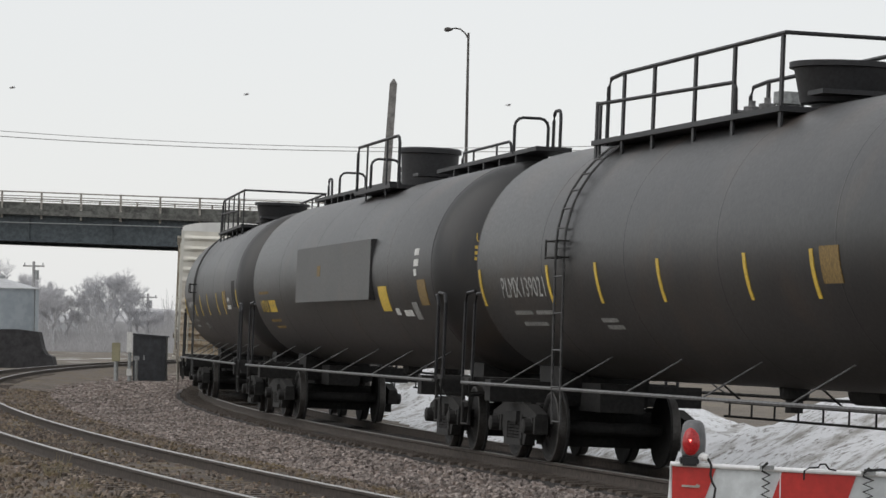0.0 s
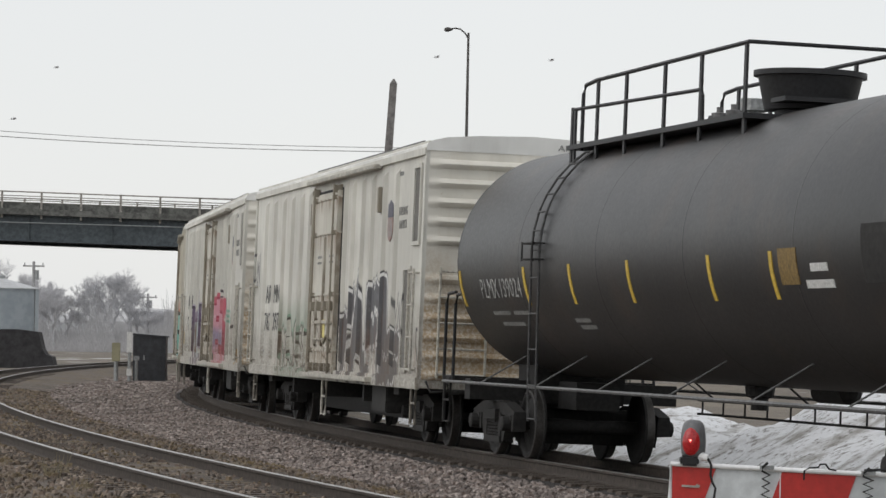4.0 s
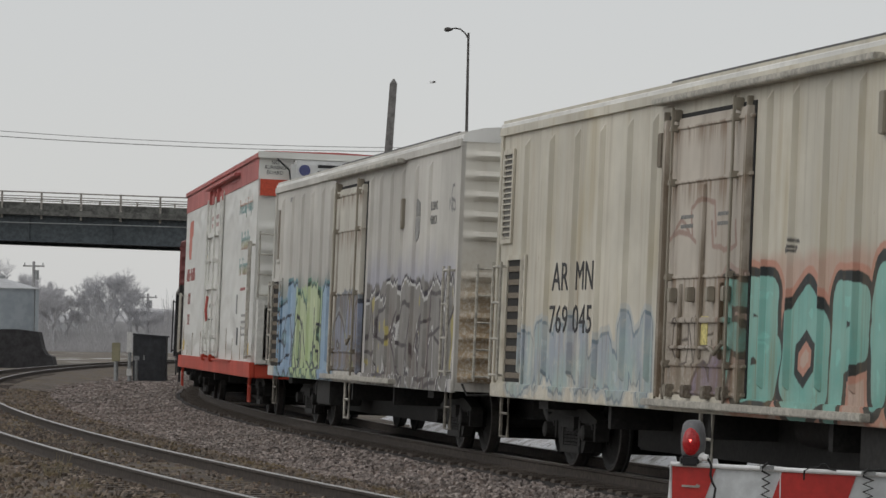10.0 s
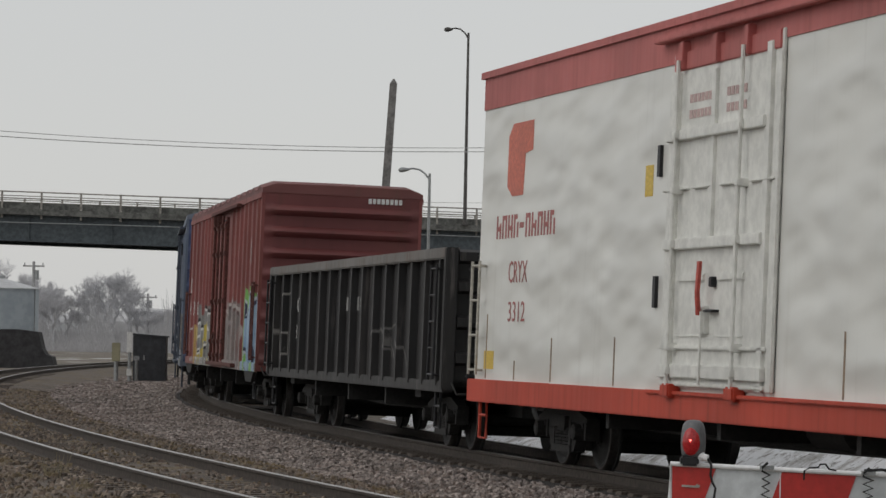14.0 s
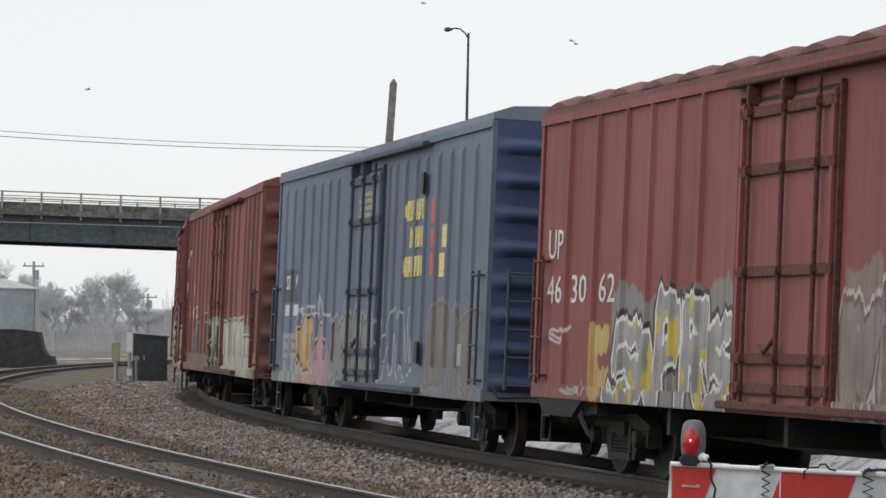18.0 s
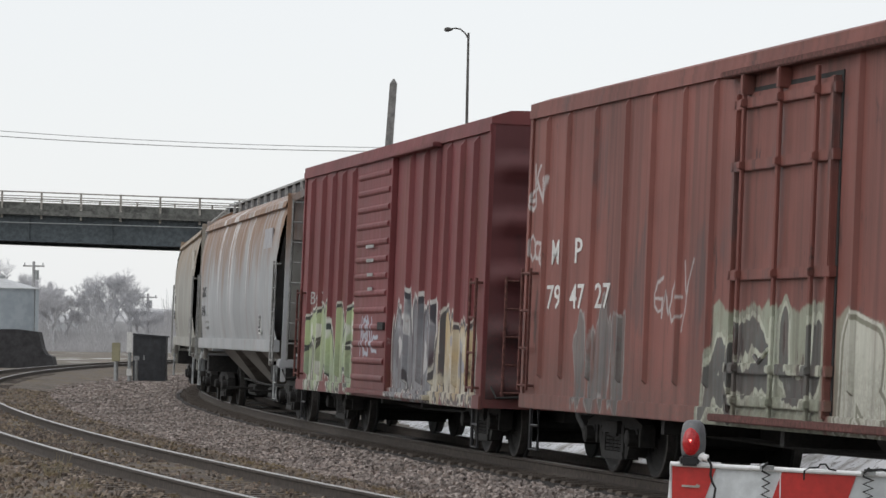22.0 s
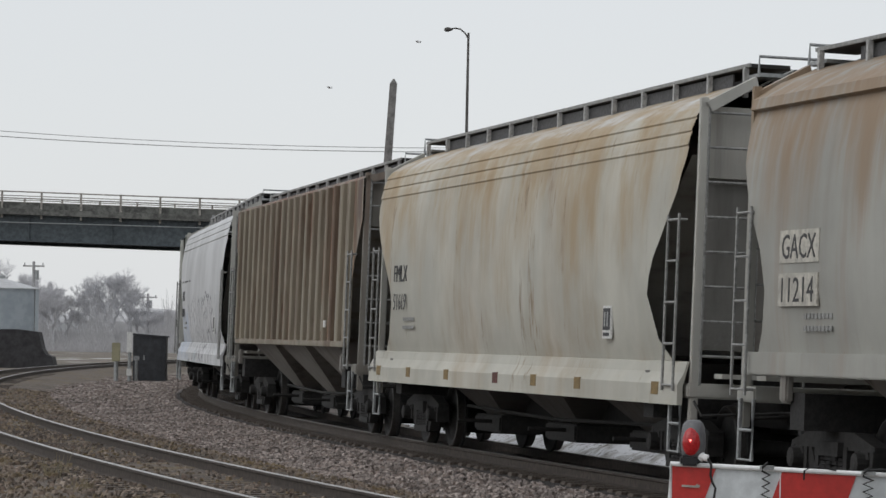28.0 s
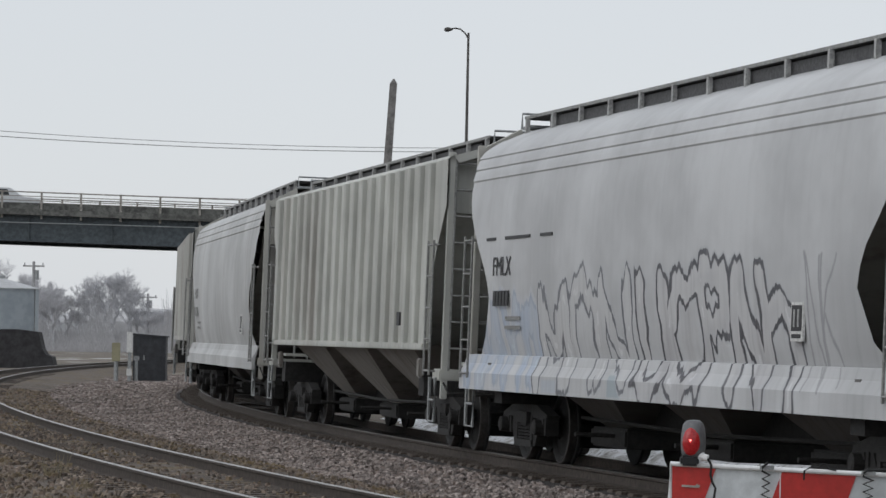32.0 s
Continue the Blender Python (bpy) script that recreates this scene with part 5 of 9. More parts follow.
    underframe(car, length, sill, base, BLACK_IRON if iron is RUSTED else DIRTY_STEP if iron is WHITE_IRON else iron)
    rides(car, (qf + qr) / 2, base)
    return car, h


def shield(car, x, z, w, t, top, low, y=-1.54):
    """A crest without letters: a dark cap over an upright-striped field."""
    cap = [(x - w / 2, z), (x - w / 2 * 0.85, z + t * 0.32), (x - w * 0.2, z + t * 0.36), (x, z + t * 0.42), (x + w * 0.2, z + t * 0.36), (x + w / 2 * 0.85, z + t * 0.32), (x + w / 2, z)]
    field = [(x - w / 2, z - 0.01), (x + w / 2, z - 0.01), (x + w / 2, z - t * 0.35), (x + w * 0.32, z - t * 0.52), (x, z - t * 0.6), (x - w * 0.32, z - t * 0.52), (x - w / 2, z - t * 0.35)]
    e = part("crest_field", prism(bmesh.new(), field, y - 0.003, y + 0.01), low, car, "faded striped crest without letters")
    part("crest_cap", prism(bmesh.new(), cap, y - 0.003, y + 0.01), top, e)
    for i in range(4):
        a = x - w * 0.36 + i * w * 0.24
        part("crest_stripe", block(a - w * 0.045, a + w * 0.045, y - 0.007, y, z - t * 0.48, z - 0.03), DIM_INK, e)


def vent(car, x0, x1, z0, z1, paint, inside, y=-1.53, slats=12):
    """A framed opening in the side with louvres; its inside is a flat coloured plate."""
    bm = bmesh.new()
    for a in (x0, x1):
        bar(bm, a - 0.03, a + 0.03, y - 0.03, y, z0 - 0.03, z1 + 0.03)
    for z in (z0, z1):
        bar(bm, x0 + 0.03, x1 - 0.03, y - 0.03, y, z - 0.03, z + 0.03)
    f = part("vent_frame", bm, paint, car)
    part("vent_backing", block(x0 + 0.02, x1 - 0.02, y - 0.008, y + 0.01, z0 + 0.02, z1 - 0.02), inside, f)
    for i in range(slats):
        z = z0 + (i + 0.5) * (z1 - z0) / slats
        part("louvre", prism(bmesh.new(), [(x0 + 0.03, z), (x1 - 0.03, z), (x1 - 0.03, z + 0.02), (x0 + 0.03, z + 0.02)], y - 0.028, y - 0.006), paint, f)


DARK_CREST = plain("faded_navy_paint", (0.1, 0.1, 0.13), 0.6, 0, 25, 0.3, 0)
PINK_CREST = plain("faded_pink_paint", (0.33, 0.22, 0.2), 0.6, 0, 25, 0.3, 0)
CREAM = (0.64, 0.63, 0.575)
REEFER_ROOF = car_paint("pale_reefer_roof", (0.78, 0.78, 0.75), 0.14, 0.1, seed=2.0, low=-2.0)
DOOR_BARS = ((1.33, 0.35), (2.27, 0.55), (3.3, 0.4), (3.9, 0.3))


def reefer_door(name, seed, extra=(), rust=0.5, colour=(0.6, 0.58, 0.51), mid=0.05):
    return car_paint(name, colour, 0.55, rust, seed=seed, rusty=(0.2, 0.12, 0.065), grime=(0.17, 0.13, 0.085), low=2.45, streak=5.0, drip=0.95, clean=0.5, under=DOOR_BARS, joints=((mid - 1.4, 0.8, 3.9), (mid + 1.4, 0.8, 3.9), (mid, 0.8, 3.0), (mid - 0.75, 0.8, 2.3), (mid + 0.75, 0.8, 2.3)), sprayed=(
        marker(-1.1, -0.3, 1.25, 2.0, ("ring", "hook", "zig"), (0.07, 0.06, 0.06), seed), marker(0.1, 1.1, 1.15, 1.75, ("bend", "cup", "fork"), (0.09, 0.08, 0.07), seed + 1.3)) + extra)


REEFER_DOOR = reefer_door("grimy_reefer_door", 6.0)
REEFER_ROD = car_paint("grimy_lock_rod", (0.33, 0.3, 0.24), 0.8, 0.8, seed=7.0, rusty=(0.11, 0.07, 0.045), grime=(0.09, 0.07, 0.05), low=2.2, streak=6.0, clean=0.3)
REEFER_END = car_paint("soiled_white_end", (0.75, 0.725, 0.65), 0.82, 0.5, seed=3.0, rusty=(0.36, 0.24, 0.1), grime=(0.3, 0.19, 0.08), low=3.05, streak=4.0, clean=0.7)
REEFER_RIBS = (2.3, 3.4, 4.5, 5.45, 6.4, 7.2, 11.2, 12.2, 13.35, 14.47, 15.65, 16.86)
GREY_MESH = plain("dusty_wire_mesh", (0.17, 0.165, 0.15), 0.8, 0.2, 60, 0.4)
# near-black colour that paints the shade inside open recesses
DARK_INSIDE = plain("shaded_recess_black", (0.03, 0.028, 0.026), 0.9)
BROWN_PANEL = plain("brown_mesh_panel", (0.2, 0.17, 0.13), 0.8, 0.1, 60, 0.3)


def reefer(qf, qr, label, paint, mark, number, seen_front, shift=0.0, tint=BLACK_INK, door_paint=None):
    door_paint = door_paint or REEFER_DOOR
    car, h = box_car("refrigerator_car", label, qf, qr, paint, REEFER_RIBS, (1.12, 4.12), (7.72, 10.68), "white refrigerator cars", sill=0.85, eave=4.42, ridge=4.66,
                     track_to=3.9, thin_door=True, end_waves=12, base=(qr - qf) - 4.6, rib_deep=0.06, rib_wide=0.07, end_paint=REEFER_END, door_paint=door_paint, arched=True, rod_paint=REEFER_ROD, roof_paint=REEFER_ROOF, roof_ribs=22, door_cross=(0.025, 0.12, 0.43, 0.77, 0.965), door_rods=(0.13, 0.86), beam=0.065)
    # added dark block that fills the gap under the floor
    part("underfloor_fill", block(-5.2, 5.2, -0.7, 0.7, 0.3, 0.86, 0.03), STEEL_DARK, car)
    # grey strip in place of the shadow line above the eave
    part("roof_shadow_strip", block(-1.7, h - 0.6, -1.5, -1.46, 4.43, 4.452, 0.005), DULL_PIPE, car, "grey strip along the roof edge")
    for x0, x1, z0, z1 in ((h - 9.24, h - 9.16, 1.4, 3.25), (h - 9.95, h - 9.9, 1.4, 2.2), (h - 8.5, h - 8.45, 1.4, 2.2), (h - 10.3, h - 9.24, 1.78, 1.84), (h - 9.16, h - 8.2, 1.78, 1.84), (h - 10.3, h - 8.2, 1.5, 1.54)):
        part("door_stiffener", block(x0, x1, -1.605, -1.56, z0, z1, 0.01), door_paint, car)
    for x in (h - 10.15, h - 9.5, h - 8.8, h - 8.25):
        part("lock_bracket", block(x - 0.06, x + 0.06, -1.65, -1.56, 2.0, 2.16, 0.012), REEFER_ROD, car)
        part("lock_bracket", block(x - 0.07, x + 0.07, -1.66, -1.56, 0.98, 1.12, 0.012), REEFER_ROD, car)
    for x in (h - 10.66, h - 7.74):
        part("door_side_strip", block(x - 0.09, x - 0.05, -1.6, -1.53, 0.9, 4.1, 0.008), REEFER_ROD, car)
    plate("yellow_notice", h - 9.2, h - 8.95, 1.55, 1.85, PALE_YELLOW, car, -1.568)
    y = -1.535
    for text, u, z in ((mark[0], 16.34, 2.18), (mark[1], 15.24, 2.18), (number[0], 16.36, 1.66), (number[1], 15.28, 1.66)):
        lettering("reporting_mark" if z > 2 else "car_number", text, h - u + shift, z, 0.34, 0.76 if z > 2 else 0.84, tint, car, y, "black stencilled characters")
    t = lettering("end_mark", mark[0] + mark[1] + " " + number[0] + number[1], 0, 0, 0.09, 0.95, GREY_INK, car, 0.0)
    t.data.transform(pose(h + 0.024, 0.85, 4.36, 0, 0, 90))
    shield(car, h - 2.95, 3.4, 0.46, 0.62, DARK_CREST, PINK_CREST)
    lettering("slogan", "BUILDING", h - 1.85, 3.4, 0.13, 0.72, GREY_INK, car, y)
    lettering("slogan", "AMERICA", h - 1.85, 3.2, 0.13, 0.66, GREY_INK, car, y)
    bars("small_writing", h - 2.4, h - 1.95, 4.0, 4.06, 7, GREY_INK, car, y)
    bars("small_writing", h - 17.3, h - 16.7, 1.25, 1.3, 8, GREY_INK, car, y)
    for u, zz in ((10.05, 2.9), (8.75, 2.9)):
        bars("small_writing", h - u, h - u + 0.45, zz, zz + 0.04, 7, GREY_INK, car, -1.568)
        bars("small_writing", h - u, h - u + 0.45, zz - 0.1, zz - 0.06, 7, GREY_INK, car, -1.568)
    part("placard_holder", block(h - 3.97, h - 3.83, -1.59, -1.53, 3.5, 3.9, 0.01), REEFER_ROD, car)
    part("placard_holder", block(h - 11.02, h - 10.86, -1.58, -1.53, 3.5, 3.88, 0.01), BROWN_PANEL, car)
    part("handbrake_box", block(h - 4.5, h - 3.2, -1.45, -0.9, 0.42, 0.84, 0.02), STEEL_FRAME, car, "grey equipment box under the floor")
    stirrup(car, h - 9.0, -1.52, WHITE_IRON, 0.86, 0.42, 0.6)
    if seen_front:
        vent(car, h - 0.88, h - 0.36, 2.95, 4.08, paint, GREY_MESH, -1.535, 0)
        vent(car, h - 1.5, h - 0.98, 1.1, 2.6, paint, GREY_MESH, -1.535, 0)
    else:
        vent(car, -h + 0.22, -h + 0.7, 2.84, 4.0, paint, GREY_MESH, -1.535, 16)
        vent(car, -h + 0.6, -h + 1.5, 1.0, 2.62, paint, DARK_INSIDE, -1.535, 0)
        for i in range(9):
            z = 1.08 + i * 0.17
            part("end_wave", prism(bmesh.new(), [(-h + 0.65, z), (-h + 1.45, z), (-h + 1.45, z + 0.07), (-h + 0.65, z + 0.07)], -1.556, -1.542), BROWN_PANEL, car)
    return car, h


GRIME = dict(low=2.3, grime=(0.13, 0.1, 0.07), drip=0.9, clean=0.75)
reefer(-127.35, -108.85, "off-white ribbed refrigerator car sprayed with dark grey lettering", car_paint("white_reefer_grey_spray", CREAM, 0.62, 0.4, seed=1.0, sprayed=(
    dict(x0=-5.6, x1=-1.5, z0=0.95, z1=1.95, fill=(0.5, 0.5, 0.44), second=(0.58, 0.57, 0.5), line=(0.07, 0.07, 0.055), halo=(0.24, 0.36, 0.27), forms=row_of(("arch", "peak", "zig", "bow"), -5.5, -1.6, 0.95, 1.9, 0.1, 0.15), seed=7.7, fat=0.12, lw=0.05, hw=0.05, soft=0.6, spike=0.5, frayed=0.9, mist=((0.36, 0.42, 0.35), 0.4)),
    marker(-5.2, -2.0, 0.95, 1.7, ("zig", "peak", "cup", "kick", "bend", "fork"), (0.08, 0.075, 0.06), 9.3, 0.03, 0.5),
    dict(x0=1.55, x1=7.9, z0=0.86, z1=2.5, fill=(0.075, 0.076, 0.085), second=(0.1, 0.102, 0.11), line=(0.72, 0.72, 0.7), halo=(0.05, 0.05, 0.055), forms=[("fork", 1.45, 3.2, 0.82, 2.3), ("peak", 2.75, 4.45, 0.8, 2.55), ("flag", 4.25, 5.75, 0.8, 2.4), ("hook", 5.3, 7.5, 0.8, 1.75), ("bar", 5.5, 6.6, 1.4, 2.5)], seed=3.1, fat=0.21, lw=0.055, hw=0.035, soft=0.15, spike=0.75, drip=0.2),
    marker(7.0, 8.2, 1.35, 2.4, ("fork", "zig", "kick", "peak"), (0.12, 0.12, 0.12), 4.3, 0.025),
    marker(8.85, 9.2, 1.0, 2.0, ("bend", "coil"), (0.07, 0.07, 0.08), 6.3, 0.03),
    marker(-9.2, -8.6, 2.45, 3.35, ("hook", "fork", "zig"), (0.13, 0.13, 0.13), 1.3, 0.03)), **GRIME),
       ("AR", "MN"), ("762", "097"), True, 0.0)
reefer(-106.9, -88.4, "off-white ribbed refrigerator car sprayed with pink and violet lettering", car_paint("white_reefer_pink_spray", CREAM, 0.62, 0.4, seed=4.0, sprayed=(
    dict(x0=1.6, x1=4.75, z0=0.88, z1=2.4, fill=(0.62, 0.38, 0.43), second=(0.56, 0.28, 0.33), line=(0.34, 0.05, 0.09), halo=(0.5, 0.12, 0.16), forms=[("bar", 1.7, 2.6, 0.95, 2.25), ("comb", 2.3, 3.4, 0.95, 2.35), ("twin", 3.15, 4.75, 0.92, 2.35)], seed=1.4, fat=0.19, lw=0.045, hw=0.09, soft=0.25, back=(0.46, 0.13, 0.16), band=(1.5, 0.28, (0.25, 0.26, 0.38)), drip=0.25),
    marker(2.1, 2.6, 2.45, 2.75, ("fork", "hook"), (0.06, 0.05, 0.06), 2.2), marker(3.6, 4.2, 2.4, 2.75, ("ring", "bend"), (0.06, 0.05, 0.06), 3.7, 0.03),
    dict(x0=-4.5, x1=-3.1, z0=0.9, z1=2.45, fill=(0.5, 0.54, 0.54), second=(0.4, 0.5, 0.5), line=(0.2, 0.16, 0.24), halo=(0.3, 0.27, 0.33), forms=[("ring", -4.45, -3.2, 0.9, 1.9), ("bar", -4.3, -3.4, 1.6, 2.5)], seed=5.9, fat=0.16, soft=0.4),
    dict(x0=-5.6, x1=-1.7, z0=0.86, z1=2.25, fill=(0.05, 0.042, 0.058), second=(0.13, 0.09, 0.16), line=(0.07, 0.05, 0.08), halo=(0.42, 0.38, 0.44), forms=[("flag", -5.65, -4.3, 0.88, 2.2), ("bar", -5.0, -4.1, 0.86, 1.4), ("leg", -3.5, -2.1, 0.88, 2.25), ("bar", -2.6, -1.8, 0.86, 1.6)], seed=5.2, sway=0.2, fat=0.16, soft=0.25, hw=0.04),
    marker(-2.3, -1.75, 1.85, 2.2, ("bend", "fork"), (0.07, 0.07, 0.07), 8.3, 0.03),
    marker(4.85, 5.6, 1.4, 2.4, ("zig", "kick", "peak"), (0.06, 0.06, 0.065), 6.1, 0.03), marker(4.8, 5.3, 0.95, 1.5, ("bend", "coil"), (0.08, 0.07, 0.07), 1.6, 0.03),
    marker(5.8, 6.7, 1.75, 2.25, ("bend", "zig", "hook"), (0.25, 0.45, 0.36), 7.1, 0.03), marker(6.8, 8.0, 1.45, 2.25, ("fork", "bow", "zig", "tee"), (0.045, 0.045, 0.05), 3.3, 0.034),
    marker(7.2, 7.8, 1.05, 1.5, ("ring", "coil"), (0.1, 0.1, 0.1), 4.6)), patches=((8.05, 8.45, 0.95, 1.3, (0.5, 0.33, 0.12)), (-9.1, -8.7, 1.3, 1.65, (0.5, 0.36, 0.12))), **GRIME),
       ("AR", "MN"), ("725", "231"), True, -0.16)
reefer(-86.35, -68.1, "yellowed white refrigerator car sprayed with turquoise lettering", car_paint("cream_reefer_turquoise_spray", (0.64, 0.61, 0.52), 0.4, 0.4, seed=8.0, low=1.6, grime=(0.14, 0.105, 0.065), rusty=(0.3, 0.19, 0.07), drip=0.5, clean=0.45, wash=((0.5, 0.42, 0.24), 0.5, 0.0, 0.5, 0.7), sprayed=(
    dict(x0=-8.4, x1=-1.9, z0=0.86, z1=2.0, fill=(0.38, 0.49, 0.48), second=(0.36, 0.4, 0.46), line=(0.2, 0.26, 0.3), halo=(0.5, 0.52, 0.5), forms=row_of(("ring", "zig", "leg", "peak", "twin"), -8.3, -2.0, 0.86, 1.9, 0.1, 0.15), seed=6.6, fat=0.22, soft=0.6, lw=0.04, frayed=0.9, spike=0.3),
    dict(x0=7.0, x1=8.3, z0=0.82, z1=1.5, fill=(0.2, 0.15, 0.34), second=(0.3, 0.24, 0.42), line=None, forms=[("peak", 6.8, 8.4, 0.8, 1.7)], seed=4.2, fat=0.3, soft=0.3),
    dict(x0=0.9, x1=7.35, z0=0.84, z1=2.42, fill=(0.17, 0.42, 0.37), second=(0.26, 0.5, 0.44), line=(0.02, 0.028, 0.03), halo=(0.52, 0.27, 0.2), forms=[("bow", 1.05, 2.55, 0.95, 2.28), ("ring", 2.35, 3.95, 0.72, 2.15), ("knob", 3.8, 5.1, 0.78, 2.2), ("mast", 4.85, 5.75, 0.95, 2.15), ("coil", 5.5, 7.35, 0.72, 2.12)], seed=2.3, fat=0.2, lw=0.1, hw=0.07, soft=0.12, sway=0.18, mist=((0.5, 0.29, 0.23), 0.12), drip=0.15, frayed=0.3),
    marker(2.5, 2.8, 2.25, 2.6, ("coil",), (0.06, 0.06, 0.06), 2.2), marker(7.4, 8.2, 1.6, 2.1, ("arch", "hook"), (0.1, 0.09, 0.13), 2.3), marker(7.6, 8.9, 1.2, 2.0, ("bow", "zig", "bend"), (0.12, 0.1, 0.18), 5.7, 0.025),
    marker(7.2, 8.8, 2.9, 4.0, ("fork", "ring", "kick"), (0.4, 0.39, 0.36), 5.3, 0.03))),
       ("AR", "MN"), ("769", "045"), False, 1.25, BLACK_INK, reefer_door("pinkish_rusty_reefer_door", 11.0, (
           dict(x0=0.75, x1=1.5, z0=0.84, z1=2.3, fill=(0.17, 0.42, 0.37), line=(0.02, 0.028, 0.03), halo=(0.4, 0.3, 0.26), forms=[("flag", 0.55, 1.6, 0.95, 2.25)], seed=2.3, fat=0.14, lw=0.07, soft=0.35),
           dict(x0=-0.6, x1=0.8, z0=0.9, z1=1.9, fill=(0.25, 0.2, 0.36), second=(0.42, 0.38, 0.4), line=(0.08, 0.06, 0.08), forms=row_of(("peak", "bend"), -0.3, 0.9, 0.9, 1.5), seed=6.2, fat=0.14, soft=0.5),
           marker(-1.2, 1.0, 2.5, 3.2, ("peak", "arch", "cup"), (0.36, 0.25, 0.21), 3.9, 0.03, 0.5)), 0.8, (0.56, 0.51, 0.44), -0.07))

def last_reefer():
    p = car_paint("grey_reefer_mixed_spray", (0.57, 0.555, 0.51), 0.42, 0.3, seed=12.0, drip=0.5, low=1.4, clean=0.75, sprayed=(
        dict(x0=-8.2, x1=-1.3, z0=0.86, z1=2.4, fill=(0.24, 0.36, 0.5), second=(0.3, 0.42, 0.54), line=(0.04, 0.07, 0.1), halo=(0.14, 0.26, 0.28), forms=[("ring", -8.2, -6.3, 0.86, 2.2), ("knob", -6.9, -5.5, 0.86, 2.5), ("bow", -3.1, -1.4, 0.86, 2.4)], seed=4.4, fat=0.24, lw=0.05, hw=0.06, soft=0.2, back=(0.3, 0.4, 0.5), spike=0.3, mist=((0.1, 0.16, 0.16), 0.35)),
        dict(x0=-6.1, x1=-3.0, z0=0.86, z1=2.45, fill=(0.42, 0.53, 0.27), second=(0.5, 0.58, 0.36), line=(0.05, 0.09, 0.06), halo=(0.14, 0.26, 0.2), forms=[("arch", -6.2, -4.7, 0.86, 2.3), ("leg", -4.9, -3.0, 0.86, 2.5)], seed=7.4, fat=0.3, lw=0.05, hw=0.05, soft=0.15, back=(0.42, 0.52, 0.28), spike=0.5),
        marker(-8.0, -3.2, 0.9, 2.2, ("bend", "hook", "fork", "ring", "zig", "cup", "coil"), (0.04, 0.05, 0.07), 1.7, 0.03),
        dict(x0=1.5, x1=8.7, z0=0.8, z1=2.42, fill=(0.19, 0.183, 0.17), second=(0.25, 0.24, 0.22), line=(0.62, 0.62, 0.6), halo=(0.06, 0.055, 0.065), forms=[("arch", 1.5, 3.2, 0.8, 2.3), ("hook", 2.9, 4.6, 0.85, 2.4), ("leg", 4.3, 6.1, 0.8, 2.45), ("fork", 5.7, 7.4, 0.8, 2.35), ("zig", 7.1, 8.7, 0.8, 2.4)], seed=8.8, fat=0.3, lw=0.035, hw=0.05, soft=0.25, back=(0.21, 0.2, 0.185), chips=((0.42, 0.36, 0.12), 0.62), spike=0.5, mist=((0.3, 0.31, 0.42), 0.6)),
        marker(1.7, 8.6, 0.85, 2.3, ("peak", "bend", "kick", "coil", "twin", "hook", "bow", "fork"), (0.06, 0.05, 0.055), 5.7, 0.032, 0.4),
        marker(8.05, 8.5, 3.3, 3.8, ("zig", "coil"), (0.16, 0.16, 0.16), 2.6, 0.018)))
    door = reefer_door("sprayed_reefer_door", 9.0, (dict(x0=-1.5, x1=1.6, z0=0.86, z1=2.3, fill=(0.17, 0.22, 0.3), second=(0.26, 0.3, 0.4), line=(0.05, 0.06, 0.08), halo=(0.25, 0.28, 0.3), forms=row_of(("ring", "peak", "bow"), -1.5, 1.6, 0.86, 2.3, 0.1, 0.2), seed=3.3, fat=0.2, soft=0.4, back=(0.15, 0.17, 0.2), chips=((0.35, 0.42, 0.2), 0.6)),), 0.3)
    car, h = box_car("refrigerator_car", "grimy white refrigerator car sprayed green, blue and grey", -65.8, -47.95, p, REEFER_RIBS, (1.12, 4.12), (7.72, 10.68), "white refrigerator cars",
                     sill=0.85, eave=4.42, ridge=4.66, track_to=4.35, end_waves=12, base=13.6, rib_deep=0.045, rib_wide=0.07, end_paint=REEFER_END, door_paint=door, arched=True, rod_paint=REEFER_ROD, roof_paint=REEFER_ROOF, roof_ribs=22, door_cross=(0.025, 0.12, 0.43, 0.77, 0.965), thin_door=True, door_rods=(0.13, 0.86), beam=0.065)
    # dark filler block added between floor and rails
    part("underfloor_fill", block(-5.2, 5.2, -0.7, 0.7, 0.3, 0.86, 0.03), STEEL_DARK, car)
    # shadow line over the eave, built as a grey strip
    part("roof_shadow_strip", block(-1.7, h - 0.6, -1.5, -1.46, 4.43, 4.452, 0.005), DULL_PIPE, car, "grey strip along the roof edge")
    shield(car, h - 3.32, 3.35, 0.46, 0.62, GREY_INK, DIM_INK)
    lettering("slogan", "BUILDING", h - 2.1, 3.4, 0.13, 0.72, GREY_INK, car, -1.535)
    lettering("slogan", "AMERICA", h - 2.1, 3.2, 0.13, 0.66, GREY_INK, car, -1.535)
    bars("small_writing", -h + 1.75, -h + 2.15, 4.0, 4.08, 5, GREY_INK, car, -1.535)
    vent(car, -h + 0.42, -h + 0.84, 2.95, 3.92, p, BROWN_PANEL, -1.535, 0)
    vent(car, -h + 0.12, -h + 1.22, 0.98, 2.6, p, DARK_INSIDE, -1.535, 0)
    for i in range(9):
        z = 1.08 + i * 0.17
        part("end_wave", prism(bmesh.new(), [(-h + 0.17, z), (-h + 1.17, z), (-h + 1.17, z + 0.07), (-h + 0.17, z + 0.07)], -1.556, -1.542), BROWN_PANEL, car)
    part("placard_holder", block(h - 4.5, h - 4.36, -1.58, -1.53, 3.2, 3.65, 0.01), REEFER_ROD, car)
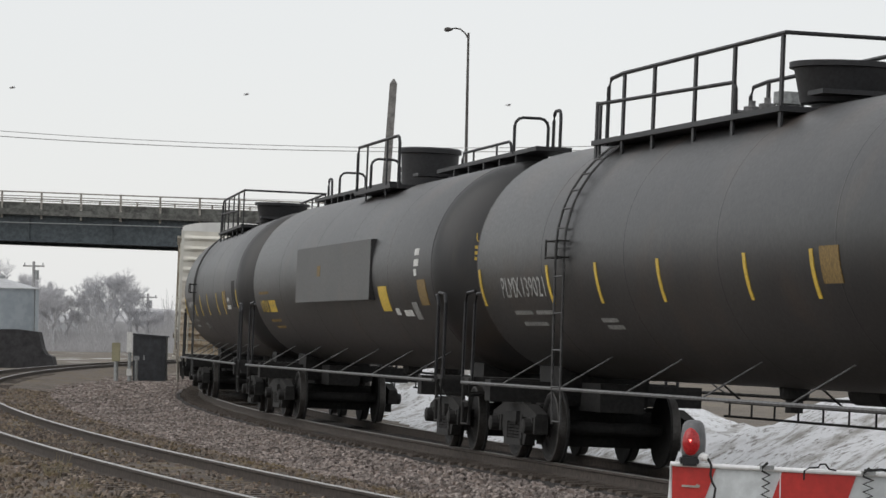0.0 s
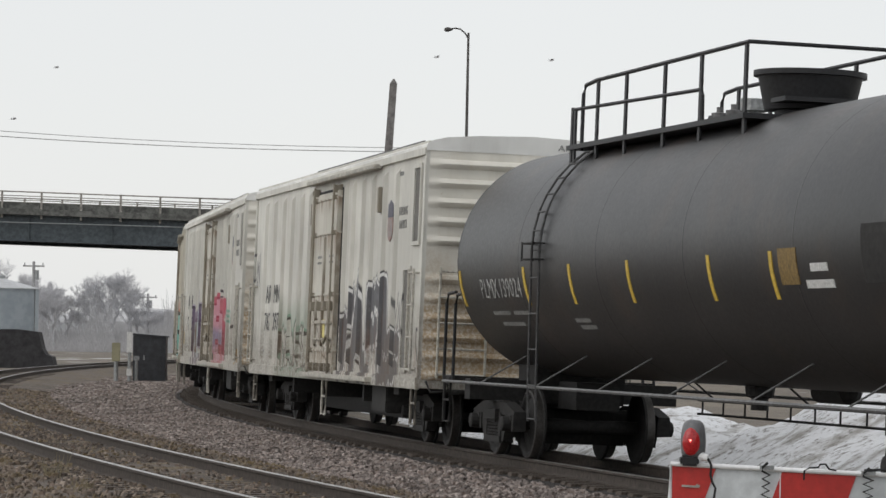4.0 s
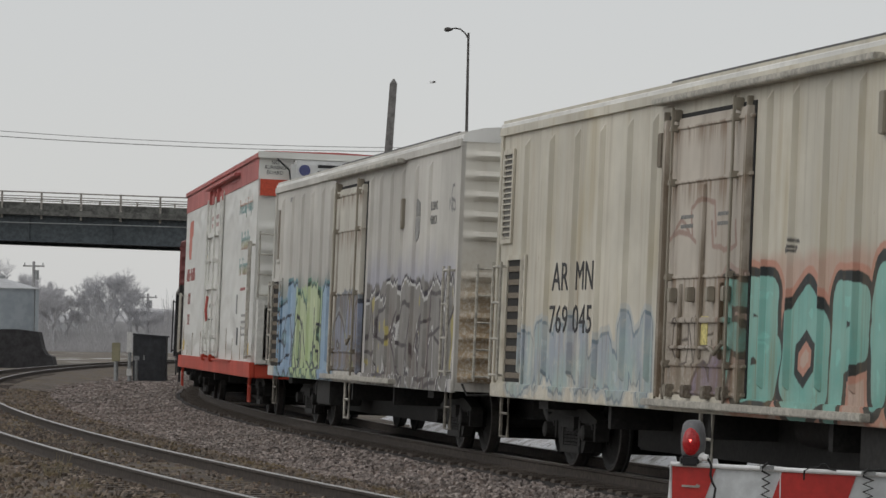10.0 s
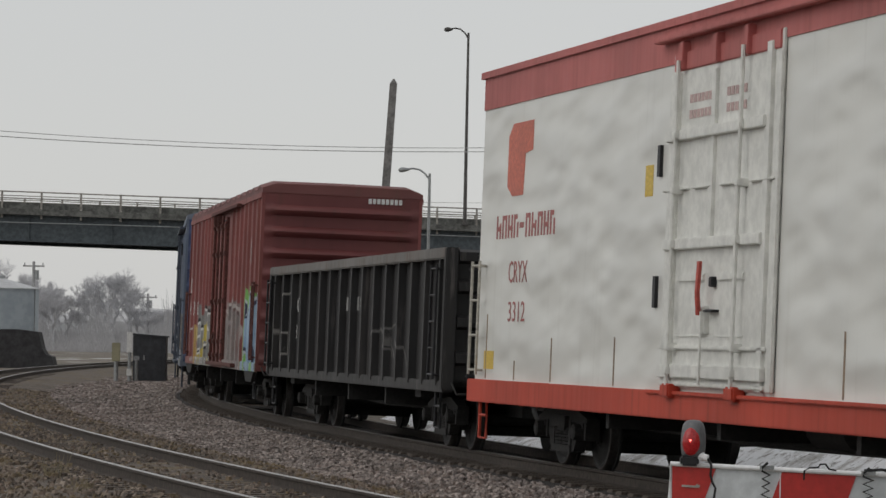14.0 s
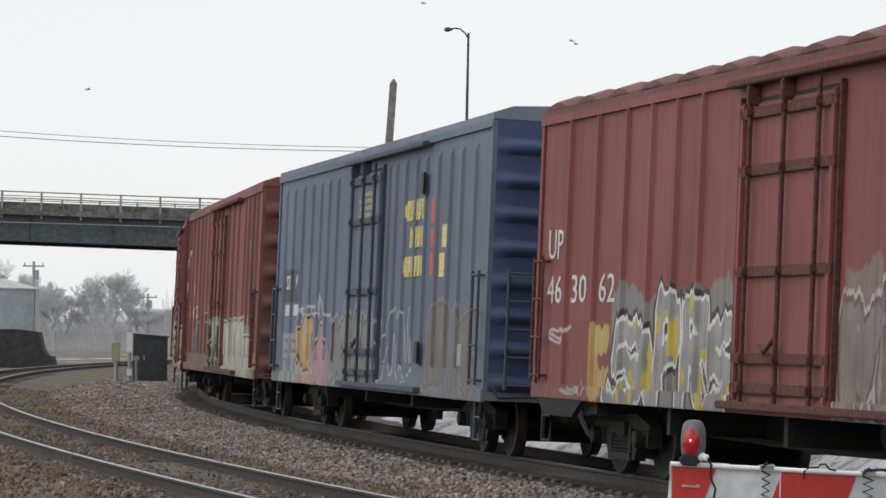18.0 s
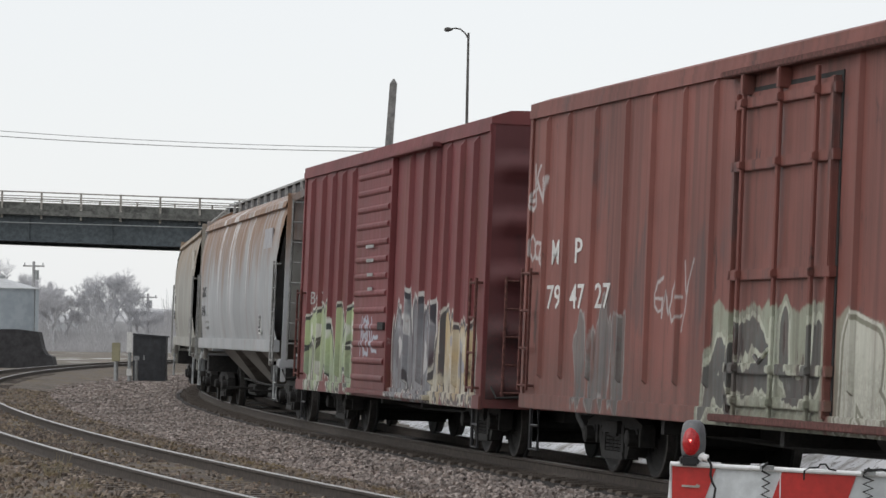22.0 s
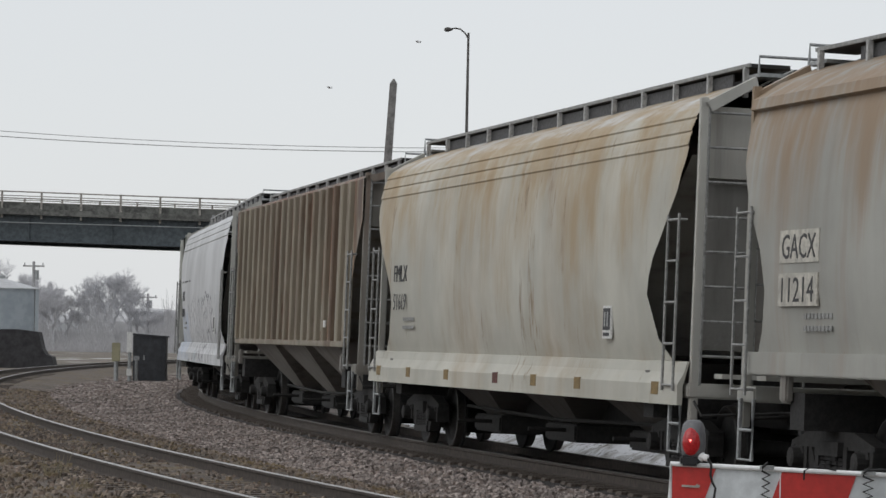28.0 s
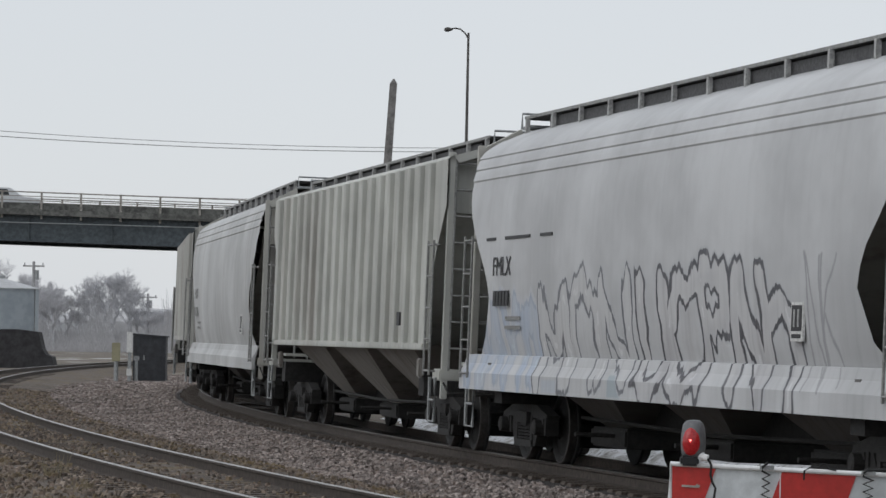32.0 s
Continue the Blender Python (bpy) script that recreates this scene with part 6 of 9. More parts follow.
    part("equipment_box", block(h - 12.6, h - 11.2, -1.45, -0.9, 0.42, 0.84, 0.02), STEEL_FRAME, car)
    stirrup(car, h - 9.0, -1.52, WHITE_IRON, 0.86, 0.42, 0.6)


last_reefer()


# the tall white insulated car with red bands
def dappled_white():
    """Glossy white panels, slightly quilted; soft spots of mirrored sky are partly painted in."""
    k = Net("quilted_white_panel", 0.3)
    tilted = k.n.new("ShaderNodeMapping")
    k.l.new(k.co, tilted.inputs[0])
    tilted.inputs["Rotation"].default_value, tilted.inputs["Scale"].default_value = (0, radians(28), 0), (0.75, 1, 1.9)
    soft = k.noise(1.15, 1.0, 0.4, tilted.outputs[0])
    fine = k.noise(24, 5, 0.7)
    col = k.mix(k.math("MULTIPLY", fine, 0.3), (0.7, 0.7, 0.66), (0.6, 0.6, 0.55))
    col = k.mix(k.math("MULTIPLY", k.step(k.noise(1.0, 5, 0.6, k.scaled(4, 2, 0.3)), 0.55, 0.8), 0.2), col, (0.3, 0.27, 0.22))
    # grey dapples of reflected sky painted into the base colour
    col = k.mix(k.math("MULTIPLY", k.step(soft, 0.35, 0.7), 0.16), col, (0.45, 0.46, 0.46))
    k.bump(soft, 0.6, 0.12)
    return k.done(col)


def insulated_door(car, x0, x1, y, iron, red, orange):
    """A white plug door: wide edge posts, box beams, lock rods, pressed strips and a red lever."""
    s, z0, z1 = -1 if y < 0 else 1, 1.08, 4.72
    w, t = x1 - x0, z1 - z0

    def piece(name, fx0, fx1, fz0, fz1, deep, material=iron, label="", parent=None, soft=0.01):
        return part(name, block(x0 + w * fx0, x0 + w * fx1, *sorted((y, y + s * deep)), z0 + t * fz0, z0 + t * fz1, soft), material, parent, label)

    door = piece("plug_door", 0, 1, 0, 1, 0.03, iron, "white plug door with box beams", car)
    piece("top_band", 0.02, 0.98, 0.945, 1.0, 0.05, red, "red strip along the top of the door", door)
    piece("door_edge", 0.0, 0.09, 0.02, 0.94, 0.06, parent=door)
    piece("door_edge", 0.885, 0.93, 0.0, 0.97, 0.07, parent=door)
    piece("door_edge", 0.955, 1.0, 0.0, 0.94, 0.05, parent=door)
    piece("stiffener", 0.4, 0.44, 0.44, 0.93, 0.065, parent=door)
    for f0, f1, mid, high, deep in ((-0.01, 0.9, 0.75, 0.016, 0.1), (0.0, 0.9, 0.425, 0.016, 0.1), (-0.02, 0.96, 0.12, 0.006, 0.07), (0.0, 0.95, 0.05, 0.02, 0.1), (0.0, 0.96, 0.012, 0.006, 0.08)):
        piece("crossbar", f0, f1, mid - high, mid + high, deep, parent=door)
    for f0, f1 in ((-0.04, 0.2), (0.25, 0.42), (0.5, 0.72), (0.77, 0.98)):
        piece("tie_bar", f0, f1, 0.585, 0.592, 0.075, parent=door)
    for f0, f1 in ((0.13, 0.38), (0.5, 0.74)):
        piece("pressed_strip", f0, f1, 0.31, 0.338, 0.055, parent=door, soft=0.02)
        piece("pressed_strip", f0, f1, 0.15, 0.156, 0.045, parent=door)
    for f in (0.12, 0.72):
        x = x0 + w * f
        part("lock_rod", tube(bmesh.new(), [(x, y + s * 0.12, z0 - 0.04), (x, y + s * 0.12, z1 - 0.1)], 0.024), iron, door)
        for g in (0.05, 0.12, 0.425, 0.585, 0.75):
            piece("rod_bracket", f - 0.016, f + 0.016, g - 0.012, g + 0.012, 0.15, parent=door)
        piece("lower_roller", f - 0.04, f + 0.04, -0.03, 0.012, 0.15, orange, "red door roller", door, 0.02)
    for f in (0.12, 0.44, 0.72):
        piece("roller_hanger", f - 0.018, f + 0.018, 0.945, 1.03, 0.1, red, "red roller hanger", door)
    x = x0 + w * 0.42
    part("door_lever", tube(bmesh.new(), [(x - 0.05, y + s * 0.13, 2.42), (x, y + s * 0.16, 2.1), (x - 0.03, y + s * 0.13, 1.86)], 0.03), RED_INK, door, "red door lever")
    piece("latch_box", 0.37, 0.43, 0.16, 0.24, 0.1, parent=door, soft=0.015)
    part("latch_rod", tube(bmesh.new(), [(x, y + s * 0.11, 1.12), (x, y + s * 0.11, 1.9)], 0.016), iron, door)
    piece("latch_pin", 0.44, 0.52, 0.222, 0.23, 0.12, BLACK_IRON, "black latch pin", door)
    piece("latch_pin", 0.46, 0.49, 0.295, 0.325, 0.09, BLACK_IRON, "black latch pin", door)


SEAM_RUST = plain("rusty_seam", (0.26, 0.19, 0.13), 0.8, 0, 20, 0.4, 0.1)


def insulated_car():
    white = dappled_white()
    red = car_paint("faded_red_band", (0.47, 0.13, 0.12), 0.2, 0.1, seed=16.0)
    orange = car_paint("orange_red_sill", (0.47, 0.05, 0.022), 0.35, 0.15, seed=17.0, low=0.9)
    qf, qr = -45.2, -24.0
    length = qr - qf
    h = length / 2
    car = thing("insulated_car", "tall white insulated car with red top band and orange sill", "freight car")
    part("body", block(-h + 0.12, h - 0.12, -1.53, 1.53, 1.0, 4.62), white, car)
    part("top_band", block(-h + 0.1, h - 0.1, -1.545, 1.545, 4.62, 5.1), red, car, "faded red band under the roof")
    roof = bmesh.new()
    prof = [(-1.58, 5.04), (-1.58, 5.13), (-1.45, 5.17), (0, 5.2), (1.45, 5.17), (1.58, 5.13), (1.58, 5.04)]
    sheet(roof, [[(x, y, z) for y, z in prof] for x in (-h, h)])
    for x in (-h, h):
        roof.faces.new([roof.verts.new((x, y, z)) for y, z in prof])
    part("roof", roof, red, car)
    for s in (-1, 1):
        part("side_sill", block(-h - 0.02, h + 0.35, *sorted((s * 1.5, s * 1.6)), 0.74, 1.04, 0.012), orange, car, "orange-red side sill")
        for u, top in ((2.9, 1.75), (4.9, 1.5), (6.6, 1.7), (14.4, 1.62), (17.2, 1.6), (19.0, 1.3), (20.5, 1.9)):
            part("side_seam", block(h - u - 0.018, h - u + 0.018, *sorted((s * 1.53, s * 1.537)), 1.06, top), SEAM_RUST, car, "rusty panel seam")
    part("front_end_sill", block(h, h + 0.35, -1.5, 1.5, 0.74, 1.0, 0.02), orange, car)
    PALE_RED = plain("worn_pink_stencil", (0.5, 0.36, 0.34), 0.6, 0, 25, 0.2, 0)
    bright = plain("white_door_iron", (0.68, 0.68, 0.64), 0.45, 0, 5, 0.12, 0.0)
    for y in (-1.535, 1.535):
        insulated_door(car, h - 12.35, h - 8.6, y, bright, red, orange)
    for z in (4.15, 3.98):
        bars("door_writing", h - 11.7, h - 10.9, z, z + 0.09, 6, PALE_RED, car, -1.57)
        bars("door_writing", h - 10.4, h - 9.7, z, z + 0.09, 5, PALE_RED, car, -1.57)
    for s in (-1, 1):
        for z in (4.86, 1.0):
            part("door_track", block(h - 12.8, h - 4.4, *sorted((s * 1.56, s * (1.68 if z > 2 else 1.64))), z, z + (0.07 if z > 2 else 0.045), 0.012), red if z > 2 else orange, car)
    part("placard_holder", block(h - 12.85, h - 12.75, -1.57, -1.53, 3.4, 3.75), BLACK_IRON, car)
    part("placard_holder", block(h - 12.85, h - 12.75, -1.57, -1.53, 1.95, 2.3), BLACK_IRON, car)
    # crest and names as plain shapes in their colours
    x = h - 19.1
    part("emblem", prism(bmesh.new(), [(x - 0.62, 3.55), (x - 0.35, 3.42), (x + 0.2, 3.42), (x + 0.25, 3.95), (x + 0.62, 3.98), (x + 0.62, 4.36), (x - 0.4, 4.36), (x - 0.62, 4.2)], -1.536, -1.52), plain("orange_emblem_paint", (0.55, 0.13, 0.08), 0.5, 0, 25, 0.2, 0), car, "orange emblem without letters")
    for i in range(10):
        if i == 4:
            part("name_block", block(h - 20.2 + i * 0.3, h - 20.2 + i * 0.3 + 0.2, -1.535, -1.52, 3.0, 3.07), FADED_RED, car)
            continue
        a = h - 20.2 + i * 0.3
        bm = bar(bmesh.new(), a, a + 0.065, -1.535, -1.52, 2.88, 3.18)
        bar(bm, a + 0.165, a + 0.23, -1.535, -1.52, 2.88, 3.18 if i % 3 else 3.08)
        bar(bm, a + 0.065, a + 0.165, -1.535, -1.52, *((3.12, 3.18) if i % 2 else (2.98, 3.04)))
        part("name_block", bm, FADED_RED, car)
    lettering("reporting_mark", "CRYX", h - 19.0, 2.3, 0.28, 0.95, FADED_RED, car, -1.533)
    lettering("car_number", "3312", h - 19.0, 1.8, 0.26, 0.85, FADED_RED, car, -1.533)
    rainbow = Net("rainbow_script_paint", 0.5)
    band = rainbow.math("FRACT", rainbow.math("MULTIPLY", rainbow.z, 1.9))
    col = rainbow.mix(rainbow.step(band, 0.25, 0.45), (0.5, 0.33, 0.26), (0.46, 0.45, 0.3))
    col = rainbow.mix(rainbow.step(band, 0.45, 0.7), col, (0.24, 0.38, 0.38))
    script = rainbow.done(col)
    lettering("slogan", "Protecting Today's", h - 2.75, 3.95, 0.42, 3.2, script, car, -1.533, "slogan in rainbow script")
    lettering("slogan", "Perishables", h - 2.6, 3.3, 0.38, 2.1, script, car, -1.533)
    lettering("slogan", "For Tomorrow", h - 2.6, 2.78, 0.36, 2.6, script, car, -1.533)
    bars("small_writing", h - 3.4, h - 2.2, 2.47, 2.53, 14, FADED_RED, car, -1.533)
    for i in range(4):
        bars("small_writing", h - 1.55, h - 0.95, 2.25 + i * 0.07, 2.28 + i * 0.07, 8, GREY_INK, car, -1.533)
    for i in range(4):
        bars("small_writing", h - 2.9, h - 1.9, 1.55 + i * 0.13, 1.6 + i * 0.13, 4, DIM_INK, car, -1.533)
    plate("warning_label", h - 1.42, h - 0.9, 1.18, 1.42, YELLOW_INK, car, -1.53)
    plate("warning_label", h - 20.6, h - 20.1, 1.18, 1.42, YELLOW_INK, car, -1.53)
    plate("warning_label", h - 13.4, h - 13.1, 3.2, 3.55, YELLOW_INK, car, -1.53)
    plate("data_label", h - 3.9, h - 3.6, 1.36, 1.72, BLACK_INK, car, -1.53)
    plate("data_label", h - 4.3, h - 4.0, 2.0, 2.4, GREY_INK, car, -1.53)
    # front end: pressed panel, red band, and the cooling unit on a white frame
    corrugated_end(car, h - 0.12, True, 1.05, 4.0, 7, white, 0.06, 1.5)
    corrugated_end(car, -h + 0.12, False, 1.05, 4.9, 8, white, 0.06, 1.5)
    part("end_band", block(h - 0.1, h - 0.04, -1.5, 1.5, 4.3, 4.62), plain("bright_orange_red", (0.52, 0.07, 0.03), 0.45, 0, 25, 0.2, 0.05), car, "bright orange-red band across the end")
    part("end_fascia", block(h - 0.1, h - 0.092, -1.54, 1.54, 4.62, 5.06), white, car)
    part("roof_end_cap", block(h, h + 0.01, -1.57, 1.57, 5.035, 5.16), white, car)
    for text, z, wide in (("NO", 4.92, 0.14), ("RUNNING", 4.82, 0.4), ("BOARD", 4.72, 0.32)):
        t = lettering("end_writing", text, 0, 0, 0.075, wide, BLACK_INK, car, 0.0)
        t.data.transform(pose(h - 0.088, -1.22, z, 0, 0, 90))
    grey = plain("light_grey_cowling", (0.66, 0.67, 0.66), 0.4, 0, 12, 0.06, 0.05)
    unit = part("cooling_unit", block(h - 0.1, h + 0.5, -0.95, 1.45, 2.85, 5.0, 0.09), grey, car, "light grey cooling unit on the end")
    for y0, y1 in ((-0.45, 0.35), (0.42, 1.3)):
        for i in range(4):
            part("intake_slot", block(h + 0.46, h + 0.512, y0, y1, 4.5 + i * 0.12, 4.56 + i * 0.12), BLACK_IRON, unit)
    part("fuel_gauge", block(h + 0.46, h + 0.515, -0.84, -0.74, 4.3, 4.55, 0.02), BLACK_IRON, unit)
    part("sight_hole", block(h + 0.46, h + 0.515, -0.88, -0.72, 3.28, 3.44, 0.02), BLACK_IRON, unit)
    part("badge", spun(bmesh.new(), (h + 0.49, -0.7, 4.8), (h + 0.512, -0.7, 4.8), [(0, 0.11), (1, 0.11)], 16), BLUE_INK, unit)
    for z in (3.05, 3.55, 4.2):
        part("cowling_seam", block(h + 0.49, h + 0.504, -0.9, 1.4, z, z + 0.012), GREY_INK, unit)
    part("unit_cable", tube(bmesh.new(), [(h + 0.1, -1.2, 5.02), (h + 0.3, -0.98, 4.8), (h + 0.52, -0.93, 4.3), (h + 0.52, -0.94, 3.9)], 0.018), RUBBER, unit)
    clean = plain("white_frame_paint", (0.62, 0.62, 0.58), 0.5, 0, 10, 0.12, 0.05)
    frame_ = bmesh.new()
    for y in (-1.42, 0.3, 1.36):
        bar(frame_, h - 0.05, h + 0.42, y - 0.06, y + 0.06, 1.02, 2.26)
    bar(frame_, h - 0.05, h + 0.42, -1.36, 1.3, 2.16, 2.26)
    bar(frame_, h - 0.05, h + 0.42, -1.36, 1.3, 1.02, 1.1)
    part("unit_frame", frame_, clean, car)
    part("fuel_tank", block(h - 0.03, h + 0.38, -1.3, 1.3, 1.12, 2.14, 0.03), BLACK_IRON, car, "black fuel tank under the cooling unit")
    rail = bmesh.new()
    for z in (2.62, 3.05, 3.5):
        tube(rail, [(h + 0.38, -1.2, z), (h + 0.38, -0.2, z), (h + 0.38, 1.35, z)], 0.02)
    for y in (-1.2, 0.1, 1.35):
        tube(rail, [(h + 0.38, y, 2.26), (h + 0.38, y, 3.52)], 0.032)
    part("service_railing", rail, clean, car)
    part("service_shelf", block(h - 0.05, h + 0.45, -0.6, 1.4, 2.45, 2.6, 0.02), clean, car)
    ladder(car, h - 0.3, -1.63, 1.1, 3.4, WHITE_IRON, 0.42, 6)
    ladder(car, -h + 0.35, -1.63, 1.1, 2.6, WHITE_IRON, 0.4, 4)
    ladder(car, h + 0.06, -1.3, 2.3, 3.6, WHITE_IRON, 0.34, 4, along=False)
    ladder(car, -h - 0.1, -0.9, 1.1, 2.7, WHITE_IRON, 0.6, 5, along=False)
    underframe(car, length, 0.8, 15.2, orange)
    rides(car, (qf + qr) / 2, 15.2)


insulated_car()


def gondola():
    black = car_paint("scuffed_black_gondola", (0.017, 0.0165, 0.017), 0.25, 0.15, seed=20.0, rusty=(0.2, 0.18, 0.17), grime=(0.06, 0.055, 0.05), drip=0.45, sprayed=(marker(-8.3, -6.9, 1.05, 2.5, ("zig", "hook", "coil"), (0.3, 0.29, 0.27), 1.9, 0.018, 0.4), marker(2.5, 5.2, 1.1, 2.1, ("arch", "kick", "ring", "zig"), (0.16, 0.155, 0.15), 3.7, 0.018, 0.4)))
    chord = car_paint("weathered_grey_chord", (0.15, 0.14, 0.13), 0.4, 0.3, seed=21.0, low=-2.0)
    qf, qr = -22.2, -5.0
    length = qr - qf
    h = length / 2
    car = thing("gondola", "black open-topped gondola with upright ribs and scuffed paint", "freight car")
    for s in (-1, 1):
        part("side_wall", block(-h, h, *sorted((s * 1.4, s * 1.46)), 0.9, 2.72), black, car)
        part("top_chord", block(-h - 0.02, h + 0.02, *sorted((s * 1.36, s * 1.6)), 2.68, 2.84, 0.02), chord, car, "scraped grey top chord")
        part("bottom_chord", block(-h, h, *sorted((s * 1.4, s * 1.56)), 0.82, 0.98, 0.015), black, car)
        for i in range(16):
            x = -h + 0.5 + i * (length - 1.0) / 15
            part("side_post", prism(bmesh.new(), [(x - 0.07, 0.92), (x + 0.07, 0.92), (x + 0.055, 2.7), (x - 0.055, 2.7)], s * 1.455, s * 1.575), black, car)
    part("floor", block(-h, h, -1.4, 1.4, 0.9, 1.0), STEEL_DARK, car)
    for x, f in ((-h, False), (h, True)):
        d = 1 if f else -1
        part("end_wall", block(*sorted((x - d * 0.06, x)), -1.42, 1.42, 0.9, 2.78), black, car)
        for z in (1.3, 1.8, 2.3, 2.72):
            part("end_rib", prism(bmesh.new(), [(x, z - 0.1), (x + d * 0.12, z - 0.06), (x + d * 0.12, z + 0.06), (x, z + 0.1)], -1.4, 1.4), black, car)
        for y in (-1.5, 1.5):
            part("corner_post", block(x - 0.09, x + 0.09, y - 0.09, y + 0.09, 0.85, 2.84, 0.015), black, car)
        ladder(car, x - d * 0.4, -1.66, 1.0, 2.6, BLACK_IRON, 0.4, 5)
        ladder(car, x + d * 0.2, -1.0, 1.0, 2.6, BLACK_IRON, 0.5, 5, along=False)
    lettering("reporting_mark", "CEFX", -h + 2.45, 2.0, 0.26, 0.95, WHITE_INK, car, -1.468)
    lettering("car_number", "3273", -h + 2.4, 1.52, 0.26, 0.85, WHITE_INK, car, -1.468)
    for z in (1.32, 1.22, 1.12):
        bars("small_writing", -h + 2.05, -h + 2.7, z, z + 0.045, 8, DIM_INK, car, -1.468)
    bars("small_writing", -1.2, 1.4, 2.0, 2.22, 5, DIM_INK, car, -1.463)
    underframe(car, length, 0.85, 12.4, BLACK_IRON)
    rides(car, (qf + qr) / 2, 12.4)


gondola()

OXIDE = (0.215, 0.058, 0.052)
car, h = box_car("box_car", "red-brown box car sprayed grey, blue and green along its foot", -3.0, 15.75, car_paint("red_oxide_sprayed_blue", OXIDE, 0.35, 0.3, seed=23.0, drip=0.3, sprayed=(
    dict(x0=6.0, x1=9.3, z0=0.7, z1=2.45, fill=(0.22, 0.36, 0.52), second=(0.34, 0.46, 0.58), line=(0.03, 0.04, 0.08), halo=(0.5, 0.56, 0.6), forms=[("kick", 6.1, 7.9, 0.7, 2.35), ("twin", 7.6, 9.3, 0.7, 2.3)], seed=2.0, fat=0.24, lw=0.05, hw=0.04, soft=0.15, back=(0.2, 0.44, 0.12), spike=0.4),
    dict(x0=1.7, x1=5.9, z0=0.72, z1=2.35, fill=(0.26, 0.235, 0.225), second=(0.17, 0.15, 0.145), line=(0.12, 0.085, 0.08), halo=(0.42, 0.39, 0.37), forms=row_of(("flag", "arch", "kick", "cup"), 1.7, 5.8, 0.72, 2.2, 0.08, 0.15), seed=6.1, fat=0.22, soft=0.5, frayed=0.8, spike=0.6, back=(0.2, 0.16, 0.15), drip=0.6),
    dict(x0=-6.9, x1=-6.0, z0=0.85, z1=1.8, fill=(0.5, 0.3, 0.08), second=(0.45, 0.36, 0.14), line=None, forms=[("hook", -6.9, -6.0, 0.85, 1.85)], seed=1.3, fat=0.18, soft=0.35, spike=0.4),
    marker(-8.7, -7.9, 1.45, 1.95, ("coil", "fork"), (0.5, 0.47, 0.45), 2.4, 0.02), marker(-8.0, -6.9, 0.95, 1.25, ("ring", "ring", "zig"), (0.4, 0.37, 0.36), 6.2),
    dict(x0=-6.1, x1=-1.5, z0=0.72, z1=2.2, fill=(0.2, 0.205, 0.2), second=(0.34, 0.34, 0.33), line=(0.64, 0.64, 0.62), halo=(0.03, 0.03, 0.03), forms=[("bend", -6.2, -4.7, 0.7, 1.9), ("peak", -5.2, -4.1, 0.72, 1.7), ("knob", -4.4, -3.3, 0.72, 2.1), ("leg", -3.4, -2.2, 0.72, 2.1), ("bend", -2.5, -1.4, 0.72, 1.9)], seed=9.3, fat=0.14, lw=0.05, hw=0.07, soft=0.2, back=(0.2, 0.2, 0.19), chips=((0.5, 0.4, 0.07), 0.56), spike=0.5))),
    (0.65, 1.6, 2.6, 3.48, 4.45, 5.38, 6.46, 12.13, 13.03, 13.98, 14.97, 16.15, 17.36), (0.95, 4.32), (7.85, 10.7), "box cars", sill=0.88, eave=4.43, ridge=4.52, track_to=4.35, iron=RUSTED, dark_rails=True, end_waves=8, roof_ribs=14, roof_paint=car_paint("dark_red_roof", (0.15, 0.047, 0.043), 0.5, 0.2, seed=24.0), end_paint=car_paint("dark_oxide_end", (0.135, 0.031, 0.03), 0.4, 0.2, seed=25.0, low=2.4, grime=(0.05, 0.035, 0.03)), base=14.0, end_split=None, rib_deep=0.05)
shield(car, h - 1.9, 3.3, 0.52, 0.62, DIM_INK, DIM_INK)
lettering("reporting_mark", "UP", h - 17.95, 2.56, 0.36, 0.66, WHITE_INK, car, -1.536)
for text, u in (("46", 17.95), ("30", 16.85), ("62", 15.65)):
    lettering("car_number", text, h - u, 2.02, 0.34, 0.66, WHITE_INK, car, -1.536)
e = bmesh.new()
for i in range(8):
    bar(e, h + 0.02, h + 0.03, 0.5 + i * 0.085, 0.56 + i * 0.085, 4.2, 4.3)
part("end_number", e, WHITE_INK, car)
for x in (h - 1.3, -h + 1.3):
    part("sill_cover", prism(bmesh.new(), [(x - 1.1, 0.9), (x + 1.1, 0.9), (x + 0.6, 0.66), (x - 0.6, 0.66)], -1.57, -1.5), STEEL_DARK, car)

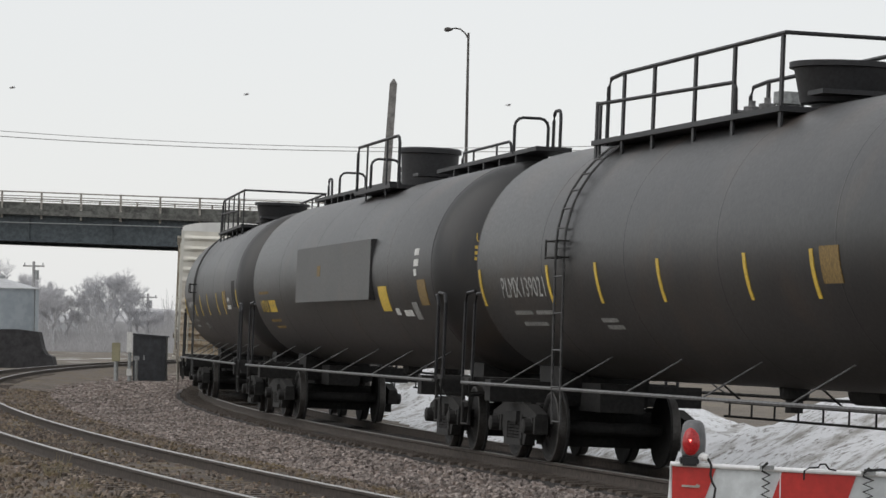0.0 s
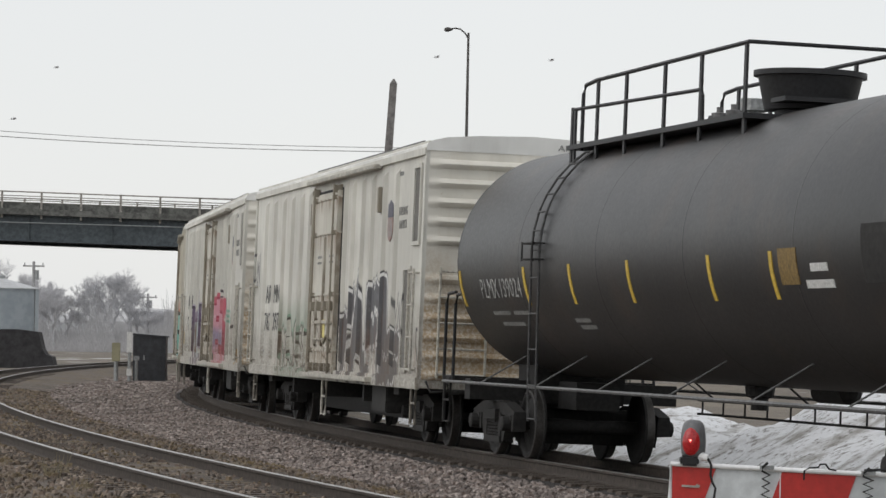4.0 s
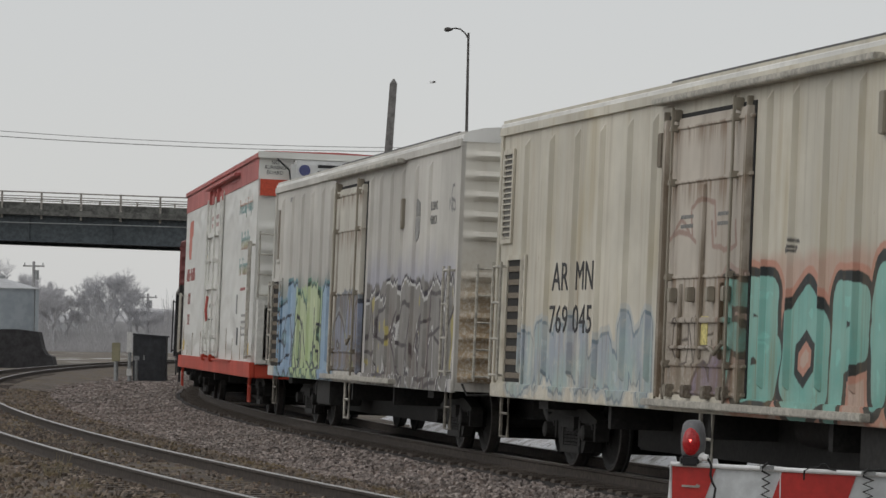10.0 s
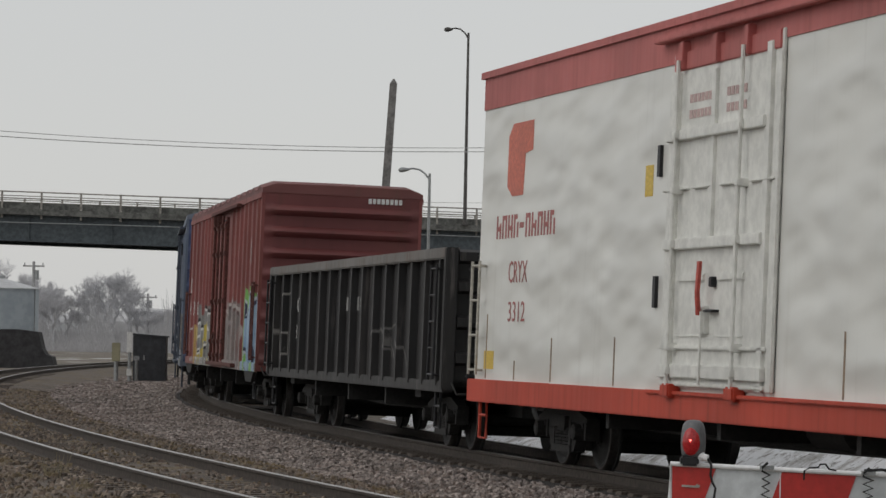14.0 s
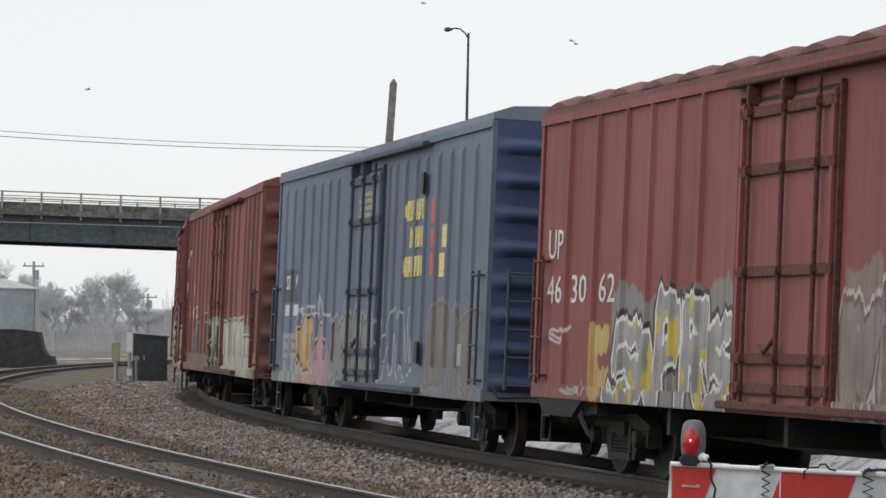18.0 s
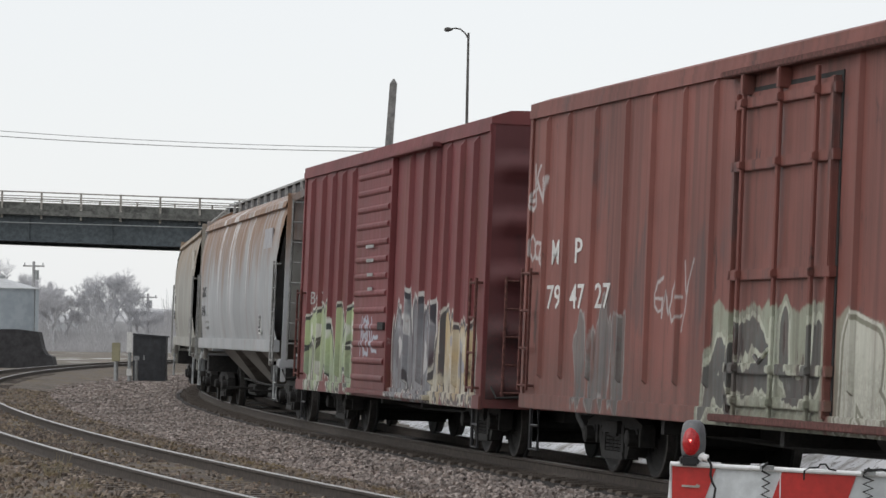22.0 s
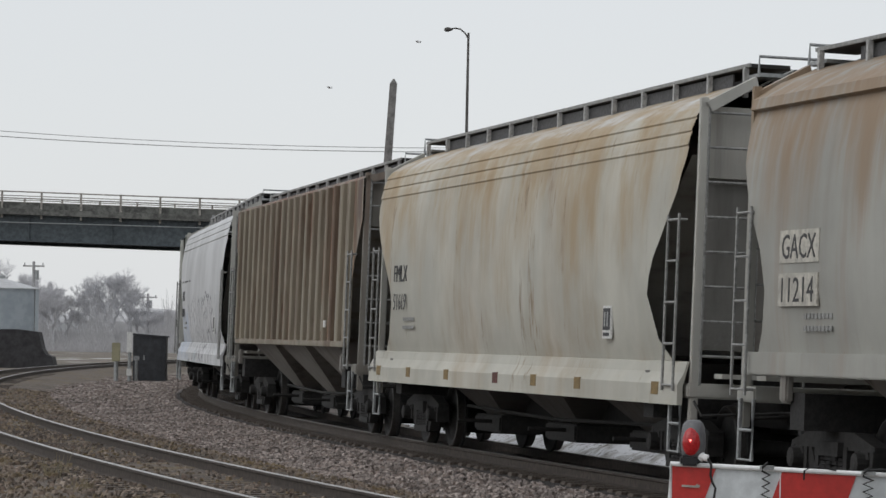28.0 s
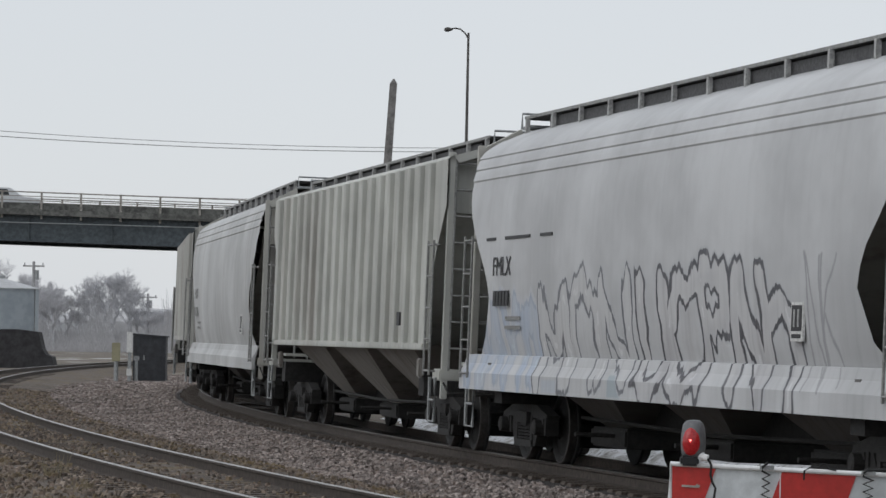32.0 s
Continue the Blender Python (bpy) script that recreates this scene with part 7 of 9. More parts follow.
BLUE = (0.115, 0.148, 0.205)
car, h = box_car("box_car", "blue ribbed box car with yellow blocks and sprayed foot", 18.35, 37.45, car_paint("slate_blue_sprayed", BLUE, 0.3, 0.22, seed=27.0, grime=(0.2, 0.19, 0.16), low=1.75, drip=0.35, patches=((-8.6, -6.8, 2.15, 2.78, (0.05, 0.055, 0.06)), (-8.6, -6.95, 1.15, 1.64, (0.3, 0.32, 0.33))), sprayed=(
    marker(-6.9, -3.4, 1.75, 2.4, ("kick", "fork", "tee", "peak", "zig", "twin"), (0.46, 0.48, 0.5), 2.9, 0.026, 0.4),
    dict(x0=-2.9, x1=0.9, z0=0.8, z1=2.1, fill=(0.17, 0.17, 0.15), second=(0.25, 0.25, 0.22), line=(0.05, 0.055, 0.06), halo=(0.32, 0.33, 0.31), forms=row_of(("kick", "comb", "peak", "bow"), -2.9, 0.9, 0.8, 2.0), seed=5.8, fat=0.2, soft=0.6, frayed=0.9, spike=0.5, drip=0.6),
    dict(x0=0.9, x1=4.2, z0=0.85, z1=2.0, fill=(0.1, 0.12, 0.16), line=None, halo=(0.4, 0.42, 0.44), hw=0.05, forms=row_of(("fork", "arch", "cup"), 1.3, 4.2, 0.9, 2.0), seed=7.7, fat=0.16, soft=0.6, spike=0.5),
    dict(x0=-8.6, x1=-6.4, z0=0.68, z1=1.3, fill=(0.27, 0.3, 0.27), second=(0.36, 0.38, 0.34), line=None, forms=row_of(("peak", "bar", "arch"), -8.6, -6.4, 0.6, 1.3), seed=6.4, fat=0.2, soft=0.6, frayed=0.9, spike=0.6),
    dict(x0=-6.9, x1=-3.2, z0=0.62, z1=1.3, fill=(0.4, 0.22, 0.22), second=(0.44, 0.34, 0.17), line=(0.12, 0.08, 0.07), halo=(0.42, 0.38, 0.33), forms=row_of(("bar", "arch", "bar", "cup"), -6.8, -3.4, 0.55, 1.35), seed=1.2, fat=0.17, lw=0.035, hw=0.04, soft=0.3, spike=0.4, chips=((0.46, 0.26, 0.1), 0.52)),
    dict(x0=-7.1, x1=-5.0, z0=0.68, z1=1.95, fill=(0.42, 0.24, 0.1), second=(0.47, 0.34, 0.17), line=(0.07, 0.055, 0.05), halo=(0.45, 0.43, 0.38), forms=[("coil", -6.7, -5.2, 1.0, 1.95), ("fork", -7.2, -6.2, 1.1, 1.8)], seed=1.9, fat=0.19, lw=0.06, hw=0.035, soft=0.25, sway=0.3, spike=0.3),
    dict(x0=-5.2, x1=-3.0, z0=0.62, z1=1.7, fill=(0.36, 0.2, 0.24), second=(0.42, 0.27, 0.28), line=(0.1, 0.07, 0.07), halo=(0.46, 0.43, 0.4), forms=[("peak", -5.1, -3.1, 0.5, 1.75), ("bar", -4.4, -3.2, 0.5, 1.3)], seed=4.4, fat=0.27, lw=0.04, hw=0.04, soft=0.25, sway=0.25),
    dict(x0=5.3, x1=8.9, z0=0.8, z1=2.2, fill=(0.13, 0.125, 0.12), second=(0.17, 0.16, 0.15), line=(0.11, 0.11, 0.11), halo=(0.2, 0.19, 0.18), wide=1.3, seed=8.1, cover=0.9, soft=0.35, fat=0.22))),
    # roof blue lightened to paint in the sky light on it
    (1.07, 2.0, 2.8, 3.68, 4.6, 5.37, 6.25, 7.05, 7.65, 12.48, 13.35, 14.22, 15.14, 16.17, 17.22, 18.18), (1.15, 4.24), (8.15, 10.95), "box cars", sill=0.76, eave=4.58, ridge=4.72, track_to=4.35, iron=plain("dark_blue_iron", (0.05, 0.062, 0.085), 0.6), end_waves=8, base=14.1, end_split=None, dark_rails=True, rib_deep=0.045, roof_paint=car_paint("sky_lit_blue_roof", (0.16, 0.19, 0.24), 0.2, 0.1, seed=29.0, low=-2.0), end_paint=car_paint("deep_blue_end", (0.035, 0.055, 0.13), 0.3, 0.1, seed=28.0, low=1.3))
for z, u0, u1, n in ((3.3, 6.35, 4.55, 6), (2.9, 5.75, 4.55, 4), (2.47, 6.35, 4.55, 7)):
    w = (u0 - u1) / n
    for i in range(n):
        a, b = h - u0 + i * w, h - u0 + i * w + w * 0.7
        bm = bmesh.new()
        bar(bm, a, a + 0.075, -1.556, -1.53, z, z + 0.3)
        bar(bm, b - 0.075, b, -1.556, -1.53, z + (0.0 if i % 2 else 0.06), z + (0.3 if i % 3 else 0.25))
        bar(bm, a + 0.075, b - 0.075, -1.556, -1.53, *((z + 0.24, z + 0.3) if i % 2 else (z, z + 0.06)))
        part("name_block", bm, PALE_YELLOW, car)
for z0, z1 in ((2.47, 2.8), (2.88, 3.14), (3.22, 3.58)):
    plate("red_block", h - 4.22, h - 3.98, z0, z1, RED_INK, car, -1.53)
for u0, u1, z0, z1 in ((3.36, 3.02, 2.86, 3.18), (3.5, 3.14, 2.44, 2.78), (3.02, 2.86, 2.44, 2.78)):
    plate("yellow_block", h - u0, h - u1, z0, z1, PALE_YELLOW, car, -1.53)
for t, u in (("SS", 17.68), ("W", 16.72)):
    lettering("reporting_mark", t, h - u, 2.4, 0.26, 0.24 * len(t), WHITE_INK, car, -1.537, "", 0.01)
for u in (17.95, 16.98):
    bars("car_number", h - u, h - u + 0.56, 1.93, 2.13, 3, WHITE_INK, car, -1.537)
for z in (1.45, 1.27):
    bars("small_writing", h - 17.9, h - 17.4, z, z + 0.07, 4, GREY_INK, car, -1.537)
    bars("small_writing", h - 17.05, h - 16.6, z, z + 0.07, 4, GREY_INK, car, -1.537)
DULL_YELLOW = plain("dull_yellow_stencil", (0.36, 0.35, 0.22), 0.6, 0, 25, 0.4, 0)
for i, (a, b, n) in enumerate(((10.0, 8.9, 9), (10.25, 8.75, 13), (10.15, 8.8, 11), (10.2, 9.1, 8))):
    bars("small_writing", h - a, h - b, 3.8 - i * 0.11, 3.87 - i * 0.11, n, DULL_YELLOW, car, -1.567)
plate("data_label", h - 2.0, h - 1.7, 1.2, 1.5, DIM_INK, car, -1.53)
for z in (1.2, 3.65):
    part("placard_holder", block(h - 4.75, h - 4.5, -1.62, -1.58, z, z + 0.32, 0.01), BLACK_IRON, car)

p = car_paint("orange_oxide_sprayed_white", (0.2, 0.064, 0.05), 0.5, 0.5, seed=31.0, rusty=(0.06, 0.028, 0.024), drip=0.6, scabs=((0.075, 0.036, 0.03), 0.83, 0.93), wash=((0.07, 0.05, 0.05), 0.7, 0.0, 0.56, 0.62), patches=((7.6, 9.4, 0.7, 1.25, (0.36, 0.24, 0.07)),), sprayed=(
    marker(-9.75, -9.05, 3.1, 3.85, ("coil", "kick", "zig"), (0.46, 0.43, 0.42), 3.7, 0.026, 0.5), marker(-9.75, -9.0, 2.4, 3.15, ("ring", "hook", "coil"), (0.46, 0.43, 0.42), 5.1, 0.024, 0.5), marker(-4.2, -3.0, 1.7, 2.5, ("coil", "zig", "ring", "hook", "fork"), (0.4, 0.37, 0.36), 6.7, 0.02, 0.4),
    dict(x0=-7.6, x1=-5.2, z0=0.75, z1=2.0, fill=(0.1, 0.1, 0.1), second=(0.17, 0.15, 0.14), line=None, halo=(0.26, 0.25, 0.24), hw=0.04, forms=row_of(("bar", "arch", "bar"), -7.6, -5.2, 0.75, 2.0), seed=5.5, fat=0.22, soft=0.75, frayed=0.9, spike=0.9, drip=0.7),
    dict(x0=-2.2, x1=1.6, z0=0.72, z1=1.95, fill=(0.075, 0.078, 0.075), second=(0.12, 0.125, 0.115), line=(0.46, 0.48, 0.39), halo=(0.3, 0.32, 0.25), forms=[("ring", -1.5, 0.1, 1.0, 1.8), ("cup", 0.0, 1.5, 1.0, 1.85), ("peak", -2.4, -1.2, 0.75, 1.7)], seed=7.3, fat=0.14, lw=0.06, hw=0.08, soft=0.35, back=(0.27, 0.29, 0.22), drip=0.6, spike=0.4),
    dict(x0=1.6, x1=8.6, z0=0.72, z1=1.85, fill=(0.47, 0.475, 0.4), second=(0.53, 0.53, 0.46), line=(0.2, 0.2, 0.15), halo=(0.54, 0.54, 0.47), forms=[("leg", 1.75, 3.1, 0.7, 1.8), ("cup", 3.0, 4.3, 0.7, 1.85), ("kick", 4.2, 5.5, 0.7, 1.85), ("cup", 5.4, 6.7, 0.72, 1.9), ("bend", 6.6, 8.5, 0.68, 1.55)], seed=3.3, sway=0.2, fat=0.22, lw=0.05, hw=0.04, soft=0.25, back=(0.27, 0.27, 0.21), drip=0.4)))
car, h = box_car("box_car", "rusty red box car with a broad white sprayed strip", 40.0, 59.7, p,
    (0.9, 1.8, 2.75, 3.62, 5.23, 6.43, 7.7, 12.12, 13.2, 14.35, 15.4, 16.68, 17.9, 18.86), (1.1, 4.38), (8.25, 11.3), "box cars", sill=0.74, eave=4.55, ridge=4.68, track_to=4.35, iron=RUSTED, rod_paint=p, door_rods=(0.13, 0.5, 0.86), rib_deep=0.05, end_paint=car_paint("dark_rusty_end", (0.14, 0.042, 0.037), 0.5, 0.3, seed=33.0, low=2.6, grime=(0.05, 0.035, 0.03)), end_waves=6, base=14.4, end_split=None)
for t, u, z in (("M", 18.35, 2.5), ("P", 17.3, 2.5), ("79", 18.35, 1.95), ("47", 17.3, 1.95), ("27", 16.2, 1.95)):
    lettering("reporting_mark" if z > 2.2 else "car_number", t, h - u, z, 0.3, 0.32 * len(t), WHITE_INK, car, -1.536, "", 0.01)
plate("faded_patch", h - 2.66, h - 2.36, 3.1, 3.45, BROWN_PANEL, car, -1.53)

car, h = box_car("box_car", "dark red box car with a corrugated sliding door", 61.9, 77.6, car_paint("maroon_sprayed_green", (0.16, 0.034, 0.037), 0.4, 0.3, seed=35.0, drip=0.5, scabs=((0.06, 0.024, 0.024), 0.88, 0.98), sprayed=(
    marker(-1.2, 0.2, 1.1, 1.9, ("kick", "bow", "zig", "hook"), (0.36, 0.4, 0.46), 2.2, 0.03, 0.4),
    dict(x0=-7.0, x1=-2.0, z0=0.62, z1=2.1, fill=(0.28, 0.35, 0.24), second=(0.38, 0.46, 0.25), line=(0.035, 0.05, 0.045), halo=(0.52, 0.54, 0.48), forms=[("tee", -7.0, -5.2, 0.62, 2.0), ("peak", -5.9, -3.9, 0.62, 2.15), ("kick", -3.9, -2.0, 0.62, 2.0), ("bar", -7.2, -6.2, 0.62, 1.4)], seed=2.6, fat=0.22, lw=0.06, hw=0.045, soft=0.2, spike=0.45, chips=((0.56, 0.58, 0.52), 0.62), drip=0.4),
    dict(x0=1.2, x1=4.5, z0=0.62, z1=2.1, fill=(0.24, 0.25, 0.27), second=(0.12, 0.125, 0.14), line=(0.045, 0.045, 0.055), halo=(0.52, 0.52, 0.5), forms=row_of(("ring", "peak", "cup", "zig"), 1.2, 4.4, 0.62, 2.1), seed=6.9, fat=0.17, lw=0.07, hw=0.06, soft=0.35, chips=((0.5, 0.5, 0.5), 0.62), spike=1.1, drip=0.6),
    dict(x0=4.4, x1=7.5, z0=0.62, z1=1.95, fill=(0.52, 0.49, 0.4), second=(0.46, 0.33, 0.15), line=(0.07, 0.065, 0.07), halo=(0.56, 0.54, 0.48), forms=row_of(("peak", "zig", "arch", "bar"), 4.4, 7.5, 0.62, 1.9), seed=4.7, fat=0.17, lw=0.07, chips=((0.3, 0.31, 0.35), 0.6), hw=0.035, soft=0.35, spike=0.9, drip=0.5))),
    (0.91, 1.8, 2.74, 3.5, 4.42, 5.5, 10.5, 11.5, 12.46, 13.5, 14.66), (0.9, 4.32), (6.8, 9.75), "box cars", sill=0.66, eave=4.53, ridge=4.66, track_to=3.4, iron=RUSTED, end_paint=car_paint("dark_maroon_end", (0.095, 0.022, 0.024), 0.6, 0.3, seed=36.0, low=2.6, grime=(0.03, 0.025, 0.025)), end_waves=5, base=11.6, slide=True, rib_deep=0.075, end_split=None)
lettering("reporting_mark", "BC", h - 14.0, 2.12, 0.22, 1.3, DIM_INK, car, -1.536)
for i in range(4):
    bars("small_writing", h - 8.6 + i * 0.1, h - 7.9, 2.95 - i * 0.22, 3.0 - i * 0.22, 6, DIM_INK, car, -1.67)


# ---- the ground, the tracks and what stands by them ----
def ground_mat():
    k = Net("brown_winter_ground", 0.95)
    a, b = k.noise(0.05, 5, 0.6), k.noise(3.0, 6, 0.7)
    col = k.mix(k.step(a, 0.35, 0.65), (0.13, 0.11, 0.09), (0.2, 0.17, 0.13))
    col = k.mix(k.step(b, 0.4, 0.7), col, (0.09, 0.08, 0.07))
    col = k.mix(k.step(k.noise(0.11, 4, 0.6, k.scaled(1, 1, 1, 5)), 0.62, 0.68), col, (0.6, 0.61, 0.62))
    k.bump(b, 0.5, 0.1)
    return k.done(col)


def gravel_mat(name, c0, c1, island):
    k = Net(name, 0.95)
    f = k.noise(9.0, 6, 0.75)
    big = k.noise(0.35, 4, 0.6)
    pebble = k.cells(k.co, 17.0)["Distance"]
    col = k.mix(k.step(f, 0.3, 0.7), c0, c1)
    if island:
        geo = k.n.new("ShaderNodeNewGeometry")
        r = geo.outputs["Random Per Island"]
        col = k.mix(r, tuple(v * 0.55 for v in c0), tuple(v * 1.35 for v in c1))
        red = k.step(k.math("FRACT", k.math("MULTIPLY", r, 17.3)), 0.7, 0.9)
        col = k.mix(k.math("MULTIPLY", red, 0.45), col, (0.2, 0.14, 0.11))
    else:
        col = k.mix(k.math("MULTIPLY", k.step(pebble, 0.45, 0.2), 0.5), col, tuple(v * 0.45 for v in c0))
        k.bump(k.math("ADD", pebble, f), 0.9, 0.05)
    if name.startswith("brown"):
        col = k.mix(k.math("MULTIPLY", k.step(k.noise(0.9, 5, 0.65, k.scaled(1, 1, 1, 3)), 0.5, 0.62), 0.7), col, (0.17, 0.125, 0.06))
    col = k.mix(k.math("MULTIPLY", k.step(big, 0.45, 0.7), 0.45), col, tuple(v * 0.6 for v in c0))
    return k.done(col)


GRAVEL = gravel_mat("crushed_stone_bed", (0.155, 0.131, 0.12), (0.245, 0.208, 0.19), False)
STONES = gravel_mat("crushed_stone_pieces", (0.155, 0.13, 0.118), (0.31, 0.268, 0.245), True)
BROWN_STONES = gravel_mat("brown_stone_pieces", (0.115, 0.09, 0.072), (0.22, 0.18, 0.145), True)
DIRT = gravel_mat("brown_dirt_and_fines", (0.11, 0.091, 0.076), (0.172, 0.145, 0.122), False)
TIMBER = plain("weathered_tie_timber", (0.085, 0.068, 0.055), 0.95, 0, 22, 0.5, 0.4)
RAIL_TOP = plain("polished_rail_head", (0.36, 0.345, 0.33), 0.42, 0.8, 12, 0.25, 0.05)
RAIL_SIDE = plain("brown_rail_web", (0.06, 0.048, 0.04), 0.85, 0.2, 14, 0.4)
CONCRETE = plain("stained_concrete", (0.3, 0.295, 0.28), 0.9, 0, 5, 0.3, 0.3)
DARK_CONCRETE = plain("blackened_concrete", (0.035, 0.034, 0.036), 0.9, 0, 3, 0.4, 0.3)

bm = bmesh.new()
xs = [-1500, -400, -120, -60, -30, 0, 30, 60, 120, 400, 1500]
ys = [-600, -120, -40, 0, 40, 80, 120, 170, 240, 400, 900, 2600]
sheet(bm, [[(x, y, -0.5 if y < 120 else -0.45) for x in xs] for y in ys])
tagged(part("ground", bm, ground_mat(), None), "brown winter ground with patches of old snow", "ground", kind="structure")


def strip(name, track, profile, s0, s1, material, step=2.0, rough=0.0):
    rows = []
    for s in np.arange(s0, s1 + 0.1, step):
        row = []
        for side, z in profile:
            x, y, _ = on_track(track, s, side)
            row.append((x, y, z + rough * (noise.noise(Vector((x * 0.7, y * 0.7, 3.0))))))
        rows.append(row)
    return part(name, sheet(bmesh.new(), rows), material, None, "", True)


tagged(strip("ballast_bed", TRAIN_TRACK, [(-7.2, -0.52), (-6.4, -0.34), (-4.5, -0.31), (-2.8, -0.3), (-1.8, -0.2), (-1.0, -0.17), (1.0, -0.2), (1.9, -0.24), (3.4, -0.56)], -160, 240, GRAVEL, 2.0, 0.05),
       "grey-brown crushed stone bed under the main track", "ballast", kind="structure")
tagged(strip("ballast_bed", NEAR_TRACK, [(-3.6, -0.56), (-2.2, -0.27), (-0.95, -0.185), (0.95, -0.17), (1.9, -0.2), (3.2, -0.36), (4.2, -0.54)], -160, 240, DIRT, 2.0, 0.04),
       "brown dirt and stone bed under the nearer track", "ballast", kind="structure")


# narrower strip of much darker stone over the main bed
tagged(strip("dark_bed", TRAIN_TRACK, [(-1.75, -0.26), (-1.35, -0.165), (-0.9, -0.145), (0.9, -0.17), (1.5, -0.2), (2.0, -0.29)], -160, 240, gravel_mat("dark_bed_stone", (0.03, 0.026, 0.024), (0.05, 0.043, 0.039), False), 2.0, 0.03),
       "near-black stone under and beside the main rails", "ballast", kind="structure")


def rail_line(track, side, s0, s1, parent, z0=0.0):
    prof = [(-0.07, -0.175), (-0.07, -0.16), (-0.012, -0.14), (-0.012, -0.045), (-0.036, -0.035), (-0.036, -0.006), (-0.024, 0.0), (0.024, 0.0), (0.036, -0.006), (0.036, -0.035), (0.012, -0.045), (0.012, -0.14), (0.07, -0.16), (0.07, -0.175)]
    bm, rows = bmesh.new(), []
    for s in np.arange(s0, s1 + 0.1, 1.5):
        x, y, h = on_track(track, s, side)
        rows.append([(x + a * math.cos(h), y - a * math.sin(h), z + z0) for a, z in prof])
    sheet(bm, rows)
    me = finish("rail", bm, RAIL_SIDE)
    me.materials.append(RAIL_TOP)
    for p in me.polygons:
        if p.center.z > z0 - 0.0045:
            p.material_index = 1
    return part("rail", me, None, parent)


TIE = finish("tie", block(-1.3, 1.3, -0.115, 0.115, -0.17, 0.0, 0.012), TIMBER)
for nm, track, lean, z0, a, b in (("main_track", TRAIN_TRACK, radians(CANT), 0.0, -22, 90), ("near_track", NEAR_TRACK, 0.0, -0.012, -24, 100)):
    t = tagged(new(nm), "curved railway track with rails on timber ties", "railway track", kind="structure")
    for side in (-0.7525, 0.7525):
        rail_line(track, side, -200, 300, t, z0 - side * math.sin(lean))
    for s in np.arange(a, b, 0.54):
        x, y, h = on_track(track, s)
        o = part("tie", TIE, None, t)
        o.matrix_local = pose(x, y, z0 - 0.155, 0, 0, -math.degrees(h)) @ pose(0, 0, 0, 0, math.degrees(lean)) @ pose(random.uniform(-0.05, 0.05), 0, 0, 0, 0, random.uniform(-1.2, 1.2))


def stones(name, label, track, s0, s1, a, b, count, level, size=(0.022, 0.05), material=None):
    """Loose crushed stone: small uneven lumps strewn along a track."""
    rng = np.random.default_rng(len(name) + count)
    s, side = rng.uniform(s0, s1, count), rng.uniform(a, b, count)
    ss, xs, ys, th = track
    h = np.interp(s, ss, th)
    cx, cy = np.interp(s, ss, xs) + side * np.cos(h), np.interp(s, ss, ys) - side * np.sin(h)
    cz = np.interp(side, [p[0] for p in level], [p[1] for p in level])
    base = np.array([(-0.8, -0.7, -0.5), (0.8, -0.7, -0.5), (0.8, 0.7, -0.5), (-0.8, 0.7, -0.5), (-0.55, -0.5, 0.5), (0.55, -0.5, 0.6), (0.55, 0.5, 0.5), (-0.55, 0.5, 0.6)], float)
    faces = np.array([(0, 1, 5), (0, 5, 4), (1, 2, 6), (1, 6, 5), (2, 3, 7), (2, 7, 6), (3, 0, 4), (3, 4, 7), (4, 5, 6), (4, 6, 7)])
    r = rng.uniform(*size, count)
    spin = rng.uniform(0, 6.28, count)
    v = base[None] * (1 + rng.uniform(-0.35, 0.35, (count, 8, 1))) + rng.uniform(-0.3, 0.3, (count, 8, 3))
    c, sn = np.cos(spin)[:, None], np.sin(spin)[:, None]
    x = (v[:, :, 0] * c - v[:, :, 1] * sn) * r[:, None] + cx[:, None]
    y = (v[:, :, 0] * sn + v[:, :, 1] * c) * r[:, None] + cy[:, None]
    z = v[:, :, 2] * r[:, None] + cz[:, None] + r[:, None] * 0.3
    verts = np.stack([x, y, z], 2).reshape(-1, 3)
    f = (faces[None] + (np.arange(count) * 8)[:, None, None]).reshape(-1, 3)
    me = bpy.data.meshes.new(name)
    me.from_pydata(verts.tolist(), [], f.tolist())
    me.materials.append(material or STONES)
    tagged(new(name, me), label, "gravel", kind="stuff")


LEVEL = [(-7.2, -0.42), (-6.4, -0.33), (-4.5, -0.3), (-2.8, -0.29), (-1.8, -0.19), (-1.0, -0.16), (1.9, -0.23)]
stones("loose_gravel", "loose crushed stone between the two tracks", TRAIN_TRACK, -22, 40, -6.9, -1.5, 46000, LEVEL, (0.02, 0.042))
stones("far_gravel", "loose crushed stone along the outer bend", TRAIN_TRACK, 40, 95, -8.6, -1.5, 17000, LEVEL, (0.025, 0.055))
stones("distant_gravel", "loose crushed stone far along the bend", TRAIN_TRACK, 95, 160, -9.0, -1.5, 8000, LEVEL, (0.04, 0.08))
stones("near_gravel", "scattered stones about the nearer track", NEAR_TRACK, -22, 45, -3.4, -0.85, 9000, [(-3.6, -0.5), (-2.2, -0.26), (-0.95, -0.17)], (0.015, 0.04), BROWN_STONES)
stones("crib_gravel", "scattered stones between the rails of the nearer track", NEAR_TRACK, -22, 60, -0.66, 2.6, 8000, [(-0.95, -0.175), (0.95, -0.165), (1.9, -0.19), (2.6, -0.27)], (0.012, 0.036), BROWN_STONES)


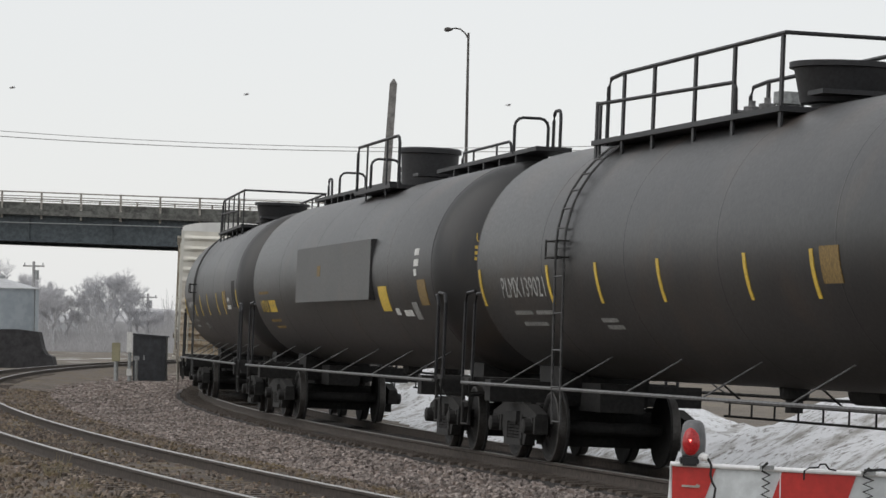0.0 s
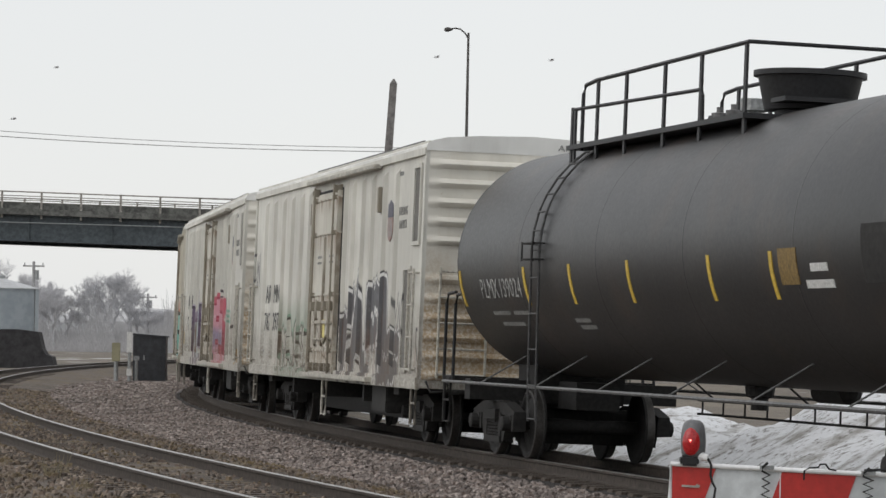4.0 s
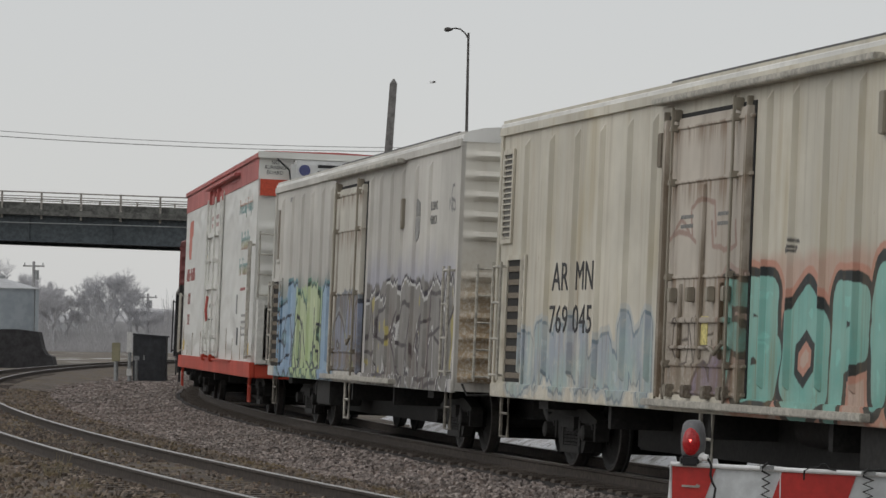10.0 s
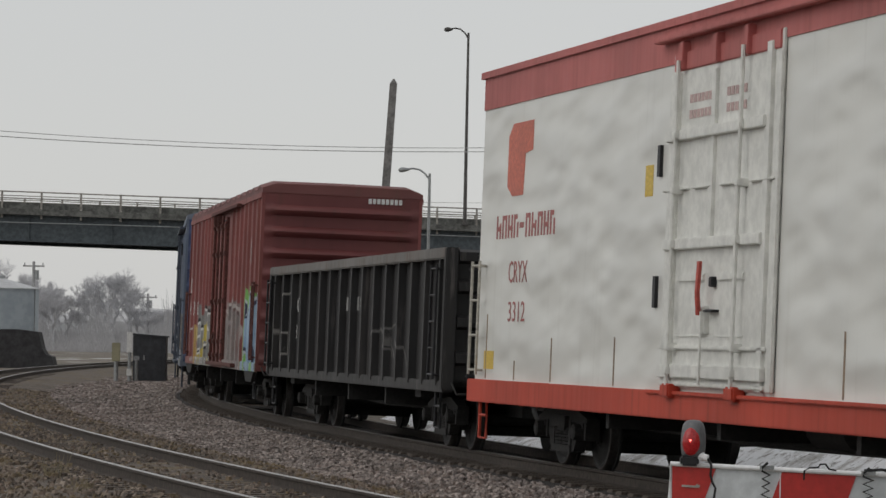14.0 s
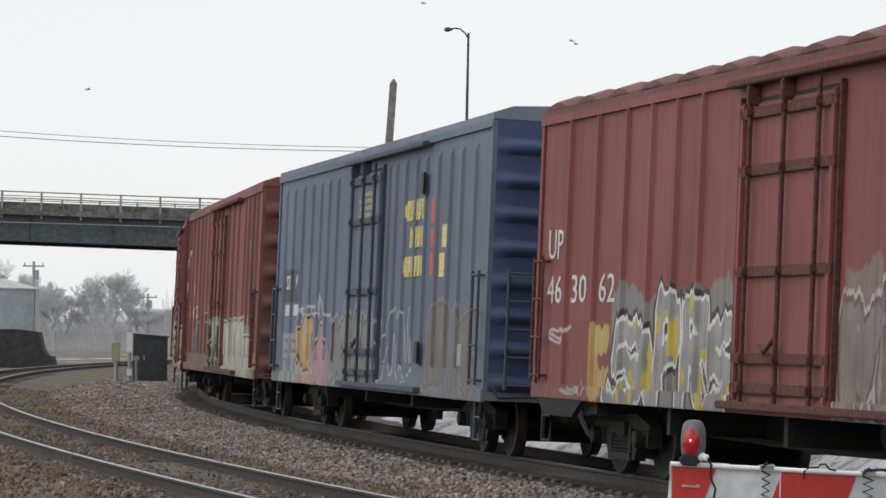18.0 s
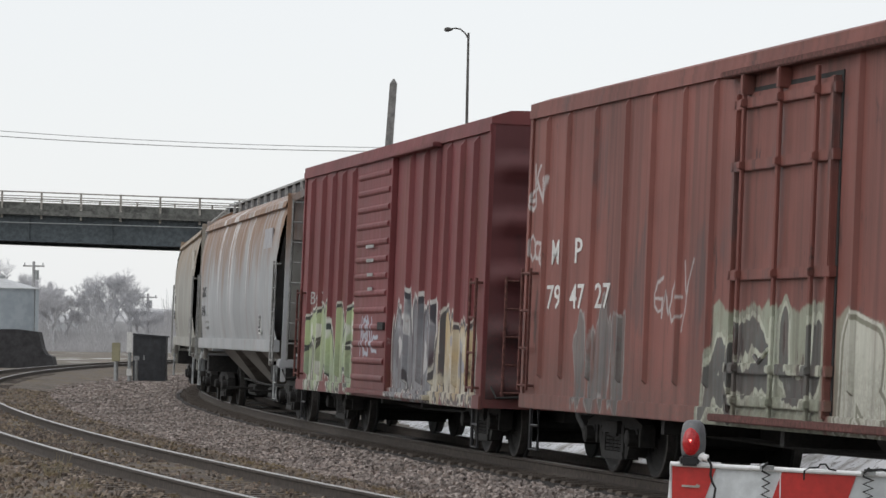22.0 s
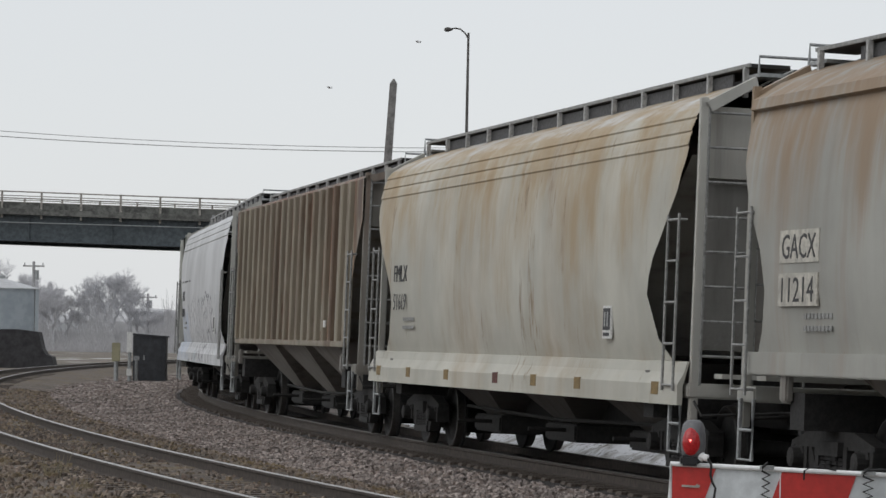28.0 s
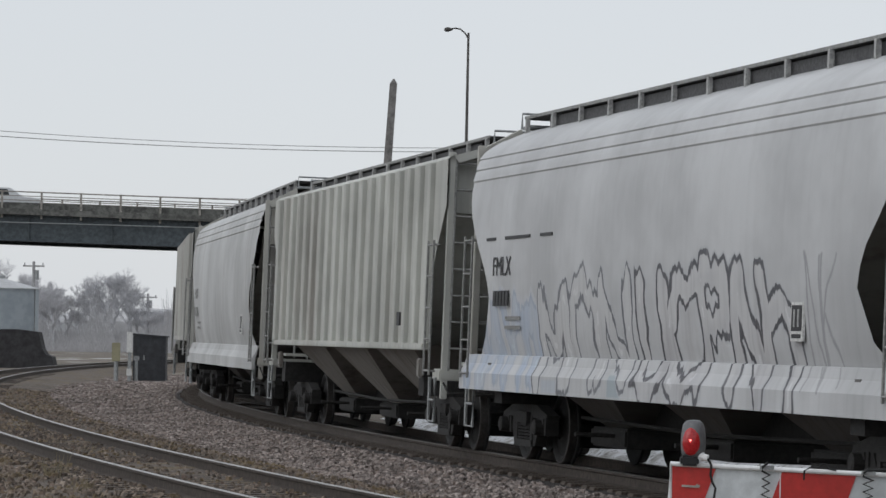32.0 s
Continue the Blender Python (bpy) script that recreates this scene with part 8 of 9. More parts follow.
def tufts():
    """Dry weeds between the near rails."""
    rng, bm = random.Random(4), bmesh.new()
    for s, side, n, tall in ((-5.0, -1.35, 26, 0.3), (3.5, 0.2, 10, 0.12), (-9, -1.6, 14, 0.2), (17, -1.5, 14, 0.2), (8, -1.9, 12, 0.16), (30, 1.2, 10, 0.14)):
        for _ in range(n):
            x, y, _h = on_track(NEAR_TRACK, s + rng.uniform(-0.25, 0.25), side + rng.uniform(-0.15, 0.15))
            a, b = rng.uniform(-0.12, 0.12), rng.uniform(-0.1, 0.1)
            t = tall * rng.uniform(0.4, 1)
            vs = [bm.verts.new(p) for p in ((x - 0.006, y, -0.22), (x + 0.006, y, -0.22), (x + a + 0.002, y + b, -0.2 + t), (x + a - 0.002, y + b, -0.2 + t))]
            bm.faces.new(vs)
    tagged(part("dry_weeds", bm, plain("straw_weed", (0.2, 0.17, 0.11), 0.9), None), "dry straw-coloured weeds in the gravel", "weeds", kind="stuff")


tufts()


def snow_bank():
    k = Net("old_dirty_snow", 0.75)
    a, b = k.noise(0.8, 5, 0.65), k.noise(6, 6, 0.7)
    col = k.mix(k.step(a, 0.49, 0.66), (0.7, 0.71, 0.73), (0.28, 0.265, 0.245))
    col = k.mix(k.math("MULTIPLY", k.step(b, 0.53, 0.62), 0.8), col, (0.13, 0.115, 0.1))
    k.bump(k.math("ADD", a, b), 0.5, 0.12)
    rows = []
    for s in np.arange(-34, 95, 0.7):
        row = []
        for i in range(23):
            side = 3.4 + i * 0.36
            x, y, _ = on_track(TRAIN_TRACK, s, side)
            f = i / 22
            hump = math.sin(math.pi * min(1, f * 1.05)) ** 0.8 if f < 0.95 else 0
            n = noise.noise(Vector((x * 0.22, y * 0.22, 1.0))) + 0.5 * noise.noise(Vector((x * 0.7, y * 0.7, 7.0))) + 0.22 * noise.noise(Vector((x * 2.1, y * 2.1, 2.0)))
            big = 1.05 if s < 2 else 1.05 - 0.55 * min(1, (s - 2) / 14)
            row.append((x, y, -0.56 + hump * max(0.12, big * 1.15 + 0.8 * n)))
        rows.append(row)
    tagged(part("snow_bank", sheet(bmesh.new(), rows), k.done(col), None, "", True), "ploughed bank of old dirty snow beyond the track", "snow", kind="stuff")


snow_bank()


# ---- the road bridge, sinking gently to one side ----
# girder green lightened to paint in some haze
GIRDER = plain("dark_green_girder", (0.075, 0.09, 0.1), 0.7, 0.1, 4, 0.3)
DECK_EDGE = plain("stained_deck_edge", (0.13, 0.131, 0.122), 0.9, 0, 3, 0.5, 0.3)
RAIL_PAINT = plain("weathered_bridge_rail", (0.33, 0.31, 0.28), 0.7, 0.1, 6, 0.4)
ROAD = plain("grey_asphalt", (0.06, 0.06, 0.062), 0.95, 0, 20, 0.3)
FALL = -0.0215


def deck_z(x):
    return 8.72 + FALL * (x + 26.6)


def sloped(bm):
    for v in bm.verts:
        v.co.z += FALL * (v.co.x + 26.6)
    return bm


bridge = tagged(new("road_bridge"), "steel girder road bridge with pipe railings over the tracks", "bridge")
x0, x1 = -150, 130
for y in (213.0, 224.0):
    part("girder", sloped(block(x0, x1, y - 0.08, y + 0.08, 7.1, 8.6)), GIRDER, bridge, "dark green plate girder")
    for z in (7.05, 8.55):
        part("girder_flange", sloped(block(x0, x1, y - 0.22, y + 0.22, z, z + 0.07)), GIRDER, bridge)
    d = -1 if y < 218 else 1
    part("deck_edge", sloped(block(x0, x1, min(y, y + d * 0.5), max(y, y + d * 0.5), 8.64, 9.0)), DECK_EDGE, bridge, "stained concrete deck edge")
    part("kerb", sloped(block(x0, x1, y - 0.15, y + 0.15, 9.0, 9.38)), DECK_EDGE, bridge)
    for z in (9.52, 9.78, 10.03):
        part("hand_rail", sloped(tube(bmesh.new(), [(x0, y + d * 0.2, z), (x1, y + d * 0.2, z)], 0.045 if z > 10 else 0.03)), RAIL_PAINT, bridge)
    px = -26.62 - 2.385 * 16
    for i in range(60):
        x = px + i * 2.385
        part("rail_post", block(x - 0.06, x + 0.06, y + d * 0.26 - 0.07, y + d * 0.26 + 0.07, deck_z(x) - 0.3, deck_z(x) + 1.34), RAIL_PAINT, bridge)
    for i in range(40):
        x = -100 + i * 5.0
        part("web_stiffener", block(x - 0.05, x + 0.05, y + d * 0.08, y + d * 0.2, deck_z(x) - 1.6, deck_z(x) - 0.14) if d > 0 else block(x - 0.05, x + 0.05, y - 0.2, y - 0.08, deck_z(x) - 1.6, deck_z(x) - 0.14), GIRDER, bridge)
part("road_deck", sloped(block(x0, x1, 213.2, 223.8, 8.6, 8.8)), ROAD, bridge)
part("hung_cable", tube(bmesh.new(), [(-60 + i * 4, 212.5, 8.17 - 0.05 * (i - 8) - 0.012 * (i - 8) ** 2 * 0.1) for i in range(30)], 0.03), GALVANISED, bridge, "pale cable slung along the girder")
for x in (-75, -42, 2, 40, 80):
    part("pier", block(x - 0.7, x + 0.7, 213.6, 223.4, -0.5, deck_z(x) - 1.72, 0.05), CONCRETE, bridge)


def place(px, py, d):
    """The point at distance d ahead that is seen in that direction."""
    half = math.tan(cam.data.angle / 2)
    way = VIEW.to_3x3() @ Vector(((px / 784 - 1) * half, (441 - py) / 784 * half, -1))
    return Vector(EYE) + way * (d / way.y)


def street_lamp(label, x, y, foot, top, reach, material, r=0.1, head=0.5):
    lamp = thing("street_lamp", label, "street lamp")
    part("pole", spun(bmesh.new(), (x, y, foot), (x + (top - foot) * 0.004, y, top), [(0, r * 1.3), (0.02, r * 1.3), (0.021, r), (1, r * 0.6)], 12), material, lamp, "", True)
    part("base_plate", block(x - 0.2, x + 0.2, y - 0.2, y + 0.2, foot - 0.02, foot + 0.06), material, lamp)
    tx = x + (top - foot) * 0.004
    arm = [(tx, y, top - 0.35), (tx - reach * 0.2, y, top - 0.02), (tx - reach * 0.45, y, top + 0.2), (tx - reach * 0.75, y, top + 0.27), (tx - reach, y, top + 0.22)]
    part("arm", tube(bmesh.new(), arm, r * 0.42, 8), material, lamp, "", True)
    part("lamp_head", spun(bmesh.new(), (tx - reach + 0.1, y, top + 0.21), (tx - reach - head, y, top + 0.16), [(0, 0.06), (0.25, 0.1), (0.6, 0.15), (0.9, 0.11), (1, 0.02)], 12), material, lamp, "", True)


STREET_STEEL = plain("dull_brown_steel", (0.1, 0.095, 0.09), 0.6, 0.4, 8, 0.3)
street_lamp("tall thin street lamp with a curved arm on the bridge", 1.28, 212.4, deck_z(1.28) + 0.3, 20.0, 1.05, STREET_STEEL, 0.115, 0.42)
street_lamp("pale street lamp with a short curved arm", -0.85, 196.0, -0.5, 10.72, 1.25, GALVANISED, 0.12, 0.5)


def leaning_pole():
    top, foot = place(697, 140, 160), place(687.5, 268, 160)
    base = top + (foot - top) * ((top.z + 0.55) / (top.z - foot.z))
    p = thing("leaning_pole", "dark square pole with a pointed top, leaning", "pole")
    bm = bmesh.new()
    rings = []
    for c, w in ((base, 0.22), (base.lerp(top, 0.985), 0.165), (top, 0.03)):
        rings.append([bm.verts.new((c.x + a * w, c.y + b * w, c.z)) for a, b in ((-1, -0.7), (1, -0.7), (1, 0.7), (-1, 0.7))])
    for r0, r1 in zip(rings, rings[1:]):
        for i in range(4):
            bm.faces.new((r0[i], r0[(i + 1) % 4], r1[(i + 1) % 4], r1[i]))
    bm.faces.new(rings[0][::-1])
    bm.faces.new(rings[-1])
    part("shaft", bm, plain("grey_weathered_timber", (0.19, 0.183, 0.176), 0.9, 0, 5, 0.35, 0.4), p)
    for f in (0.35, 0.62):
        c = base.lerp(top, f)
        part("step_bolt", tube(bmesh.new(), [(c.x - 0.28, c.y, c.z), (c.x + 0.28, c.y, c.z)], 0.02), BLACK_IRON, p)


leaning_pole()


def utility_pole(px, top_y, d, wide, label):
    t = place(px, top_y, d)
    p = thing("utility_pole", label, "utility pole", "utility poles")
    # timber greys lightened so that haze is in the colour
    part("shaft", spun(bmesh.new(), (t.x, t.y, -0.5), (t.x, t.y, t.z), [(0, 0.2), (1, 0.13)], 8), plain("haze_pale_pole", (0.36, 0.355, 0.36), 0.9, 0, 5, 0.3), p)
    part("cross_arm", block(t.x - wide, t.x + wide, t.y - 0.06, t.y + 0.06, t.z - 0.5, t.z - 0.36), plain("haze_pale_arm", (0.38, 0.375, 0.37), 0.9), p)
    for a in (-0.85, 0.85):
        part("insulator", spun(bmesh.new(), (t.x + a * wide, t.y, t.z - 0.36), (t.x + a * wide, t.y, t.z - 0.12), [(0, 0.07), (1, 0.05)], 6), GALVANISED, p)
    part("transformer", spun(bmesh.new(), (t.x + 0.3, t.y, t.z - 1.7), (t.x + 0.3, t.y, t.z - 0.8), [(0, 0.2), (1, 0.2)], 8), GALVANISED, p)


utility_pole(60, 463, 330, 1.0, "far timber utility pole with a cross arm")
utility_pole(262, 520, 420, 1.1, "distant timber utility pole behind the trees")
utility_pole(-260, 205, 190, 1.3, "timber utility pole that carries the overhead lines")
utility_pole(1900, 215, 200, 1.3, "timber utility pole far along the overhead lines")


def overhead(a, b, low, d, r):
    p0, p1, m = place(*a, d), place(*b, d), place(*low, d)
    pts = []
    for i in range(41):
        f = i / 40
        p = p0.lerp(p1, f)
        fm = (m.x - p0.x) / (p1.x - p0.x)
        sag = (p0.lerp(p1, fm).z - m.z) / (4 * fm * (1 - fm))
        pts.append((p.x, p.y, p.z - 4 * sag * f * (1 - f)))
    tagged(part("overhead_wire", tube(bmesh.new(), pts, r, 4), plain("grey_wire", (0.5, 0.5, 0.5), 0.6, 0.3, 8, 0.1, 0), None), "thin grey overhead wire against the sky", "wire", "overhead wires")


overhead((-260, 209), (1900, 205), (760, 262), 190, 0.02)
overhead((-260, 220), (1900, 215), (760, 269), 190, 0.024)
overhead((-300, 322), (1900, 345), (600, 356), 320, 0.02)


# ---- beside the far bend ----
def relay_hut():
    k = plain("dark_grey_cabinet_paint", (0.035, 0.037, 0.042), 0.6, 0.1, 6, 0.3)
    x, y = -11.35, 138.6
    hut = thing("relay_cabinet", "dark grey trackside relay cabinet on a concrete slab", "cabinet")
    part("slab", block(x - 0.95, x + 0.8, y - 0.5, y + 0.9, -0.52, -0.26, 0.02), CONCRETE, hut)
    part("body", block(x - 0.72, x + 0.56, y - 0.3, y + 0.7, -0.26, 1.52, 0.02), k, hut)
    part("roof", prism(bmesh.new(), [(x - 0.78, 1.52), (x + 0.62, 1.44), (x + 0.62, 1.5), (x - 0.78, 1.6)], y - 0.36, y + 0.76), k, hut)
    part("door", block(x - 0.56, x + 0.4, y - 0.325, y - 0.3, -0.12, 1.34, 0.008), k, hut)
    part("handle", block(x - 0.3, x - 0.26, y - 0.36, y - 0.325, 0.55, 0.75), GALVANISED, hut)
    for nm, label, px, w, t, c in (("marker_post", "grey post with a white marker plate", -12.1, 0.08, 1.62, WHITE_INK), ("junction_post", "short post with a weathered junction box", -12.62, 0.09, 1.22, PALE_YELLOW)):
        p = thing(nm, label, "post")
        part("post", spun(bmesh.new(), (px, y - 1.4, -0.5), (px, y - 1.4, t), [(0, w), (1, w * 0.8)], 10), GALVANISED, p)
        if nm == "marker_post":
            part("plate", block(px - 0.11, px + 0.11, y - 1.52, y - 1.48, 0.85, t + 0.02), c, p)
            part("lower_plate", block(px - 0.1, px + 0.1, y - 1.52, y - 1.48, -0.05, 0.22), c, p)
        else:
            part("junction_box", block(px - 0.16, px + 0.16, y - 1.6, y - 1.44, 0.5, t, 0.02), plain("weathered_box_paint", (0.3, 0.28, 0.18), 0.7), p)
    p = thing("cable_post", "thin grey cable post by the cabinet", "post")
    part("post", spun(bmesh.new(), (-11.85, y - 1.2, -0.5), (-11.85, y - 1.2, 0.55), [(0, 0.07), (1, 0.06)], 8), GALVANISED, p)
    part("cap", block(-11.95, -11.75, y - 1.3, y - 1.1, 0.55, 0.72), GALVANISED, p)


relay_hut()

pts = [place(px, py, 196) for px, py in ((-400, 578), (30, 583), (70, 588), (77, 618), (82, 627), (94, 632), (96, 640))]
outline = [(p.x, p.z) for p in pts] + [(pts[-1].x + 0.1, -0.6), (pts[0].x, -0.6)]
tagged(part("crash_wall", prism(bmesh.new(), outline, 195.5, 197.2), DARK_CONCRETE, None), "blackened concrete wall with a stepped end", "wall")


def grain_bin():
    c, d = place(2, 540, 330), 330
    # haze is put into the steel's blue-grey
    k = Net("hazy_corrugated_steel", 0.6, 0.2)
    wave = k.math("SINE", k.math("MULTIPLY", k.z, 60))
    k.bump(wave, 0.3, 0.03)
    steel = k.done(k.mix(k.step(k.noise(0.8, 4), 0.35, 0.65), (0.3, 0.34, 0.37), (0.37, 0.41, 0.44)))
    b = thing("grain_bin", "grey-blue corrugated steel grain bin with pale cone roof", "grain bin")
    part("shell", spun(bmesh.new(), (c.x, d, -0.5), (c.x, d, 5.5), [(0, 3.5), (1, 3.5)], 32), steel, b, "", True)
    part("roof", spun(bmesh.new(), (c.x, d, 5.5), (c.x, d, 6.5), [(0, 3.62), (0.08, 3.62), (0.95, 0.4), (1, 0.4)], 32), plain("pale_roof_steel", (0.5, 0.51, 0.52), 0.6, 0.1, 3, 0.15), b, "", True)
    part("vent", spun(bmesh.new(), (c.x, d, 6.5), (c.x, d, 6.9), [(0, 0.3), (0.6, 0.3), (1, 0.05)], 10), GALVANISED, b)
    for i in range(7):
        part("hoop", spun(bmesh.new(), (c.x, d, 0.2 + i * 0.85), (c.x, d, 0.26 + i * 0.85), [(0, 3.52), (1, 3.52)], 32), steel, b)
    part("ladder", tube(bmesh.new(), [(c.x + 3.3, d - 1.3, -0.4), (c.x + 3.3, d - 1.3, 5.6)], 0.05), GALVANISED, b)


grain_bin()


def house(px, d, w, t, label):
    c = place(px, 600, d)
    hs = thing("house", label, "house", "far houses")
    # wall and windows lightened to stand in for haze
    wall = plain("haze_pale_siding", (0.52, 0.52, 0.53), 0.9, 0, 2, 0.1)
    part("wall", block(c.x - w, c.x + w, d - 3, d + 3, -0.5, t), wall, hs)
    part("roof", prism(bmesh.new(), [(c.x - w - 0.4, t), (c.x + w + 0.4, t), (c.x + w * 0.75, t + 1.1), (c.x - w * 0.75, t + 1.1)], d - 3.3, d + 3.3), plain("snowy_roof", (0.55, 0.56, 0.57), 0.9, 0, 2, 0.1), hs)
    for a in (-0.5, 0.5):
        win = part("window", block(c.x + a * w - 0.4, c.x + a * w + 0.4, d - 3.05, d - 3, 0.4, 1.3), plain("haze_pale_window", (0.36, 0.37, 0.38), 0.3), hs)
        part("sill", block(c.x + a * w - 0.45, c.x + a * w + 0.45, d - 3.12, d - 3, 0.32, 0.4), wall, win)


house(168, 405, 1.5, 1.5, "low pale house with snow on its roof")
house(112, 430, 1.7, 1.6, "small far house among bare trees")


def bare_tree(x, y, tall, wide, seed, label, bark, depth=6, r0=None, clear=0.33, fine=0.0, group="bare trees"):
    """A leafless tree: a tapered trunk that forks again and again down to twigs."""
    rng = random.Random(seed)
    t = thing("bare_tree", label, "tree", group)
    limbs, twigs, trunk = bmesh.new(), bmesh.new(), bmesh.new()
    r0 = r0 or tall * 0.022

    def grow(p, d, length, r, level):
        bm = trunk if level == 0 else limbs if level < 3 else twigs
        q = p + d * length * 0.5 + Vector((rng.uniform(-1, 1), rng.uniform(-1, 1), 0)) * length * 0.06
        e = p + d * length
        n = 7 if level == 0 else 4 if level < 3 else 3
        r = max(r, fine)
        pts = [p, q, e]
        rings = []
        for c, rr in zip(pts, (r, r * 0.85, r * 0.68)):
            a = d.cross(Vector((0.3, 1, 0.2))).normalized()
            b = d.cross(a).normalized()
            rings.append([bm.verts.new(c + rr * (a * math.cos(j * 6.283 / n) + b * math.sin(j * 6.283 / n))) for j in range(n)])
        for ra, rb in zip(rings, rings[1:]):
            for j in range(n):
                bm.faces.new((ra[j], ra[(j + 1) % n], rb[(j + 1) % n], rb[j]))
        if level >= depth:
            return
        for i in range(2 if level == 0 else rng.choice((2, 3, 3) if level < 3 else (3, 3, 4))):
            side = Vector((rng.uniform(-1, 1) * wide, rng.uniform(-1, 1) * wide, rng.uniform(-0.15, 0.75)))
            nd = (d * 0.8 + side * 0.75).normalized()
            start = p.lerp(e, rng.uniform(0.55, 1.0)) if i else e
            grow(start, nd, length * rng.uniform(0.62, 0.84), r * (0.62 if i else 0.7), level + 1)

    for stem in range(2 if depth > 5 else 1):
        grow(Vector((x + stem * r0, y, -0.6)), Vector((rng.uniform(-0.12, 0.12), 0, 1)).normalized(), tall * clear, r0, 0)
    part("trunk", trunk, bark, t)
    part("fork", limbs, bark, t)
    part("crown", twigs, bark, t)
    return t


# distance haze painted into the bark: far paler than bare wood
FAR_BARK = plain("haze_pale_bark", (0.5, 0.5, 0.52), 0.95, 0, 2, 0.2)
NEAR_BARK = plain("grey_brown_bark", (0.13, 0.115, 0.105), 0.95, 0, 4, 0.3)
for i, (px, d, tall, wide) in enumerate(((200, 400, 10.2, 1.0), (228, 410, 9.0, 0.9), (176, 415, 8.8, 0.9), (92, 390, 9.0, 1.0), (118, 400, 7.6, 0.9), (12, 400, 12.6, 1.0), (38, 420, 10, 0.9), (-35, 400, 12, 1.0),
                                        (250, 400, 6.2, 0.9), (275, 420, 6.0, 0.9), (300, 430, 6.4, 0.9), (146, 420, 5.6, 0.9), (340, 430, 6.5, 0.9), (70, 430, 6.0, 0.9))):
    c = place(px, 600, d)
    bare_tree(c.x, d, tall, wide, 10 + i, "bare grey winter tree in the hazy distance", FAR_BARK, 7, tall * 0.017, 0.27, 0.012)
c = place(1640, 600, 150)
bare_tree(c.x, 150, 10.4, 0.9, 77, "tall bare brown winter tree beyond the train", NEAR_BARK, 7, 0.2)


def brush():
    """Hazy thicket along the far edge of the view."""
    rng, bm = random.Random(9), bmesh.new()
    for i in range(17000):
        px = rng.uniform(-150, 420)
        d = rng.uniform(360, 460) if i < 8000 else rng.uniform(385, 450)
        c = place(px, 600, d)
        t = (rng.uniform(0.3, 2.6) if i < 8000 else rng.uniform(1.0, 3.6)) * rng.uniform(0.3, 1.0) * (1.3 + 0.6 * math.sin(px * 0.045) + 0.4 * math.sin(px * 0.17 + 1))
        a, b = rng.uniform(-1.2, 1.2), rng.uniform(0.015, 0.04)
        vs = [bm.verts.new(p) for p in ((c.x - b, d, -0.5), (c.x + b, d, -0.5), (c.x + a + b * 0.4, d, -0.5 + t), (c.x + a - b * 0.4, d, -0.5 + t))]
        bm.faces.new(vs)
    # thicket and far woods carry the haze as a pale base colour
    tagged(part("brush", bm, plain("haze_pale_brush", (0.43, 0.425, 0.435), 0.95, 0, 1, 0.2, 0), None), "hazy grey thicket behind the tracks", "bushes", kind="stuff")
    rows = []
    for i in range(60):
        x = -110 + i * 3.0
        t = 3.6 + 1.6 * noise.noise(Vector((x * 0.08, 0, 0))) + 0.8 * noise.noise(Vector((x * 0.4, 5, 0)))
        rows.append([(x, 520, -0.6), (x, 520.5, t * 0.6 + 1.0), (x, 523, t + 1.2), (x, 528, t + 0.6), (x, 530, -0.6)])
    tagged(part("far_woods", sheet(bmesh.new(), rows), plain("haze_pale_woods", (0.5, 0.5, 0.51), 0.95, 0, 1, 0.15, 0.4), None, "", True), "pale line of far bare woods", "woods", kind="stuff")


brush()


